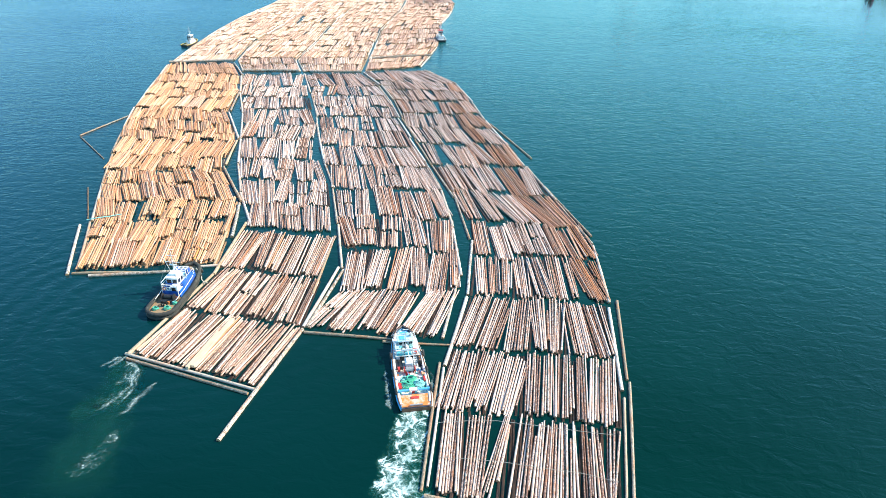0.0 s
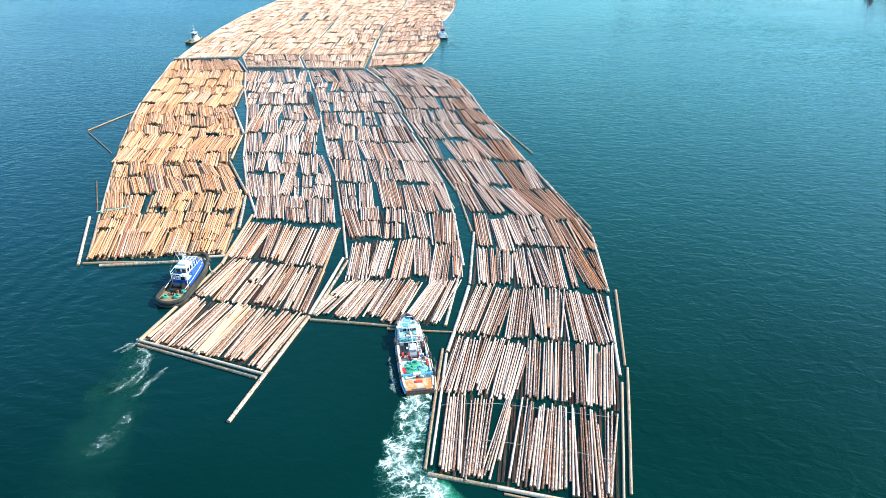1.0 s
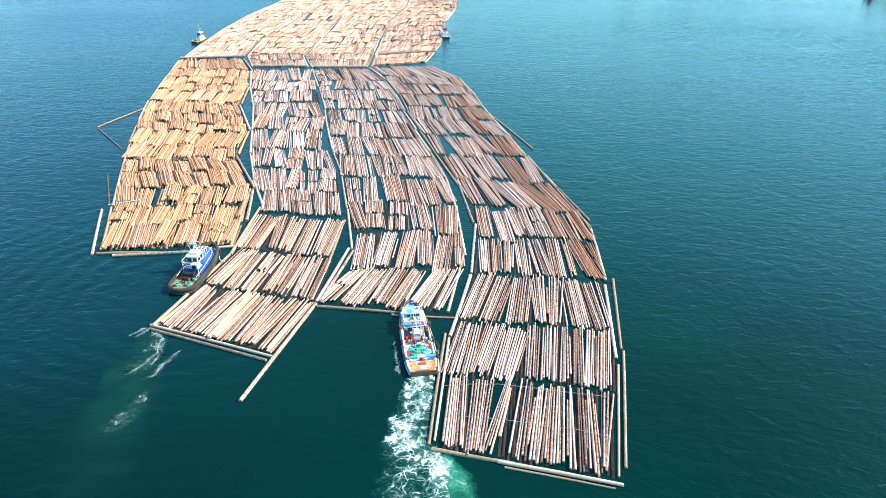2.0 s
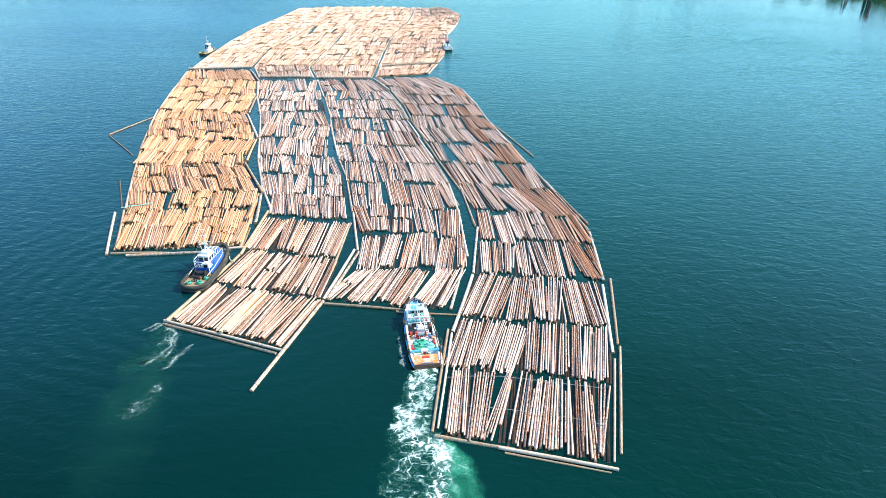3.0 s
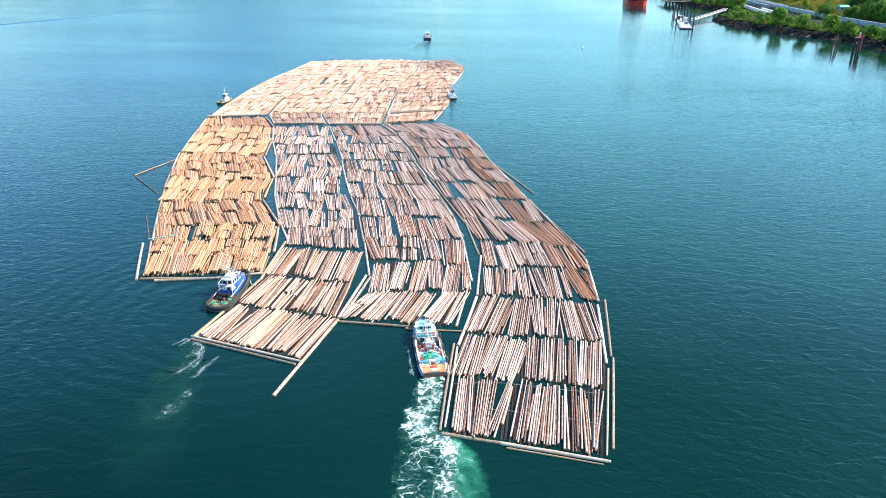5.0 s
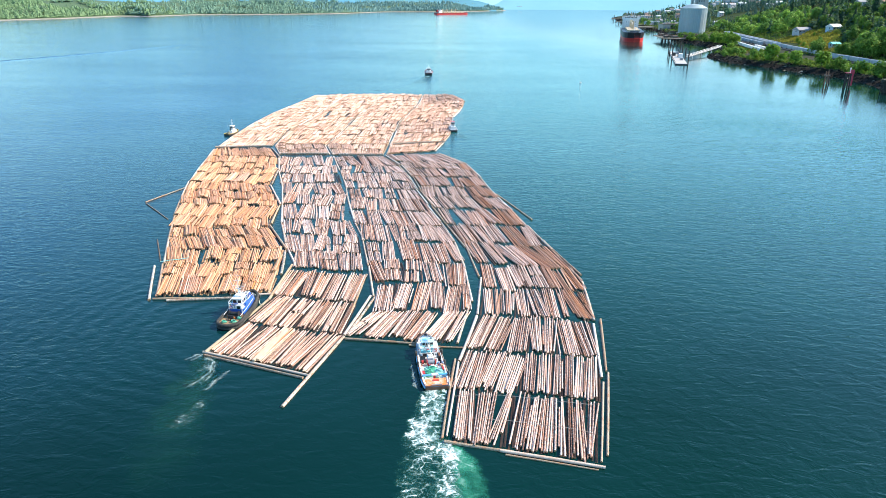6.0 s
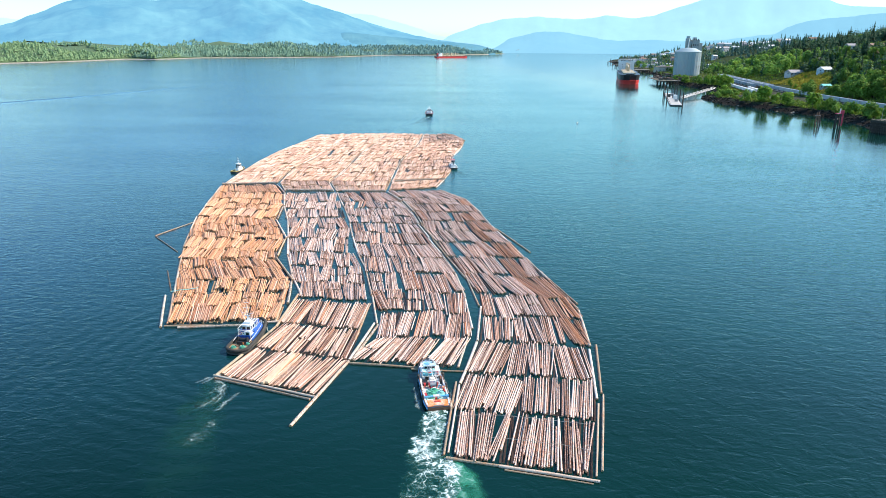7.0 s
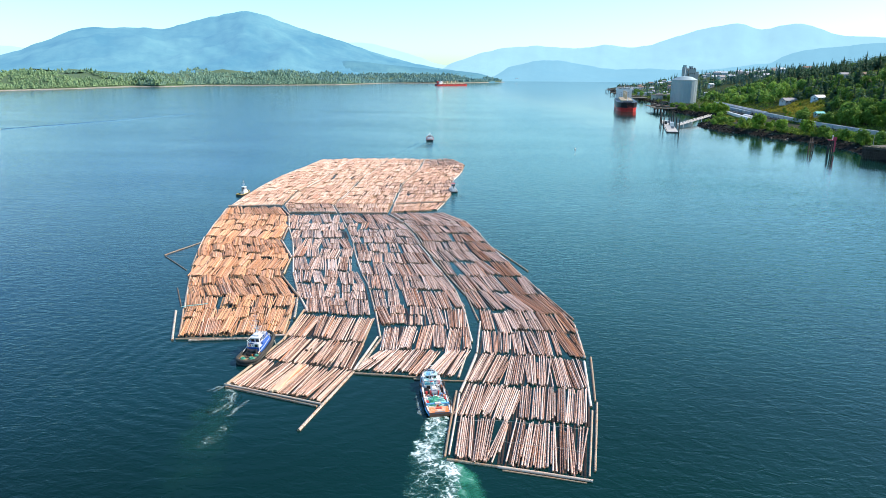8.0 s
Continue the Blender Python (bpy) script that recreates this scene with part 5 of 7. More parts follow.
def fender_tug():
    """The round, heavily fendered tug at the corner of the rafts."""
    t = thing("tugboat", "stubby blue and white tugboat ringed by a fat black rubber fender", "tugboat", pose(-40.5, 29.9, 0, 0, 0, -4.0), "tugboats")
    ring, dz = boat_hull(t, 13.4, 4.1, 1.0, BLACK, DECKWOOD, 0.94, 0.9, 0.4, None, True, "black hull")
    part("fender", tubed([p + Vector((0, 0, -0.15)) for p in ring], 0.30, 10, True), MUDDY, t, "fat muddy rubber fender")
    part("lower_fender", tubed([Vector((p.x * 0.99, p.y, p.z - 0.75)) for p in ring], 0.26, 8, True), MUDDY, t)
    rope_coil(t, -0.95, 1.7, dz, 0.45, ROPE_GREEN, 3)
    rope_coil(t, 0.7, 2.0, dz, 0.5, ROPE_GREEN, 3)
    rope_coil(t, 1.2, 3.4, dz, 0.35, ROPE_GREEN, 3)
    part("towing_bitt", tubed([(-0.4, 2.6, dz), (-0.4, 2.6, dz + 0.9), (0.4, 2.6, dz + 0.9), (0.4, 2.6, dz)], 0.12, 8), BLACK, t)
    w = part("winch", boxed(-1.0, 1.0, 3.4, 4.8, dz, dz + 0.5, 0.06), BLACK, t, "dark tow winch")
    part("drum", tubed([(-0.6, 4.1, dz + 0.7), (0.6, 4.1, dz + 0.7)], 0.34, 14), BLACK, w)
    for x in (-0.85, 0.85):
        part("cheek", tubed([(x - 0.07, 4.1, dz + 0.7), (x + 0.07, 4.1, dz + 0.7)], 0.5, 14), BLACK, w)
    part("deckhouse", boxed(-1.3, 1.3, 5.2, 10.4, dz, dz + 1.1, 0.14), BLUE, t, "bright blue deckhouse")
    for x in (-1.36, 1.36):
        part("side_panel", boxed(x - 0.05, x + 0.05, 5.1, 10.5, dz + 0.05, dz + 1.22, 0.02), BLUE, t, "bright blue side panel")
    part("upper_deck", boxed(-1.3, 1.3, 5.1, 10.5, dz + 1.1, dz + 1.2, 0.03), WHITE, t)
    part("front_panel", boxed(-1.3, 1.3, 10.5, 10.6, dz + 0.2, dz + 1.6, 0.02), BLUE, t)
    cabin(t, -0.95, 0.85, 6.0, 8.0, dz + 1.2, dz + 2.7, WHITE, WHITE, 2)
    part("flying_bridge", boxed(-0.7, 0.6, 6.5, 7.7, dz + 2.83, dz + 3.2, 0.08), WHITE, t)
    part("companion", boxed(0.1, 1.1, 4.9, 5.9, dz + 1.2, dz + 1.9, 0.06), WHITE, t)
    part("companion_door", boxed(0.3, 0.9, 4.84, 4.92, dz + 1.25, dz + 1.8, 0.02), GLASS, t)
    for x in (-0.9, 0.9):
        part("funnel", drum(bmesh.new(), x, 9.3, dz + 1.2, dz + 2.6, 0.34, 14), BLUE, t)
    part("liferaft", tubed([(-0.5, 8.9, dz + 1.5), (0.5, 8.9, dz + 1.5)], 0.3, 12), PALE_CYAN, t)
    mast(t, -0.3, 7.6, dz + 2.8, dz + 6.4, WHITE, 4, 1.1)
    part("wheelhouse_apron", boxed(-1.0, 0.9, 5.9, 6.0, dz + 1.25, dz + 1.9, 0.02), BLUE, t, "blue panel below the windows")
    for y in (8.4, 9.0, 9.6):
        part("roll_bar", tubed([(-1.15, y, dz + 1.2), (-1.0, y, dz + 2.7), (1.0, y, dz + 2.7), (1.15, y, dz + 1.2)], 0.06, 6), WHITE, t)
    for x in (-0.9, -0.3, 0.3, 0.9):
        part("roof_rail", tubed([(x, 8.4, dz + 2.72), (x, 9.6, dz + 2.72)], 0.05, 6), WHITE, t)
    part("side_locker", boxed(1.0, 1.42, 6.4, 9.8, dz + 1.2, dz + 1.75, 0.05), BLUE, t, "long blue locker")
    part("side_locker", boxed(-1.42, -1.0, 6.4, 9.0, dz + 1.2, dz + 1.7, 0.05), SKYBLUE, t)
    for x in (-1.0, 0.4):
        part("mast_leg", tubed([(x, 8.6, dz + 1.2), (-0.3, 7.6, dz + 4.2)], 0.06, 6), WHITE, t)
    part("antenna", tubed([(-0.6, 7.2, dz + 3.2), (-1.6, 7.4, dz + 5.6)], 0.035, 5), WHITE, t)
    clutter(t, 21, (-1.1, 1.1, 8.2, 10.2), dz + 1.2, (WHITE, WHITE, SKYBLUE, BLACK, PALE_CYAN, GREY), 22, 0.45)
    clutter(t, 22, (-1.1, 0.2, 5.1, 5.9), dz + 1.2, (WHITE, SKYBLUE, BLUE, BLACK), 12, 0.4)
    clutter(t, 23, (-1.2, 1.2, 2.6, 4.8), dz, (BLACK, RUST, GREY, BLACK, DECKWOOD, RED), 26, 0.5)
    railing(t, [(-1.25, 5.2, dz + 1.2), (1.25, 5.2, dz + 1.2), (1.25, 7.8, dz + 1.2), (1.25, 10.4, dz + 1.2), (-1.25, 10.4, dz + 1.2), (-1.25, 7.8, dz + 1.2), (-1.25, 5.2, dz + 1.2)], 0.85, WHITE)
    for x in (-1.3, 1.3):
        part("rail_frame", tubed([(x, 5.1, dz + 1.2), (x, 5.1, dz + 2.4), (x * 0.7, 6.0, dz + 2.9)], 0.06, 6), WHITE, t)
        part("bulwark_rail", tubed([(x * 1.2, 3.2, dz + 0.75), (x * 1.25, 6.0, dz + 0.95), (x * 1.15, 9.5, dz + 1.3)], 0.05, 6), WHITE, t)
    part("gantry", tubed([(-1.2, 4.9, dz), (-1.2, 4.9, dz + 2.2), (1.2, 4.9, dz + 2.2), (1.2, 4.9, dz)], 0.07, 6), WHITE, t)
    for x in (-0.8, -0.2):
        part("life_ring", tubed([(x + 0.25 * math.cos(a), 4.85, dz + 1.6 + 0.25 * math.sin(a)) for a in [k * math.pi / 7 for k in range(14)]], 0.07, 6, True), RUST if x < -0.5 else WHITE, t)
    part("bow_winch", boxed(-0.5, 0.5, 10.5, 11.2, dz + 0.3, dz + 1.1, 0.06), GREY, t)
    part("tow_line", tubed([(0.9, 11.9, 1.7), (1.9, 11.2, 1.25), (2.4, 10.2, 0.7), (2.9, 9.9, 0.4), (3.4, 9.8, 0.5)], 0.085, 6), ROPE_PALE, t, "slack pale mooring rope")
    n = len(ring) // 2
    for k in (-5, -3, -1, 1, 3):
        p = ring[n + k]
        tyre(t, p.x * 1.06, p.y + 0.1, p.z - 0.5, 0.4, math.degrees(math.atan2(p.y - 9, p.x)))
    return t


def boom_boat(label, m, hull_mat, band, house, roof, scale=1.0):
    """A small assisting boat."""
    t = thing("boom_boat", label, "workboat", m, "assisting workboats")
    L, B = 9.0 * scale, 3.4 * scale
    ring, dz = boat_hull(t, L, B, 0.95 * scale, hull_mat, GREY, 0.9, 0.9, 0.35, band)
    part("fender", tubed([p + Vector((0, 0, -0.25)) for p in ring], 0.16, 8, True), RUBBER, t)
    part("deckhouse", boxed(-B * 0.3, B * 0.3, L * 0.36, L * 0.78, dz, dz + 1.3, 0.08), house, t)
    cabin(t, -B * 0.25, B * 0.25, L * 0.46, L * 0.7, dz + 1.3, dz + 3.1, house, roof, 2)
    part("funnel", drum(bmesh.new(), 0, L * 0.38, dz + 1.2, dz + 2.6, 0.2, 10), BLACK, t)
    mast(t, 0, L * 0.56, dz + 3.2, dz + 6.0, WHITE, 2, 0.6)
    part("towing_bitt", tubed([(-0.3, L * 0.2, dz), (-0.3, L * 0.2, dz + 0.8), (0.3, L * 0.2, dz + 0.8), (0.3, L * 0.2, dz)], 0.1, 6), band, t)
    rope_coil(t, 0.2, L * 0.1, dz, 0.4, ROPE_PALE, 3)
    return t


work_tug()
fender_tug()
boom_boat("small workboat with yellow deck and white wheelhouse", pose(-101.6, 205.5, 0, 0, 0, -14), BLACK, YELLOW, WHITE, WHITE, 0.9)
boom_boat("small black workboat with white wheelhouse at the raft's edge", pose(-5.4, 221.5, 0, 0, 0, 10), BLACK, WHITE, WHITE, RED, 0.95)
boom_boat("black tugboat with white wheelhouse towing far ahead", pose(-31.6, 455.0, 0, 0, 0, 3), BLACK, RED, WHITE, WHITE, 1.75)


# ---- foam on the water ----
def wake(label, line, widths, material, z=0.012):
    """A strip of foam lying on the water along a line; the texture runs across and along it."""
    bm = bmesh.new()
    uv = bm.loops.layers.uv.new("UVMap")
    n, m = 24, 8
    grid = []
    for k in range(n + 1):
        f = k / n
        p, q = along(line, max(0, f - 0.02)), along(line, min(1, f + 0.02))
        d = (q - p).normalized()
        c, w = along(line, f), table(f, widths)
        grid.append([bm.verts.new((c.x + d.y * w * (j / m - 0.5), c.y - d.x * w * (j / m - 0.5), z)) for j in range(m + 1)])
    for k in range(n):
        for j in range(m):
            f = bm.faces.new((grid[k][j], grid[k][j + 1], grid[k + 1][j + 1], grid[k + 1][j]))
            for loop, (a, b) in zip(f.loops, ((j, k), (j + 1, k), (j + 1, k + 1), (j, k + 1))):
                loop[uv].uv = (a / m, b / n)
    bmesh.ops.recalc_face_normals(bm, faces=bm.faces)
    ob = part("wake_foam", bm, material, None, label)
    tagged(ob, "", "foam", "", "stuff")


wake("bright green aerated water welling up behind the raft's corner", [(0.2, -0.6), (2.2, -4.5), (3.0, -9.0), (3.4, -20.0)], [(0, 2.0), (0.25, 5.5), (0.6, 6.0), (1, 4.0)], M_BOIL, 0.010)
wake("white churned propeller wash over pale green water", [(-2.9, 17.0), (-2.6, 12.0), (-2.9, 8.0), (-3.2, 4.0), (-3.0, 0.0), (-2.4, -6.0), (-1.4, -14.0), (1.0, -28.0)], [(0, 3.6), (0.12, 4.6), (0.3, 6.6), (0.45, 9.0), (1, 14.0)], M_WASH, 0.014)
wake("dense white froth welling up under the tugboat's stern", [(-2.9, 17.5), (-1.9, 12.5), (-1.6, 9.0), (-1.7, 5.0), (-1.6, 1.0), (-0.8, -3.5)], [(0, 3.4), (0.3, 3.8), (0.6, 4.2), (1, 3.4)], M_WASH, 0.022)
wake("white foam boiling round the end of a boomstick", [(-0.6, 1.2), (-0.6, -1.4), (0.5, -4.2), (-0.2, -7.5), (0.8, -14.0), (2.5, -22.0)], [(0, 2.2), (0.12, 3.4), (0.4, 5.0), (1, 7.0)], M_WASH, 0.018)
for line in ([(-41.5, 21.1), (-38.8, 18.9), (-38.0, 16.2), (-38.5, 13.5), (-40.2, 10.9), (-42.1, 12.0)], [(-38.2, 18.6), (-37.2, 16.0), (-37.6, 13.8), (-39.2, 12.4)],
             [(-35.0, 17.0), (-35.5, 15.7), (-36.6, 10.9), (-37.9, 9.3)], [(-41.5, 21.5), (-42.8, 20.4), (-43.4, 18.4)]):
    wake("thread of curling white wake foam", line, [(0, 1.2), (0.3, 3.0), (0.6, 2.8), (1, 1.8)], M_CURL, 0.02)
for line, widths in (([(-40.6, 21.6), (-38.9, 18.0), (-38.4, 14.0), (-40.4, 10.6), (-42.6, 12.4)], [(0, 1.5), (0.3, 4.0), (0.7, 4.5), (1, 3.0)]),
                     ([(-36.4, 8.4), (-36.2, 4.6), (-37.6, 1.6), (-40.2, 3.2)], [(0, 2.0), (0.5, 4.2), (1, 2.5)])):
    wake("lacy white foam spreading over a tug's wake", line, widths, M_LACE, 0.017)
wake("pale green aerated water of a wake", [(-40.0, 22.0), (-39.6, 14.0), (-38.4, 5.0), (-36.5, -5.0), (-35.0, -14.0)], [(0, 4.0), (0.3, 10.0), (1, 14.0)], M_HAZE, 0.008)
wake("splash of foam at the raft's corner", [(-40.0, 22.8), (-41.6, 20.8), (-42.2, 18.0)], [(0, 2.0), (0.5, 3.0), (1, 3.0)], M_CURL, 0.018)
wake("foam along the tugboat's side", [(-6.6, 20.5), (-5.7, 14.5), (-5.2, 11.0)], [(0, 1.2), (0.5, 3.0), (1, 2.4)], M_CURL, 0.016)
wake("foam between the tugboat and the raft", [(-0.8, 20.5), (0.0, 16.0), (0.2, 12.0)], [(0, 1.0), (0.5, 2.4), (1, 1.6)], M_CURL, 0.016)
wake("small wash behind a workboat", [(-4.6, 221.0), (-2.5, 213.0), (1.0, 203.0)], [(0, 2.4), (1, 6.0)], M_WISP)
wake("faint wake behind the leading tug", [(-31.4, 454.0), (-33.0, 420.0), (-36.0, 375.0)], [(0, 5.0), (0.5, 13.0), (1, 24.0)], M_WISP)


# ---- trees ----
rng_trees = random.Random(7)


def leaf_crown(seed, height, spread, clumps, leaves, size):
    """A broad crown: clumps of small leaf sprays with gaps between."""
    rng = random.Random(seed)
    verts, faces = [], []
    for c in range(clumps):
        a, q = rng.uniform(0, 6.28), rng.uniform(0.1, 0.75)
        cz = height * rng.uniform(0.32, 0.86)
        cx, cy = spread * q * math.cos(a) * (1.15 - cz / height * 0.6), spread * q * math.sin(a) * (1.15 - cz / height * 0.6)
        r = spread * rng.uniform(0.32, 0.5)
        for k in range(leaves):
            d = Vector((rng.gauss(0, 1), rng.gauss(0, 1), rng.gauss(0.25, 1))).normalized()
            p = Vector((cx, cy, cz)) + d * r * rng.uniform(0.75, 1.08)
            n = (d + Vector((rng.gauss(0, 0.45), rng.gauss(0, 0.45), rng.gauss(0.25, 0.45)))).normalized()
            u = n.orthogonal().normalized()
            u.rotate(Matrix.Rotation(rng.uniform(0, 6.28), 3, n))
            v, s = n.cross(u), size * rng.uniform(0.6, 1.3)
            o = len(verts)
            verts += [tuple(p + s * (u * i + v * j * 0.7)) for i, j in ((-1, 0), (0, -1), (1, 0.1), (0.1, 1))]
            faces.append((o, o + 1, o + 2, o + 3))
    return verts, faces


def needle_crown(seed, height, spread, tiers=11, whorl=9):
    """A conifer: drooping whorls, ragged, bare near the foot."""
    rng = random.Random(seed)
    verts, faces = [], []
    for t in range(tiers):
        f = t / (tiers - 1)
        z, r = height * (0.14 + 0.84 * f), spread * (1.02 - f) ** 0.85 + 0.15
        for k in range(whorl if f < 0.6 else whorl * 2 // 3):
            a, q = rng.uniform(0, 6.28), r * rng.uniform(0.65, 1.2)
            d, w = Vector((math.cos(a), math.sin(a), 0)), q * rng.uniform(0.28, 0.45)
            s, o = Vector((-d.y, d.x, 0)), len(verts)
            drop = q * rng.uniform(0.35, 0.75)
            root, tip = Vector((0, 0, z + height * 0.07)), d * q + Vector((0, 0, z - drop * 0.6))
            mid = d * q * 0.6 + Vector((0, 0, z - drop * 0.1))
            verts += [tuple(root), tuple(mid + s * w), tuple(tip), tuple(mid - s * w)]
            faces.append((o, o + 1, o + 2, o + 3))
    return verts, faces


def make_tree(name, label, category, crown, crown_mat, height, thick, group):
    t = thing(name, label, category, None, group)
    bm = tubed([(0, 0, -0.8), (0.05 * thick, 0, height * 0.3), (-0.1 * thick, 0.1 * thick, height * 0.6), (0, 0, height * 0.85)], thick, 7, False, thick * 0.2)
    for k in range(4):
        a = k * 1.7
        tube(bm, [(0, 0, height * (0.28 + 0.1 * k)), (height * 0.16 * math.cos(a), height * 0.16 * math.sin(a), height * (0.42 + 0.1 * k))], thick * 0.35, 5, False, thick * 0.1)
    part("trunk", bm, M_TRUNK, t)
    from_lists("crown", *crown, crown_mat, t)
    return t


BROADS = [make_tree("broadleaf_tree", "bright green broadleaf tree with rounded crown on the bank", "tree", leaf_crown(20 + k, 14.0, 6.5, 16, 46, 0.76), M_BROAD, 13.0, 0.35, "trees on the shore") for k in range(4)]
DEEPS = [make_tree("broadleaf_tree", "deep green broadleaf tree with dense crown above the tracks", "tree", leaf_crown(80 + k, 14.0, 6.0, 16, 46, 0.76), M_DEEP, 13.0, 0.35, "trees on the shore") for k in range(3)]
SHRUBS = [make_tree("shrub", "bushy green shrub growing along the rocky bank", "shrub", leaf_crown(40 + k, 5.0, 3.6, 13, 36, 0.47), M_BROAD if k == 0 else M_DEEP, 4.0, 0.12, "shrubs on the bank") for k in range(3)]
FIRS = [make_tree("conifer", "dark green conifer with ragged drooping branches", "tree", needle_crown(60 + k, 20.0, 4.2, 14), M_CONIFER, 20.0, 0.3, "conifers on the hillside") for k in range(4)]
YARDS = [(421, 841), (430, 782), (374, 664), (380, 650)]


def in_yard(x, y, margin=11.0):
    """Open ground in front of the hillside houses, towards the channel."""
    for hx, hy in YARDS:
        d = Vector((hx - 2.0, hy + 87.0)).normalized()
        back = (hx - x) * d.x + (hy - y) * d.y
        if -9 < back < 75 and abs((hx - x) * d.y - (hy - y) * d.x) < margin:
            return True
    return False


def plant(kinds, x, y, size, used=set()):
    ob = rng_trees.choice(kinds)
    s = size * rng_trees.uniform(0.75, 1.25)
    m = Matrix.Translation((x, y, ground_height(x, y) - 0.15)) @ Matrix.Rotation(rng_trees.uniform(0, 6.28), 4, "Z")
    ob = copy_thing(ob, m) if ob.name in used else ob
    used.add(ob.name)
    ob.matrix_basis = m
    ob.scale = (s * rng_trees.uniform(0.85, 1.25), s * rng_trees.uniform(0.85, 1.25), s * rng_trees.uniform(0.85, 1.15))


def shore_x(y):
    return table(y, SHORE)


def grove(count, kinds, y0, y1, d0, d1, s0, s1, open_yards=True):
    done = 0
    while done < count:
        y = rng_trees.uniform(y0, y1)
        x = shore_x(y) + rng_trees.uniform(d0, d1)
        if open_yards and in_yard(x, y):
            done += 0.2
            continue
        plant(kinds, x, y, rng_trees.uniform(s0, s1))
        done += 1


def crowded(name, label, places, crowns, material, seed):
    """Trees too far off to tell apart, gathered into one mesh: x, y, ground, height."""
    rng = np.random.default_rng(seed)
    verts, faces, o = [], [], 0
    pick, turn = rng.integers(0, len(crowns), len(places)), rng.uniform(0, 6.28, len(places))
    wide, tall = rng.uniform(0.8, 1.25, len(places)), rng.uniform(0.75, 1.2, len(places))
    for k, (pts, quads) in enumerate(crowns):
        pts, quads = np.array(pts), np.array(quads)
        pts = pts / pts[:, 2].max()
        for i in np.flatnonzero(pick == k):
            x, y, z, h = places[i]
            c, n = math.cos(turn[i]) * h * wide[i], math.sin(turn[i]) * h * wide[i]
            verts.append(np.stack([x + c * pts[:, 0] - n * pts[:, 1], y + n * pts[:, 0] + c * pts[:, 1], z + h * tall[i] * pts[:, 2]], -1))
            faces.append(quads + o)
            o += len(pts)
    tagged(from_lists(name, np.concatenate(verts).tolist(), np.concatenate(faces).tolist(), material), label, "trees", "", "stuff")


WOOD_CROWNS = [leaf_crown(120 + k, 14.0, 6.5, 12, 26, 1.05) for k in range(4)]
HILL_CROWNS = [leaf_crown(140 + k, 14.0, 6.5, 9, 13, 1.6) for k in range(4)]
HILL_FIRS = [needle_crown(160 + k, 20.0, (7.2, 6.0, 8.4, 6.6, 7.6)[k], 8, 8) for k in range(5)]


def leafy_woods(name, label, material, stretches, seed):
    out = []
    for count, y0, y1, d0, d1, s0, s1 in stretches:
        for _ in range(count):
            y = rng_trees.uniform(y0, y1)
            x = shore_x(y) + rng_trees.uniform(d0, d1)
            if not in_yard(x, y):
                out.append((x, y, ground_height(x, y) - 0.15, 14.0 * rng_trees.uniform(s0, s1)))
    crowded(name, label, out, WOOD_CROWNS, material, seed)


def bank_planting():
    grove(80, SHRUBS, 400, 590, 12, 40, 0.35, 0.7, False)
    grove(16, SHRUBS, 405, 580, 11, 22, 1.4, 2.1, False)
    grove(5, BROADS, 440, 590, 12, 22, 0.36, 0.52, False)
    grove(16, SHRUBS, 500, 640, 12, 36, 0.5, 1.1, False)
    grove(16, SHRUBS, 396, 480, 8, 24, 0.5, 1.0, False)
    grove(12, DEEPS, 590, 690, 106, 126, 0.45, 0.75)
    grove(60, DEEPS, 420, 640, 94, 130, 0.7, 1.1)
    grove(26, BROADS, 420, 660, 96, 140, 0.5, 0.9)
    grove(40, SHRUBS, 400, 640, 34, 62, 0.4, 0.8, False)
    grove(46, SHRUBS, 585, 700, 26, 72, 0.4, 0.9, False)
    grove(10, BROADS, 700, 880, 90, 126, 0.3, 0.48)
    grove(16, SHRUBS, 590, 690, 8, 34, 0.6, 1.2, False)
    grove(14, SHRUBS, 700, 770, 8, 20, 0.6, 1.1, False)
    grove(16, BROADS, 775, 850, 9, 24, 0.65, 1.0, False)
    grove(30, SHRUBS, 770, 1010, 6, 22, 0.8, 1.5, False)
    grove(24, DEEPS, 690, 900, 118, 200, 0.7, 1.1)
    grove(80, DEEPS, 440, 610, 100, 175, 0.8, 1.2)
    grove(30, BROADS, 450, 620, 98, 180, 0.6, 1.0)
    grove(34, DEEPS, 620, 800, 150, 240, 0.7, 1.1)
    grove(112, FIRS, 560, 1150, 150, 330, 0.75, 1.2)
    grove(26, FIRS, 450, 640, 120, 200, 0.8, 1.2)


bank_planting()
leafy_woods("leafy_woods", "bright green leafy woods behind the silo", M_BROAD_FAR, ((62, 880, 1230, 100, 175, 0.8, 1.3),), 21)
# last stretch stands out of view, added for the water to mirror dark trees
leafy_woods("leafy_woods", "deep green leafy woods along the bank, one stretch unseen", M_DEEP_FAR, ((50, 880, 1230, 105, 190, 0.8, 1.3), (44, 1020, 1700, 12, 120, 0.6, 1.0), (110, 130, 365, 6, 80, 0.7, 1.2)), 22)


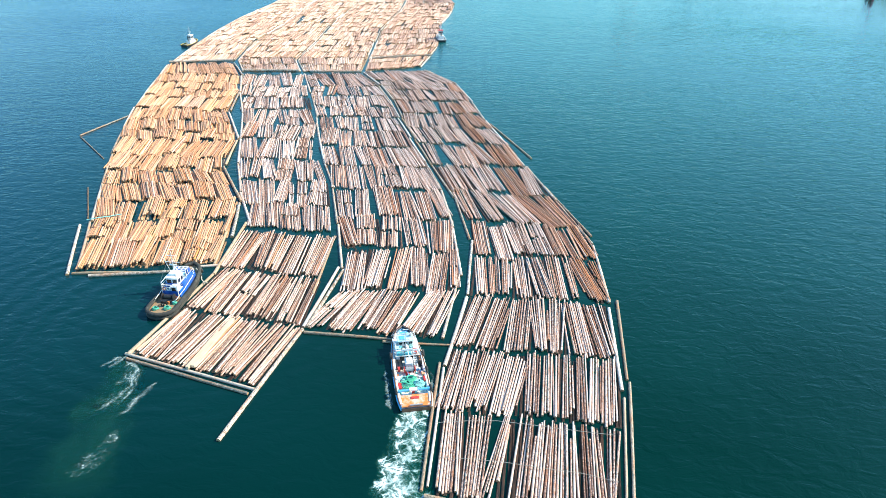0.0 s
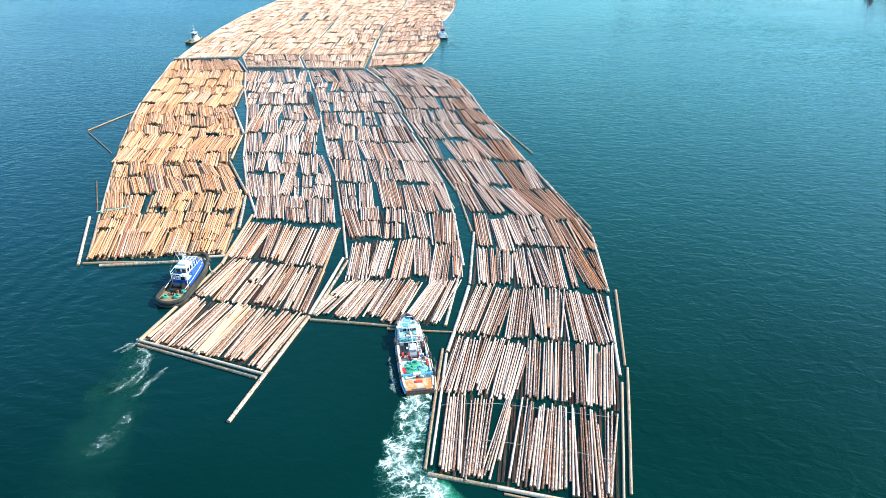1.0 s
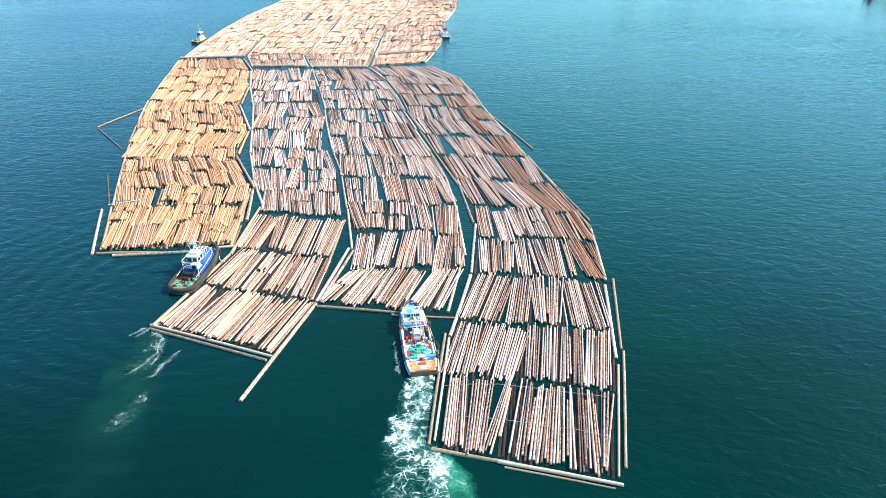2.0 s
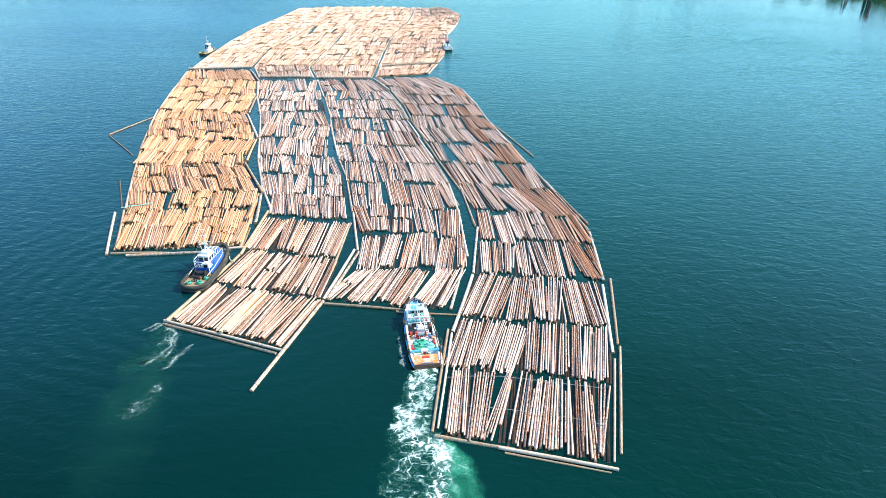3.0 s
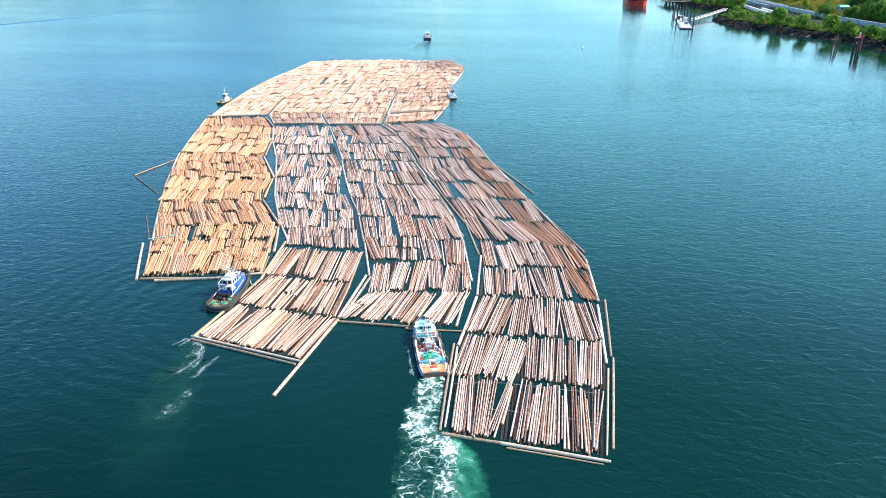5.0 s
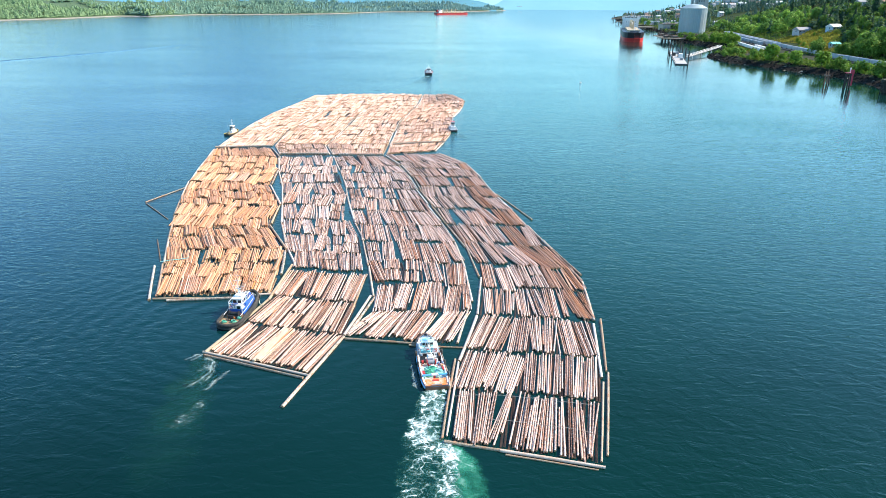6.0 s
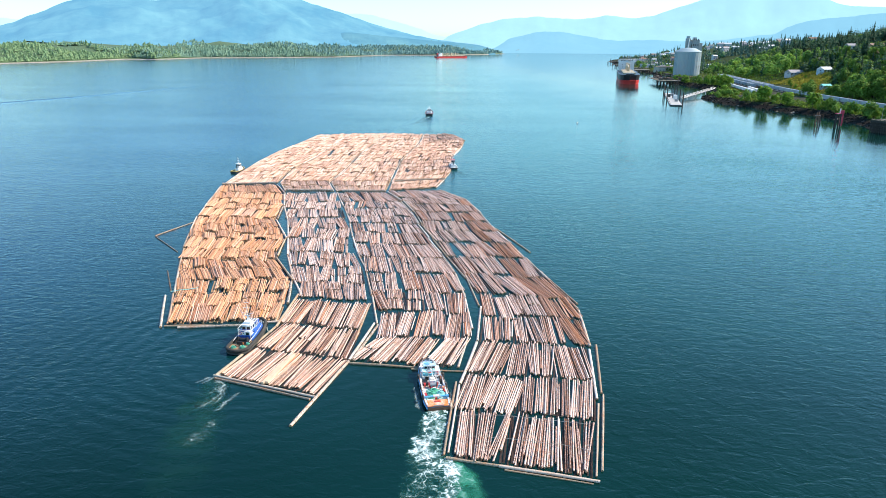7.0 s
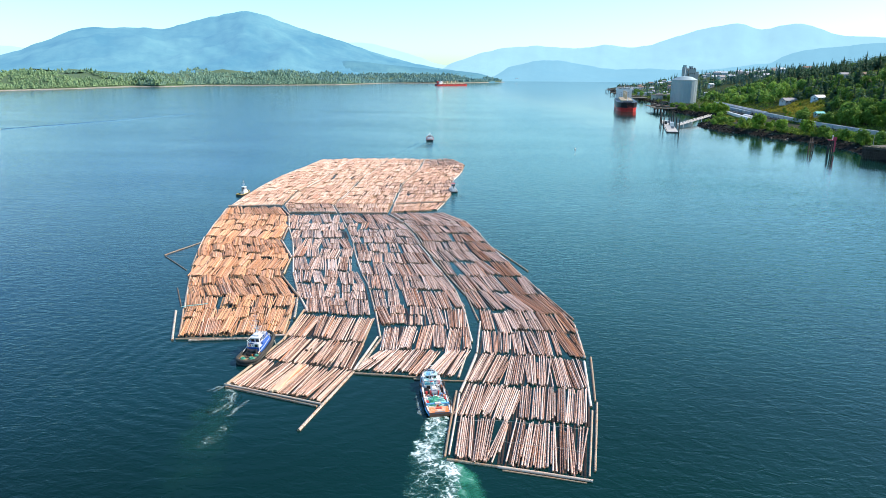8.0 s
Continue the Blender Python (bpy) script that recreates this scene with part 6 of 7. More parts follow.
def leaf_patch(name, label, material, stretches, seed, size):
    """Low ragged growth covering the ground: many small leaf sprays."""
    rng = np.random.default_rng(seed)
    verts, faces = [], []
    for count, y0, y1, d0, d1, tall in stretches:
        for k in range(count):
            y, d = rng.uniform(y0, y1), rng.uniform(d0, d1)
            x = shore_x(y) + d
            z, r = ground_height(x, y), rng.uniform(0.5, 1.0) * tall
            for j in range(5):
                o = len(verts)
                n = Vector(rng.normal(0, 1, 3)).normalized()
                u = n.orthogonal().normalized() * size * rng.uniform(0.6, 1.3)
                v = n.cross(u)
                p = Vector((x, y, z)) + Vector((rng.normal(0, 0.8) * r, rng.normal(0, 0.8) * r, abs(rng.normal(0.2, 0.5)) * r))
                verts += [tuple(p - u), tuple(p - v * 0.7), tuple(p + u), tuple(p + v * 0.7)]
                faces.append((o, o + 1, o + 2, o + 3))
    tagged(from_lists(name, verts, faces, material), label, "undergrowth", "", "stuff")


leaf_patch("undergrowth", "tangled green undergrowth between the trees", M_UNDER,
           ((4000, 430, 640, 92, 200, 2.6), (4000, 850, 1250, 95, 210, 3.5), (3000, 620, 900, 128, 240, 3.0), (2600, 395, 600, 13, 44, 1.6), (3500, 1020, 1800, 6, 160, 3.5), (700, 600, 1000, 12, 22, 1.4)), 5, 0.7)


def woods(name, label, places, material, tiers=3, sides=6, seed=3, broad=1.0, rounded=False):
    """Far conifers as one mesh: ragged tiers, uneven heights."""
    rng = np.random.default_rng(seed)
    tv, tf = [], []
    for t in range(tiers):
        o, z0, z1, r = len(tv), 0.12 + 0.27 * t, 0.52 + 0.24 * t, 0.24 - 0.06 * t
        for k in range(sides):
            a = 2 * math.pi * k / sides
            q = r * (1.0 if k % 2 else 0.62)
            tv.append((q * math.cos(a), q * math.sin(a), z0 + (0.07 if k % 2 == 0 else 0)))
        tv.append((0, 0, z1))
        tf += [(o + k, o + (k + 1) % sides, o + sides) for k in range(sides)]
    if rounded:
        tv, tf, rings = [], [], ((0.10, 0.20), (0.34, 0.36), (0.62, 0.34), (0.86, 0.20))
        for z, r in rings:
            tv += [(r * math.cos(2 * math.pi * (k + z) / sides), r * math.sin(2 * math.pi * (k + z) / sides), z) for k in range(sides)]
        tv.append((0.0, 0.0, 1.0))
        for j in range(len(rings) - 1):
            for k in range(sides):
                p, q, n0 = j * sides + k, j * sides + (k + 1) % sides, sides
                tf += [(p, q, p + n0), (q, q + n0, p + n0)]
        tf += [(len(tv) - 1 - sides + k, len(tv) - 1 - sides + (k + 1) % sides, len(tv) - 1) for k in range(sides)]
    tv, n = np.array(tv), len(places)
    a = rng.uniform(0, 6.28, n)
    h = places[:, 3] * rng.uniform(0.55, 1.35, n)
    w = h * rng.uniform(0.8, 1.35, n) * broad
    jit = rng.uniform(0.6, 1.3, (n, len(tv), 1))
    x = (tv[None, :, 0] * np.cos(a)[:, None] - tv[None, :, 1] * np.sin(a)[:, None]) * w[:, None] * jit[:, :, 0] + places[:, 0:1]
    y = (tv[None, :, 0] * np.sin(a)[:, None] + tv[None, :, 1] * np.cos(a)[:, None]) * w[:, None] * jit[:, :, 0] + places[:, 1:2]
    z = tv[None, :, 2] * h[:, None] * rng.uniform(0.86, 1.14, (n, len(tv))) + places[:, 2:3]
    verts = np.stack([x, y, z], -1).reshape(-1, 3)
    faces = (np.array(tf)[None] + (np.arange(n) * len(tv))[:, None, None]).reshape(-1, 3)
    ob = from_lists(name, verts.tolist(), faces.tolist(), material)
    tagged(ob, label, "forest", "", "stuff")


def hill_woods():
    near, far, domes, far_domes = [], [], [], []
    while len(near) + len(far) + len(domes) + len(far_domes) < 9300:
        y = rng_trees.uniform(420, 1500) if rng_trees.random() < 0.66 else rng_trees.uniform(1500, 3600)
        d = rng_trees.uniform(120 if y < 1050 else 25, 620)
        x = shore_x(y) + d
        cover = noise.noise((x * 0.011, y * 0.011, 3.3))
        if y > 1050 and cover < (-0.12 if d > 150 else -0.25) and d < 500:
            continue
        if y < 1050 and d < 240 and (cover < -0.1 or in_yard(x, y)):
            continue
        if 600 < y < 900 and d < 135 or math.hypot(x - 354, y - 1082) < 48 or (x < 385 and y < 1090):
            continue
        if 880 < y < 1230 and d < 200 and rng_trees.random() < 0.75:
            continue
        kind = noise.noise((x * 0.017, y * 0.017, 8.1)) + rng_trees.uniform(-0.35, 0.35)
        h = (20.0 if y < 1200 else 15.0) * (0.55 + 0.55 * rng_trees.random() ** 2)
        spot = (x, y, ground_height(x, y) - 0.5)
        if kind > (0.12 if d < 210 else 0.38):
            (domes if y < 1250 else far_domes).append((*spot, h * 0.6))
        else:
            (near if y < 1250 else far).append((*spot, h * 0.95))
    crowded("hillside_forest", "dark conifer forest covering the hillside", near, HILL_FIRS, M_CONIFER_FAR, 3)
    crowded("hillside_forest", "mixed green broadleaf woods on the hillside", domes, HILL_CROWNS, M_HILL_LEAF, 4)
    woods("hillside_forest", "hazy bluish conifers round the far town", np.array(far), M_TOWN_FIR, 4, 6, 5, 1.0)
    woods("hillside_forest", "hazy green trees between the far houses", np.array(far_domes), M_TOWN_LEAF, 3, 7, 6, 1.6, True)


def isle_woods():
    for name, s0, s1, count, material, label in (("island_forest", 0.08, 0.50, 7500, M_WOODS, "lightly hazed conifer forest on the low island"),
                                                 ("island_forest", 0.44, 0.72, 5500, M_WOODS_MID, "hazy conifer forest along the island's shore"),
                                                 ("island_forest", 0.66, 0.995, 6500, M_WOODS_FAR, "bluish hazed conifer forest on the island's far end")):
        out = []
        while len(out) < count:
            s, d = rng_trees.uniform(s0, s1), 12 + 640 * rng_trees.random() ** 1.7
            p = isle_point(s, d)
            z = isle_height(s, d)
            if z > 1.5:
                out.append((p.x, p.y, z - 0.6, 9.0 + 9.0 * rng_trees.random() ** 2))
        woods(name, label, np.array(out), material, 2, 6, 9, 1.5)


M_CONIFER_FAR = foliage("hill_conifers", (0.019, 0.055, 0.034), (0.074, 0.150, 0.070), 0.3, True)
M_HILL_LEAF = foliage("hill_leaves", (0.042, 0.098, 0.023), (0.176, 0.294, 0.058), 0.3, True)
# the town's two greens carry the distance haze in their colour
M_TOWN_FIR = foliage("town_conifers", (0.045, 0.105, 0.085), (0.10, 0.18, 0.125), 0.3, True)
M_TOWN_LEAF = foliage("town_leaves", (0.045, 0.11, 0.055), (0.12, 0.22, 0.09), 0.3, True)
hill_woods()
isle_woods()


leaf_patch("scrub", "yellow-green scrub on the slope above the tracks", M_SHRUB, ((4200, 640, 850, 92, 134, 1.9), (500, 640, 760, 20, 50, 1.0)), 31, 0.6)


def shore_rocks():
    rng, verts, faces = random.Random(12), [], []
    for k in range(1700):
        y = rng.uniform(380, 1300)
        x = shore_x(y) + rng.uniform(-2.5, 12) + 2.0
        r, o, z = 0.4 + 1.6 * rng.random() ** 3, len(verts), ground_height(x, y)
        for j in range(6):
            a = j * 1.047 + rng.uniform(-0.3, 0.3)
            q = r * rng.uniform(0.7, 1.2)
            verts.append((x + q * math.cos(a), y + q * math.sin(a), z - 0.3))
            verts.append((x + 0.6 * q * math.cos(a), y + 0.6 * q * math.sin(a), z + r * rng.uniform(0.35, 0.7)))
        for j in range(6):
            n = (j + 1) % 6
            faces.append((o + 2 * j, o + 2 * n, o + 2 * n + 1, o + 2 * j + 1))
        faces.append(tuple(o + 2 * j + 1 for j in range(6)))
    m = Mat("wet_shore_rock", 0.8)
    m.b.inputs["Specular IOR Level"].default_value = 0.12
    own = m.n.new("ShaderNodeNewGeometry").outputs["Random Per Island"]
    m.color(m.mix(own, (0.005, 0.005, 0.004), (0.026, 0.021, 0.016)))
    tagged(from_lists("shore_rocks", verts, faces, m.m), "dark boulders strewn along the waterline", "rocks", "", "stuff")


shore_rocks()


# ---- shore buildings and structures ----
def corrugated():
    m = Mat("galvanised_sheet", 0.58, 0.35)
    v = m.coord()
    n = m.noise(v, 0.12, 5, 0.6)
    n2 = m.noise(m.coord((1.2, 1.2, 0.05)), 0.6, 4, 0.6)
    c = m.mix(n, (0.24, 0.34, 0.34), (0.36, 0.44, 0.43))
    m.color(m.mix(m.math("MULTIPLY", n2, 0.5), c, (0.44, 0.47, 0.48)))
    return m.m


STEEL = corrugated()
CONCRETE = paint("weathered_concrete", (0.44, 0.42, 0.38), 0.85, 0, (0.22, 0.2, 0.18), 0.5, 0.15)
PILE = paint("tarred_timber", (0.055, 0.042, 0.034), 0.85, 0, (0.16, 0.12, 0.09), 0.5, 0.8)
TIMBER = paint("grey_timber", (0.30, 0.26, 0.20), 0.85, 0, (0.14, 0.12, 0.09), 0.5, 0.5)
CAR_GREY = paint("dull_white_railcar_paint", (0.40, 0.42, 0.43), 0.55, 0, (0.30, 0.24, 0.19), 0.5, 0.3)
CAR_BLUE = paint("pale_blue_railcar_paint", (0.28, 0.35, 0.40), 0.55, 0, (0.30, 0.24, 0.19), 0.4, 0.3)


def silo():
    s = thing("grain_silo", "huge round corrugated galvanised steel silo with conical roof", "silo", pose(354, 1082, 5))
    R, H = 20.5, 38.0
    bm = bmesh.new()
    n, rows = 96, 15
    rings = [[bm.verts.new(((R + (0.18 if k % 2 else 0)) * math.cos(2 * math.pi * k / n), (R + (0.18 if k % 2 else 0)) * math.sin(2 * math.pi * k / n), H * j / rows)) for k in range(n)] for j in range(rows + 1)]
    for a, b in zip(rings, rings[1:]):
        for k in range(n):
            bm.faces.new((a[k], a[(k + 1) % n], b[(k + 1) % n], b[k]))
    part("wall", bm, STEEL, s)
    part("roof", tubed([(0, 0, H), (0, 0, H + 5.2), (0, 0, H + 6.2)], R + 0.7, 48, False, 1.5), STEEL, s)
    for k in range(24):
        a = 2 * math.pi * k / 24
        part("stiffener", boxed(R - 0.05, R + 0.32, -0.12, 0.12, -1.0, H, 0, pose(0, 0, 0, 0, 0, math.degrees(a))), STEEL, s)
    for j in (0.0, 0.2, 0.4, 0.6, 0.8, 1.0):
        part("hoop", tubed([((R + 0.25) * math.cos(2 * math.pi * k / 64), (R + 0.15) * math.sin(2 * math.pi * k / 64), H * j + 0.2) for k in range(64)], 0.07, 5, True), CONCRETE, s)
    for k in range(24):
        a = 2 * math.pi * k / 24
        part("roof_rib", tubed([((R + 0.6) * math.cos(a), (R + 0.6) * math.sin(a), H + 0.1), (1.6 * math.cos(a), 1.6 * math.sin(a), H + 5.6)], 0.22, 5), CONCRETE, s)
    for k in range(4):
        part("roof_vent", drum(bmesh.new(), 8 * math.cos(1.57 * k + 0.6), 8 * math.sin(1.57 * k + 0.6), H + 3.2, H + 5.2, 0.8, 10), STEEL, s)
    return s


silo()


def elevator():
    e = thing("grain_elevator", "tall pale concrete elevator tower behind the silo", "tower", pose(409, 1250, 6))
    part("block", boxed(2, 15, 0, 16, 0, 57, 0.3), CONCRETE, e)
    part("annex", boxed(15.1, 21, 2, 14, 0, 51, 0.3), CONCRETE, e)
    part("penthouse", boxed(4, 10, 3, 10, 57, 61, 0.2), STEEL, e)
    part("leg_tower", boxed(-9, -2, 0, 9, 0, 59, 0.3), CONCRETE, e)
    part("spout", tubed([(-5, -0.5, 58), (-9, -10, 40)], 0.9, 8), STEEL, e)
    part("head_house", boxed(-8, -3, 1, 8, 59, 63, 0.2), STEEL, e)
    part("bridge", boxed(-2, 2, 3, 6, 48, 52, 0.1), STEEL, e)
    for j in range(6):
        for k in range(3):
            part("window", boxed(3.4 + 4 * k, 4.8 + 4 * k, -0.1, 0.15, 8 + 9.5 * j, 11 + 9.5 * j, 0.02), GLASS, e)


elevator()
DARK_RED = paint("dull_red_topsides", (0.36, 0.03, 0.03), 0.5, 0, (0.3, 0.1, 0.06), 0.4, 0.08)
RED_HULL = paint("red_antifouling", (0.74, 0.05, 0.04), 0.5, 0, (0.3, 0.06, 0.04), 0.3, 0.08)
BLACK_HULL = paint("black_topsides", (0.022, 0.022, 0.026), 0.45, 0, (0.1, 0.07, 0.06), 0.4, 0.08)
SHIP_WHITE = paint("ship_white", (0.80, 0.78, 0.74), 0.5, 0, (0.5, 0.36, 0.22), 0.3, 0.1)
TAN_STEEL = paint("tan_deck_gear", (0.56, 0.44, 0.28), 0.6, 0, (0.3, 0.2, 0.1), 0.4, 0.2)


def hull_band(ship, name, length, beam, z0, z1, flare0, flare1, material):
    bm = bmesh.new()
    n = 30
    cols = []
    for k in range(n + 1):
        s = k / n
        h = max(0.05, half_width(s, beam, 0.8, 0.82))
        cols.append([[bm.verts.new((side * h * f, s * length + (e if s > 0.85 else 0), z)) for f, z, e in ((flare0, z0, 0.0), (flare1, z1, 4.0 * (z1 - z0) / 10))] for side in (-1, 1)])
    for a, b in zip(cols, cols[1:]):
        for i in (0, 1):
            f = (a[i][0], a[i][1], b[i][1], b[i][0])
            bm.faces.new(f if i == 0 else f[::-1])
        bm.faces.new((a[0][1], a[1][1], b[1][1], b[0][1]))
    bm.faces.new((cols[0][0][0], cols[0][1][0], cols[0][1][1], cols[0][0][1]))
    bmesh.ops.recalc_face_normals(bm, faces=bm.faces)
    return part(name, bm, material, ship)


def bulk_carrier(label, m, length, beam, upper, red=9.0, top=18.0, house=(0.06, 0.16), cranes=4, tall=14.0):
    s = thing("cargo_ship", label, "ship", m)
    hull_band(s, "lower_hull", length, beam, -2.0, red, 0.93, 0.99, RED_HULL)
    hull_band(s, "upper_hull", length, beam, red + 0.01, top, 0.99, 1.02, upper)
    h = part("deckhouse", boxed(-beam * 0.42, beam * 0.42, length * house[0], length * house[1], top, top + tall, 0.3), SHIP_WHITE, s)
    part("bridge", boxed(-beam * 0.46, beam * 0.46, length * house[1] - 9, length * house[1] - 1, top + tall, top + tall + 3, 0.2), SHIP_WHITE, h)
    for k in range(9):
        part("window", boxed(-beam * 0.32 + beam * 0.072 * k, -beam * 0.32 + beam * 0.072 * k + 1.5, length * house[1] - 1.1, length * house[1] - 0.9, top + tall + 1, top + tall + 2.2), GLASS, h)
    for j in range(int((tall - 2) / 3.6)):
        for k in range(6):
            part("window", boxed(-beam * 0.26 + beam * 0.095 * k, -beam * 0.26 + beam * 0.095 * k + 0.6, length * house[1] - 0.05, length * house[1] + 0.1, top + 2.0 + 3.3 * j, top + 3.3 + 3.3 * j), GLASS, h)
    part("funnel", boxed(-3, 3, length * house[0] - 5, length * house[0] + 2, top + 2, top + tall + 3.5, 0.5), upper, s)
    part("mast", tubed([(0, length * house[1] - 5, top + tall + 3), (0, length * house[1] - 5, top + tall + 11)], 0.4, 8, False, 0.15), TAN_STEEL, s)
    for k in range(5):
        y = length * (0.22 + 0.135 * k)
        part("hatch_cover", boxed(-beam * 0.3, beam * 0.3, y, y + length * 0.095, top, top + 2.2, 0.15), TAN_STEEL, s)
    for k in range(cranes):
        y = length * (0.21 + 0.137 * k)
        c = part("crane", boxed(-1.6, 1.6, y - 1.6, y + 1.6, top, top + 13, 0.2), TAN_STEEL, s)
        part("jib", tubed([(0.8, y + 1, top + 11.5), (1.2, y + length * 0.11, top + 8.5)], 0.7, 6, False, 0.3), TAN_STEEL, c)
    part("foremast", tubed([(0, length * 0.93, top), (0, length * 0.93, top + 14)], 0.4, 8, False, 0.15), SHIP_WHITE, s)
    part("bulwark", boxed(-beam * 0.2, beam * 0.2, length * 0.9, length * 0.97, top, top + 1.4, 0.2), upper, s)


bulk_carrier("black and red bulk carrier moored at the terminal", pose(256, 1090, 0, 0, 0, 170.0), 188, 29, BLACK_HULL, 5.5, 13.0)
bulk_carrier("long red bulk carrier with white deckhouse at anchor", pose(-140, 2570, 0, 0, 0, -51), 150, 22, DARK_RED, 3.0, 5.5, tall=8.0)
bulk_carrier("small distant white ship in the channel", pose(250, 4020, 0, 0, 0, -80), 70, 12, SHIP_WHITE, 2.0, 6.0, (0.06, 0.2), 2, 8.0)


TIMBER_RED = paint("reddish_timber", (0.22, 0.11, 0.07), 0.85)
OLD_DECK = paint("mossy_dark_planking", (0.10, 0.085, 0.055), 0.9, 0, (0.05, 0.06, 0.02), 0.6, 0.12)


def piled_deck(name, label, category, m, width, depth, top, step=4.0, rail=False):
    d = thing(name, label, category, m)
    n = max(1, round(width / 1.2))
    part("deck", boxed(-width / 2, width / 2, 0, depth, top - 0.5, top, 0.06), OLD_DECK, d)
    part("cap_beam", boxed(-width / 2 - 0.3, width / 2 + 0.3, 0.1, 0.6, top - 1.1, top - 0.5, 0.05), PILE, d)
    for i in range(int(width / step) + 1):
        for j in range(min(4, int(depth / step) + 1)):
            x, y = -width / 2 + 0.4 + i * (width - 0.8) / max(1, int(width / step)), 0.4 + j * step
            part("post", drum(bmesh.new(), x, y, -3, top - 0.45, 0.32, 8), PILE, d)
    if rail:
        for i in range(int(width / 3) + 1):
            part("bull_rail_block", boxed(-width / 2 + 3 * i, -width / 2 + 3 * i + 0.4, 0.0, 0.5, top, top + 0.35), OLD_DECK, d)
        part("bull_rail", boxed(-width / 2, width / 2, 0.05, 0.45, top + 0.35, top + 0.65, 0.04), OLD_DECK, d)
    return d


piled_deck("wharf", "weathered timber wharf on dark piles beside the ship", "wharf", pose(273, 893, 0, 0, 0, -6), 26, 95, 6.0)
piled_deck("wharf", "low timber wharf on piles near the far terminal", "wharf", pose(330, 1290, 0, 0, 0, -10), 34, 70, 6.0)
pier = piled_deck("pier", "old timber pier on dark crowded piles", "pier", pose(272.4, 359.8, 0, 0, 0, -65), 40, 24, 8.2, 1.5, True)
for z in (2.2, 4.6, 6.6):
    part("waler", boxed(-20.2, 20.2, -0.15, 0.1, z, z + 0.45, 0.04), PILE, pier)
part("lamp_post", tubed([(-15, 3, 8.2), (-15, 3, 16.5)], 0.16, 8, False, 0.08), CONCRETE, pier, "pale lamp post")


def terminal_gear():
    """Dark stacks, a conveyor and sheds crowding the waterfront by the silo."""
    rng = random.Random(88)
    for k in range(26):
        y = rng.uniform(905, 1120)
        x = shore_x(y) + rng.uniform(-4, 26)
        if math.hypot(x - 354, y - 1082) < 27:
            continue
        w, d, h = rng.uniform(4, 12), rng.uniform(4, 9), rng.uniform(2, 6)
        s = thing("timber_stack", "dark stack of weathered timber on the waterfront", "timber stack", pose(x, y, ground_height(x, y) - 0.2, 0, 0, rng.uniform(-30, 30)), "waterfront stacks")
        for j in range(4):
            part("layer", boxed(-w / 2 + rng.uniform(0, 0.6), w / 2 - rng.uniform(0, 0.6), -d / 2, d / 2, h * j / 4 + 0.02, h * (j + 1) / 4 - 0.06, 0.05), rng.choice((PILE, OLD_DECK, TIMBER, TIMBER_RED)), s)
    for k in range(16):
        x, y = 273 + rng.uniform(-10, 10), 893 + rng.uniform(6, 80)
        w, h = rng.uniform(3, 8), rng.uniform(1.2, 4.0)
        s = thing("timber_stack", "dark stack of weathered timber on the wharf", "timber stack", pose(x + (y - 893) * 0.1, y, 6.0, 0, 0, rng.uniform(-20, 20)), "waterfront stacks")
        for j in range(3):
            part("layer", boxed(-w / 2 + rng.uniform(0, 0.5), w / 2 - rng.uniform(0, 0.5), -2.0, 2.0, h * j / 3 + 0.02, h * (j + 1) / 3 - 0.05, 0.05), rng.choice((PILE, OLD_DECK, TIMBER, TIMBER_RED)), s)
    for k in range(34):
        y = rng.uniform(1130, 2300)
        x = shore_x(y) + rng.uniform(-8, 14)
        d = thing("mooring_pile", "dark timber mooring pile at the water's edge", "mooring pile", pose(x, y, -2), "waterfront piles")
        part("post", drum(bmesh.new(), 0, 0, -1, rng.uniform(7, 11), 0.7, 8), PILE, d)
    for y, off, w, dp in ((1420, -14, 40, 22), (1640, -16, 60, 26), (1900, -18, 46, 26)):
        piled_deck("wharf", "dark timber wharf on piles along the far waterfront", "wharf", pose(shore_x(y) + off + w / 2, y, 0, 0, 0, -12), w, dp, 6.0, 7.0)


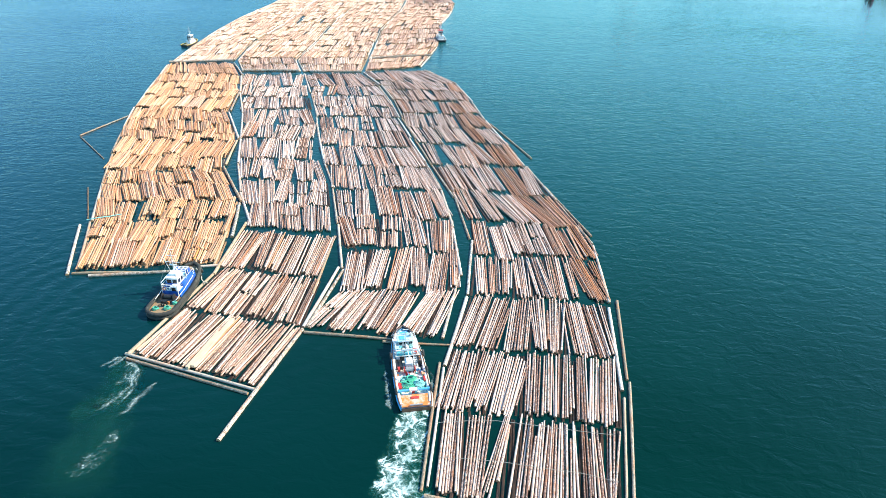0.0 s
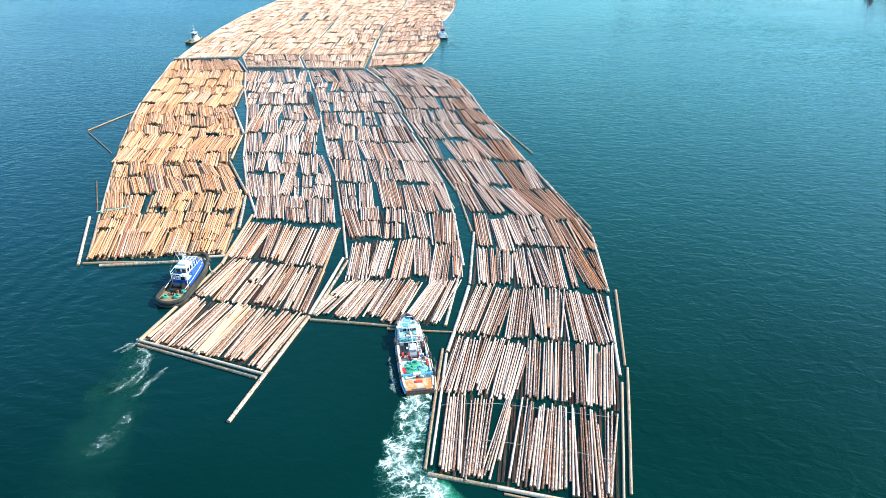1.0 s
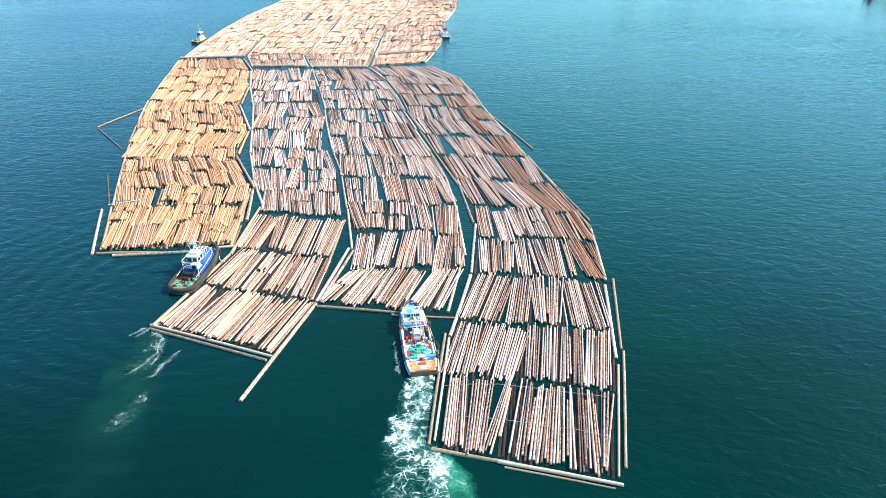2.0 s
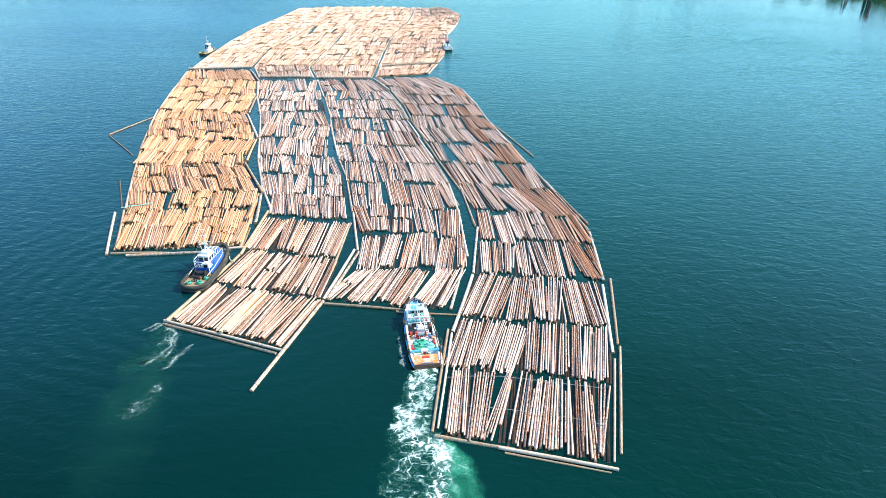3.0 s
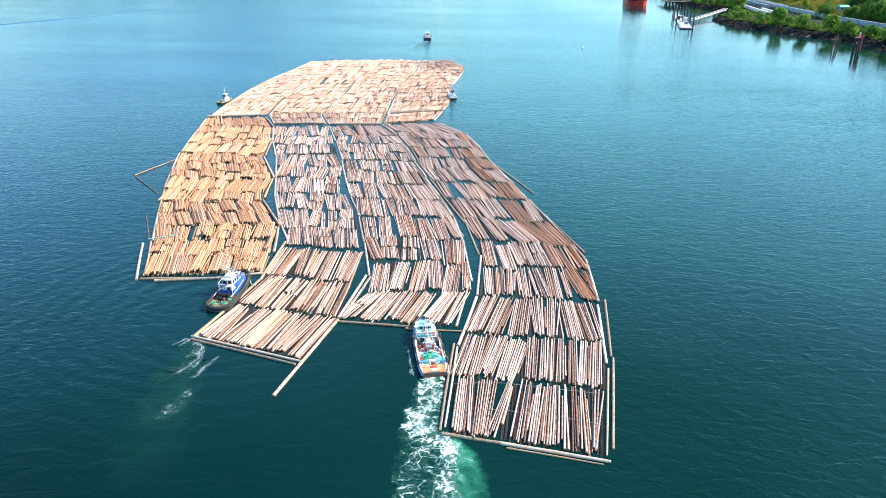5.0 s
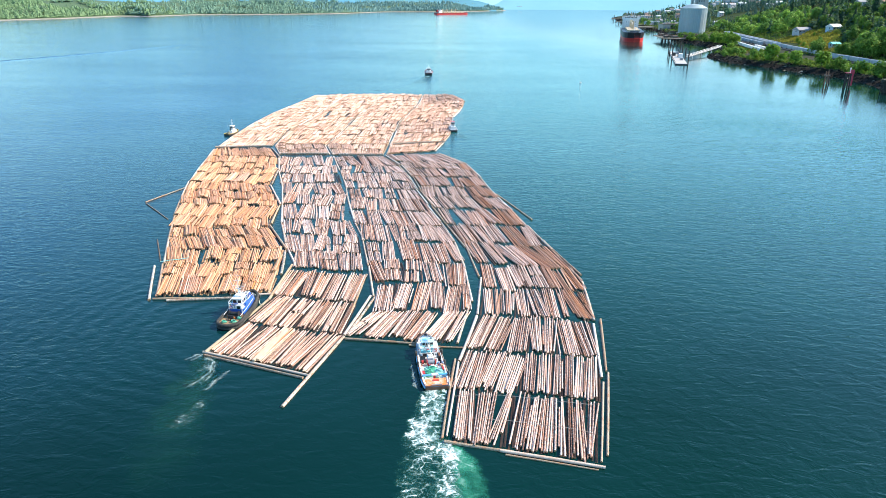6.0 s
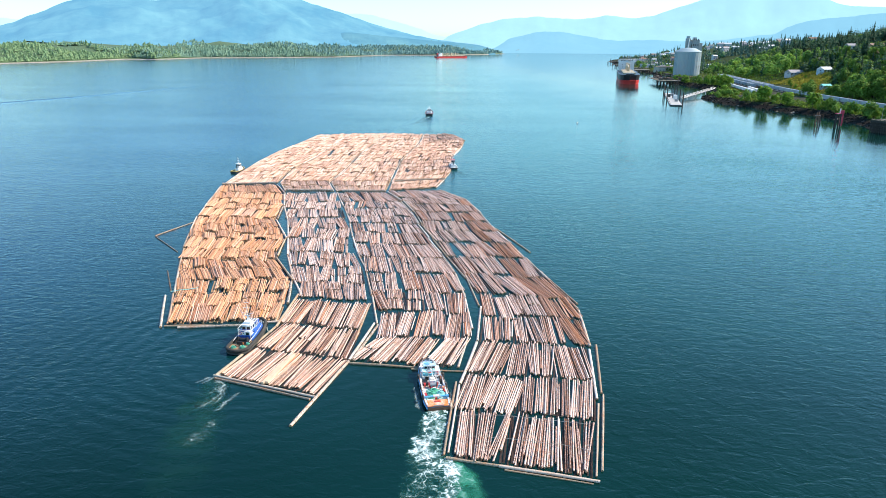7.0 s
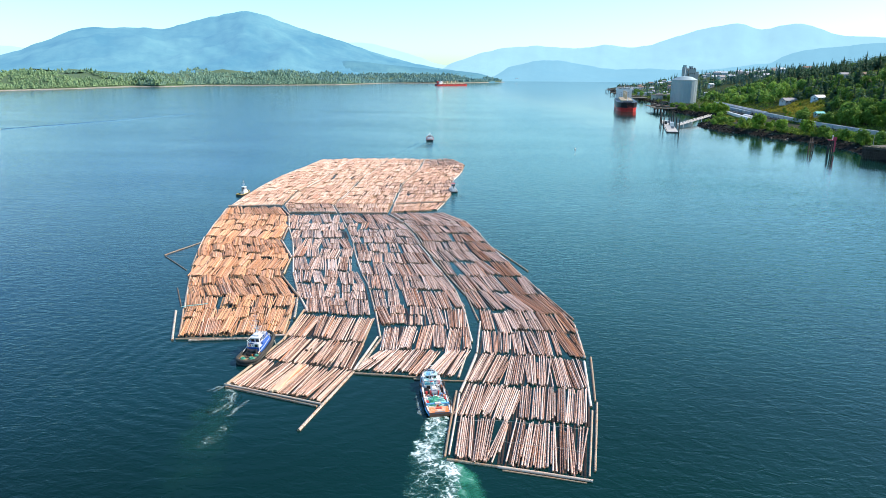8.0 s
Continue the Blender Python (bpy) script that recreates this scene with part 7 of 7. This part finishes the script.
def landing_float():
    f = thing("floating_dock", "pale concrete floating dock with steel piles", "dock", pose(190.8, 562, 0, 0, 0, -13.0))
    part("float", boxed(-5.4, 5.4, 0, 160, -0.4, 0.9, 0.1), BLACK, f)
    part("surface", boxed(-5.1, 5.1, 0.3, 159.7, 0.9, 1.05, 0.02), CONCRETE, f, "pale deck")
    for x, y in ((6.0, 8), (6.0, 55), (-6.0, 60), (-6.0, 120), (6.0, 110), (6.0, 152), (-6.0, 152)):
        part("post", drum(bmesh.new(), x, y, -4, 12, 0.55, 10), PILE, f)
    part("shed", boxed(1.0, 4.4, 70, 78, 1.05, 5.0, 0.1), SHIP_WHITE, f)
    part("davit", tubed([(0.5, 84, 1.05), (0.5, 84, 8.0), (-1.5, 82, 9.5)], 0.3, 8), BLACK, f)
    part("kiosk", boxed(-3.5, -1, 96, 102, 1.05, 4.2, 0.1), BLACK, f)
    for y in (40, 84, 120):
        part("crate", boxed(0.5, 3.5, y, y + 4, 1.05, 3.3, 0.1), GREY, f)
    for k in range(12):
        part("bollard", drum(bmesh.new(), -4.6, 6 + 13 * k, 1.05, 1.7, 0.25, 8), BLACK, f)
    g = thing("gangway", "pale truss gangway from the floating dock to the bank", "gangway")
    a, b = Vector((214, 625, 2.2)), Vector((286, 742, 5.2))
    s = (b - a).cross(Vector((0, 0, 1))).normalized() * 1.5
    part("walkway", tubed([a, b], 0.7, 4), CONCRETE, g)
    for e in (s, -s):
        part("rail", tubed([a + e + Vector((0, 0, 1.8)), b + e + Vector((0, 0, 1.8))], 0.15, 6), SHIP_WHITE, g)
        for k in range(13):
            p, q = a.lerp(b, k / 13) + e, a.lerp(b, (k + 1) / 13) + e
            part("strut", tubed([p, q + Vector((0, 0, 1.8))], 0.1, 5), SHIP_WHITE, g)
    for f2 in (0.15, 0.4, 0.7):
        part("post", drum(bmesh.new(), *(a.lerp(b, f2)[:2]), -3, 3.2, 0.5, 8), SHIP_WHITE, g)


landing_float()
terminal_gear()


def dolphins():
    d = thing("mooring_dolphin", "cluster of leaning dark timber piles", "mooring piles", pose(251.5, 422, 0))
    for k, (x, y, tx, ty, h) in enumerate(((-1.6, 0, 0.8, 0, 8.2), (1.2, 0.6, -0.2, 0, 9.6), (0, -1.2, 0.1, 0.6, 9.0), (1.9, -0.8, -0.6, 0.2, 7.0), (-0.8, 1.2, 0.3, -0.4, 8.6))):
        part("post", tubed([(x, y, -3), (x + tx, y + ty, h)], 0.45, 9, False, 0.36), PILE if k % 2 else TIMBER_RED, d)
    part("band", tubed([(1.7 * math.cos(a), 1.5 * math.sin(a), 6.2) for a in [k * math.pi / 8 for k in range(16)]], 0.12, 6, True), GREY, d)
    m = thing("channel_marker", "red channel marker on a cluster of dark piles", "channel marker", pose(255, 401, 0))
    for k in range(7):
        a = k * 2 * math.pi / 7
        part("post", tubed([(1.9 * math.cos(a), 1.9 * math.sin(a), -3), (1.5 * math.cos(a), 1.5 * math.sin(a), 9.5)], 0.5, 9, False, 0.42), PILE, m)
    part("column", boxed(1.2, 2.6, -1.2, 0.4, 1.5, 10.5, 0.12), MARKER_RED, m, "red painted column")
    part("platform", boxed(-2.0, 2.8, -1.6, 1.6, 9.6, 9.9, 0.08), MARKER_RED, m)
    part("dayboard", boxed(0.2, 2.6, -1.6, -1.4, 9.9, 12.0, 0.04), MARKER_RED, m)
    part("lantern", drum(bmesh.new(), 0.6, 0, 10.0, 13.2, 0.35, 10), SHIP_WHITE, m)
    b = thing("mooring_buoy", "small round white mooring buoy afloat", "buoy", pose(78, 412, 0))
    bm = bmesh.new()
    bmesh.ops.create_icosphere(bm, subdivisions=2, radius=0.7)
    for v in bm.verts:
        v.co.z = v.co.z * 0.8 + 0.25
    part("float", bm, SHIP_WHITE, b, "", True)
    part("ring", tubed([(0.2 * math.cos(a), 0, 0.95 + 0.2 * math.sin(a)) for a in [k * math.pi / 6 for k in range(12)]], 0.04, 5, True), GREY, b)


MARKER_RED = paint("marker_red", (0.66, 0.05, 0.09), 0.45, 0, (0.4, 0.1, 0.1), 0.3, 0.5)
dolphins()


def railcar(material):
    c = thing("railcar", "dull white covered hopper railcar on the siding", "railcar", None, "standing train")
    bm = boxed(-1.5, 1.5, -8.0, 8.0, 1.3, 4.5, 0.25)
    for k in range(9):
        for x in (-1.53, 1.53):
            box(bm, x - 0.04, x + 0.04, -7.2 + 1.8 * k - 0.06, -7.2 + 1.8 * k + 0.06, 1.5, 4.3)
    part("body", bm, material, c)
    for k in range(2):
        part("hopper", boxed(-1.1, 1.1, -6.4 + 6.8 * k, -0.4 + 6.8 * k, 0.7, 1.35, 0.1), material, c)
    part("roof_walk", boxed(-0.4, 0.4, -7.6, 7.6, 4.5, 4.62), GREY, c)
    for y in (-6.2, 6.2):
        t = part("truck", boxed(-1.1, 1.1, y - 1.2, y + 1.2, 0.45, 0.8, 0.05), BLACK, c)
        for q in (0.0,):
            part("wheelset", tubed([(-0.85, y + q, 0.45), (0.85, y + q, 0.45)], 0.44, 12), BLACK, t)
    return c


TRACK = [(346, 380), (335.5, 474), (332.5, 516), (334, 580), (339.5, 651), (353, 773), (370.8, 896), (396.5, 1059)]


def trains():
    kinds = [railcar(CAR_GREY), railcar(CAR_BLUE)]
    free = set(kinds)
    rng = random.Random(5)
    for side, t0, t1 in ((0.0, 0.0, 0.98), (6.5, 0.55, 0.98), (-12.0, 0.56, 0.80)):
        n = int(715 * (t1 - t0) / 17.6)
        rails = thing("railway_track", "ballasted railway track along the shore", "railway track", None, "", "structure")
        line = [along(TRACK, t0 + (t1 - t0) * k / 30) for k in range(31)]
        for e in (-0.72, 0.72):
            part("rail", tubed([(p.x + side + e, p.y, ground_height(p.x + side, p.y) + 0.35) for p in line], 0.09, 4), GREY, rails)
        bm = bmesh.new()
        for p, q in zip(line, line[1:]):
            zs = [ground_height(v.x + side, v.y) + 0.22 for v in (p, q)]
            bm.faces.new([bm.verts.new(c) for c in ((p.x + side - 1.8, p.y, zs[0]), (p.x + side + 1.8, p.y, zs[0]), (q.x + side + 1.8, q.y, zs[1]), (q.x + side - 1.8, q.y, zs[1]))])
        part("ballast", bm, CONCRETE, rails)
        for k in range(n):
            t = t0 + (t1 - t0) * (k + 0.5) / n
            p, q = along(TRACK, t - 0.01), along(TRACK, t + 0.01)
            c = along(TRACK, t)
            kind = kinds[0] if rng.random() < 0.7 else kinds[1]
            m = pose(c.x + side, c.y, ground_height(c.x + side, c.y) + 0.35, 0, 0, math.degrees(math.atan2(-(q.x - p.x), q.y - p.y)))
            if kind in free:
                free.remove(kind)
                kind.matrix_basis = m
            else:
                copy_thing(kind, m)


trains()


def trailer(x, y, turn):
    t = thing("trailer", "white box trailer parked beside the tracks", "trailer", pose(x, y, ground_height(x, y), 0, 0, turn), "parked trailers")
    part("body", boxed(-1.3, 1.3, -7, 7, 1.2, 4.1, 0.08), SHIP_WHITE, t)
    part("chassis", boxed(-0.5, 0.5, -6.8, 6.8, 0.85, 1.2, 0.04), BLACK, t)
    for w in (-5.6, -4.3):
        part("wheel", tubed([(-1.2, w, 0.5), (1.2, w, 0.5)], 0.5, 12), BLACK, t)
    part("landing_leg", boxed(-0.9, 0.9, 4.2, 4.5, 0.0, 1.2, 0.03), GREY, t)


for k in range(8):
    trailer(299.5 + 2.75 * k, 664 + 16.2 * k, -9.6)
for k in range(4):
    trailer(309.0 + 2.75 * k, 668 + 16.4 * k, -9.6)
SIDINGS = [paint("house_wall_white", (0.52, 0.53, 0.52), 0.7), paint("house_wall_grey", (0.42, 0.44, 0.46), 0.7), paint("house_wall_tan", (0.55, 0.45, 0.34), 0.7),
           paint("house_wall_pink", (0.62, 0.38, 0.34), 0.7), paint("house_wall_blue", (0.36, 0.50, 0.60), 0.7)]
ROOFS = [paint("grey_shingles", (0.30, 0.30, 0.31), 0.85), paint("brown_shingles", (0.22, 0.14, 0.10), 0.85), paint("pale_metal_roof", (0.62, 0.64, 0.64), 0.5), paint("turquoise_roof", (0.14, 0.55, 0.50), 0.5)]


def house(x, y, w, d, h, turn, wall, roof, label, lift=0.0):
    """A gabled house with panes, door and overhanging roof, set into the slope."""
    t = thing("house", label, "house", pose(x, y, ground_height(x, y) + lift, 0, 0, turn), "houses of the town")
    part("wall", boxed(-w / 2, w / 2, -d / 2, d / 2, -4, h), wall, t)
    bm = bmesh.new()
    rise, o = d * 0.28, 0.7
    pts = [(-w / 2 - o, -d / 2 - o, h - 0.2), (-w / 2 - o, d / 2 + o, h - 0.2), (-w / 2 - o, 0, h + rise), (w / 2 + o, -d / 2 - o, h - 0.2), (w / 2 + o, d / 2 + o, h - 0.2), (w / 2 + o, 0, h + rise)]
    v = [bm.verts.new(p) for p in pts]
    for f in ((0, 2, 1), (3, 4, 5), (0, 3, 5, 2), (1, 2, 5, 4), (0, 1, 4, 3)):
        bm.faces.new([v[i] for i in f])
    bmesh.ops.recalc_face_normals(bm, faces=bm.faces)
    part("roof", bm, roof, t)
    n = min(4, max(2, int(w / 4.0)))
    for j in range(1 if y > 1700 else min(2, max(1, int(h / 2.9)))):
        for k in range(n):
            a = -w / 2 + w * (k + 0.3) / n
            part("window", boxed(a, a + min(1.5, w / n * 0.45), -d / 2 - 0.08, -d / 2 + 0.1, 0.9 + 2.8 * j, 2.2 + 2.8 * j, 0.02), GLASS, t)
        for q in (-0.1,) if y < 1300 else ():
            part("window", boxed(-w / 2 - 0.08, -w / 2 + 0.1, d * q, d * q + 1.4, 0.9 + 2.8 * j, 2.2 + 2.8 * j, 0.02), GLASS, t)
    part("door", boxed(-w / 2 + 0.4, -w / 2 + 1.4, -d / 2 - 0.1, -d / 2 + 0.08, 0, 2.1, 0.02), ROOFS[1], t)


rng_town = random.Random(77)
for x, y, w, d, h, turn, wall, roof, label in (
    (421, 843, 20, 12, 3.2, 15, 1, 0, "grey house with pale roof above the tracks"), (430, 784, 14, 11, 3.2, 20, 4, 2, "white and blue house among trees"),
    (374, 664, 9, 6, 3, 10, 4, 3, "small shed with turquoise roof"), (456, 719, 16, 12, 5, 20, 2, 1, "large brown house on the hillside"),
    (499, 806, 22, 13, 5.5, 15, 2, 1, "large brown house on the hillside"), (506, 878, 13, 9, 4, 5, 0, 0, "white house among trees"),
    (459, 857, 12, 9, 3.4, 25, 4, 0, "white house above the slope"), (470, 800, 12, 9, 3.4, 0, 1, 0, "grey house on the hillside")):
    house(x, y, w, d, h, turn, SIDINGS[wall], ROOFS[roof], label, 1.0)
for k in range(84):
    y = rng_town.uniform(1280, 2700)
    x = shore_x(y) + rng_town.uniform(70, 430)
    w = rng_town.uniform(9, 18)
    house(x, y, w, w * rng_town.uniform(0.5, 0.8), rng_town.uniform(5, 8), rng_town.uniform(-20, 30), SIDINGS[rng_town.choice((0, 0, 0, 1, 2, 3))], ROOFS[rng_town.choice((0, 2, 2, 1))],
          "pale town house on the far hillside", 1.0)


def warehouse(x, y, w, d, h, turn, wall, roof):
    t = thing("warehouse", "long low pale warehouse beside the rail yard", "warehouse", pose(x, y, ground_height(x, y), 0, 0, turn), "waterfront warehouses")
    part("wall", boxed(-w / 2, w / 2, -d / 2, d / 2, -2, h), wall, t)
    part("roof", boxed(-w / 2 - 0.5, w / 2 + 0.5, -d / 2 - 0.5, d / 2 + 0.5, h, h + 0.8, 0.1), roof, t)
    for k in range(max(2, int(w / 7))):
        part("door", boxed(-w / 2 + 7 * k + 1.5, -w / 2 + 7 * k + 5, -d / 2 - 0.12, -d / 2 + 0.05, 0, 4.2), GREY, t)


for k, (y, d) in enumerate(((1130, 44), (1190, 60), (1260, 30), (1340, 48), (1450, 40), (1560, 62), (1680, 36), (1830, 50), (2000, 44), (2250, 60), (2500, 40), (2800, 50))):
    warehouse(shore_x(y) + d, y, rng_town.uniform(26, 48), rng_town.uniform(14, 24), rng_town.uniform(6, 10), rng_town.uniform(-15, 20), SIDINGS[k % 3], ROOFS[(0, 2, 1)[k % 3]])


# ---- cables and oddments on the rafts ----
CABLE = paint("pale_cable", (0.36, 0.33, 0.28), 0.6, 0, (0.3, 0.25, 0.2), 0.4, 2)
SLAB = paint("raw_yellow_timber", (0.66, 0.49, 0.32), 0.8, 0, (0.40, 0.27, 0.18), 0.6, 0.5)
for pts in ([(0.2, 10.1, 0.5), (4.0, 10.3, 0.72), (7.4, 10.5, 0.66), (11.5, 9.9, 0.74), (15.1, 9.4, 0.68), (20.6, 8.9, 0.5)],
            [(0.9, 4.8, 0.45), (4.1, 4.5, 0.70), (8.0, 4.1, 0.74), (11.9, 3.5, 0.68), (16.0, 2.9, 0.72), (19.8, 2.1, 0.45)]):
    c = thing("swifter_cable", "thin pale cable stretched across the floating logs", "cable", None, "raft cables")
    part("strand", tubed(pts, 0.028, 5), CABLE, c)
c = thing("tie_rope", "pale green rope lying across the golden log bundles", "rope")
part("strand", tubed([(-65.4, 59.6, 0.75), (-63.6, 60.2, 0.95), (-61.8, 61.2, 0.8), (-60.0, 62.0, 0.9)], 0.09, 5), ROPE_TEAL, c)
for x, y, a, n, r in ((-30.4, 24.4, -10, 11.0, 0.30), (-31.2, 22.6, -11, 8.0, 0.24)):
    t = thing("slab_timber", "thick squared yellow timber lying on the peeled logs", "timber", pose(x, y, 0.55, 0, 0, a), "yellow timbers")
    part("beam", boxed(-r, r, -n / 2, n / 2, -0.2, 0.2, 0.06), SLAB, t)


# ---- passing motor boat and its wake ----
def motor_boat():
    b = thing("motor_boat", "small white motor boat out on the channel", "boat", pose(-437, 521, 0.1, 0, 0, 155))
    bm = bmesh.new()
    rows = []
    for k in range(9):
        f = k / 8
        h = 1.4 * (1 - max(0, (f - 0.45) / 0.55) ** 2) + 0.04
        rows.append([bm.verts.new(p) for p in ((-h, -4 + 8.5 * f, 1.0 + 0.5 * f), (-h * 0.75, -4 + 8.2 * f, -0.3), (h * 0.75, -4 + 8.2 * f, -0.3), (h, -4 + 8.5 * f, 1.0 + 0.5 * f))])
    for p, q in zip(rows, rows[1:]):
        for j in range(3):
            bm.faces.new((p[j], p[j + 1], q[j + 1], q[j]))
        bm.faces.new((p[3], p[0], q[0], q[3]))
    bm.faces.new(rows[0])
    bmesh.ops.recalc_face_normals(bm, faces=bm.faces)
    part("hull", bm, SHIP_WHITE, b)
    c = part("cabin", boxed(-1.0, 1.0, -1.2, 1.6, 1.1, 2.9, 0.12), SHIP_WHITE, b)
    part("windscreen", boxed(-0.85, 0.85, 1.58, 1.66, 1.9, 2.6, 0.02), GLASS, c)
    part("outboard", boxed(-0.3, 0.3, -4.6, -4.0, 0.2, 1.6, 0.08), BLACK, b)
    line = [(-435, 526), (-420, 566), (-404, 611), (-390, 655), (-376, 705), (-356, 790)]
    swell(line, 0.34, 0.0)
    swell(line, 0.22, 4.5)


def swell(line, height, side=0.0, wide=1.0):
    """A low ridge of water left behind a boat, dying away along the line."""
    bm = bmesh.new()
    ring = []
    for k in range(41):
        p, q = along(line, k / 40), height * (1 - 0.75 * k / 40)
        x = p.x + side * (0.3 + k / 40) + 0.5 * math.sin(k * 1.7)
        ring.append([bm.verts.new((x + e * wide, p.y + e * 0.3 * wide, z)) for e, z in ((-2.2, -0.03), (-0.9, q * 0.8), (0.2, q), (1.0, q * 0.4), (2.0, -0.03))])
    for a, c in zip(ring, ring[1:]):
        for j in range(4):
            bm.faces.new((a[j], a[j + 1], c[j + 1], c[j]))
    ob = part("wake_ridge", bm, M_WATER, None, "", True)
    tagged(ob, "low swell trailing behind a passing boat", "water", "", "structure")


for shift in (0.0, 6.0):
    swell([(-34 - shift, 450 - shift), (-38 - shift, 424 - 1.5 * shift), (-42 - shift, 395 - 2 * shift), (-52 - shift, 372 - 2 * shift)], 0.16, 0.0, 0.6)
    swell([(-29 + shift * 0.5, 448 - shift), (-26 + shift * 0.5, 426 - shift), (-24 + shift * 0.5, 402 - shift)], 0.12, 0.0, 0.5)
motor_boat()
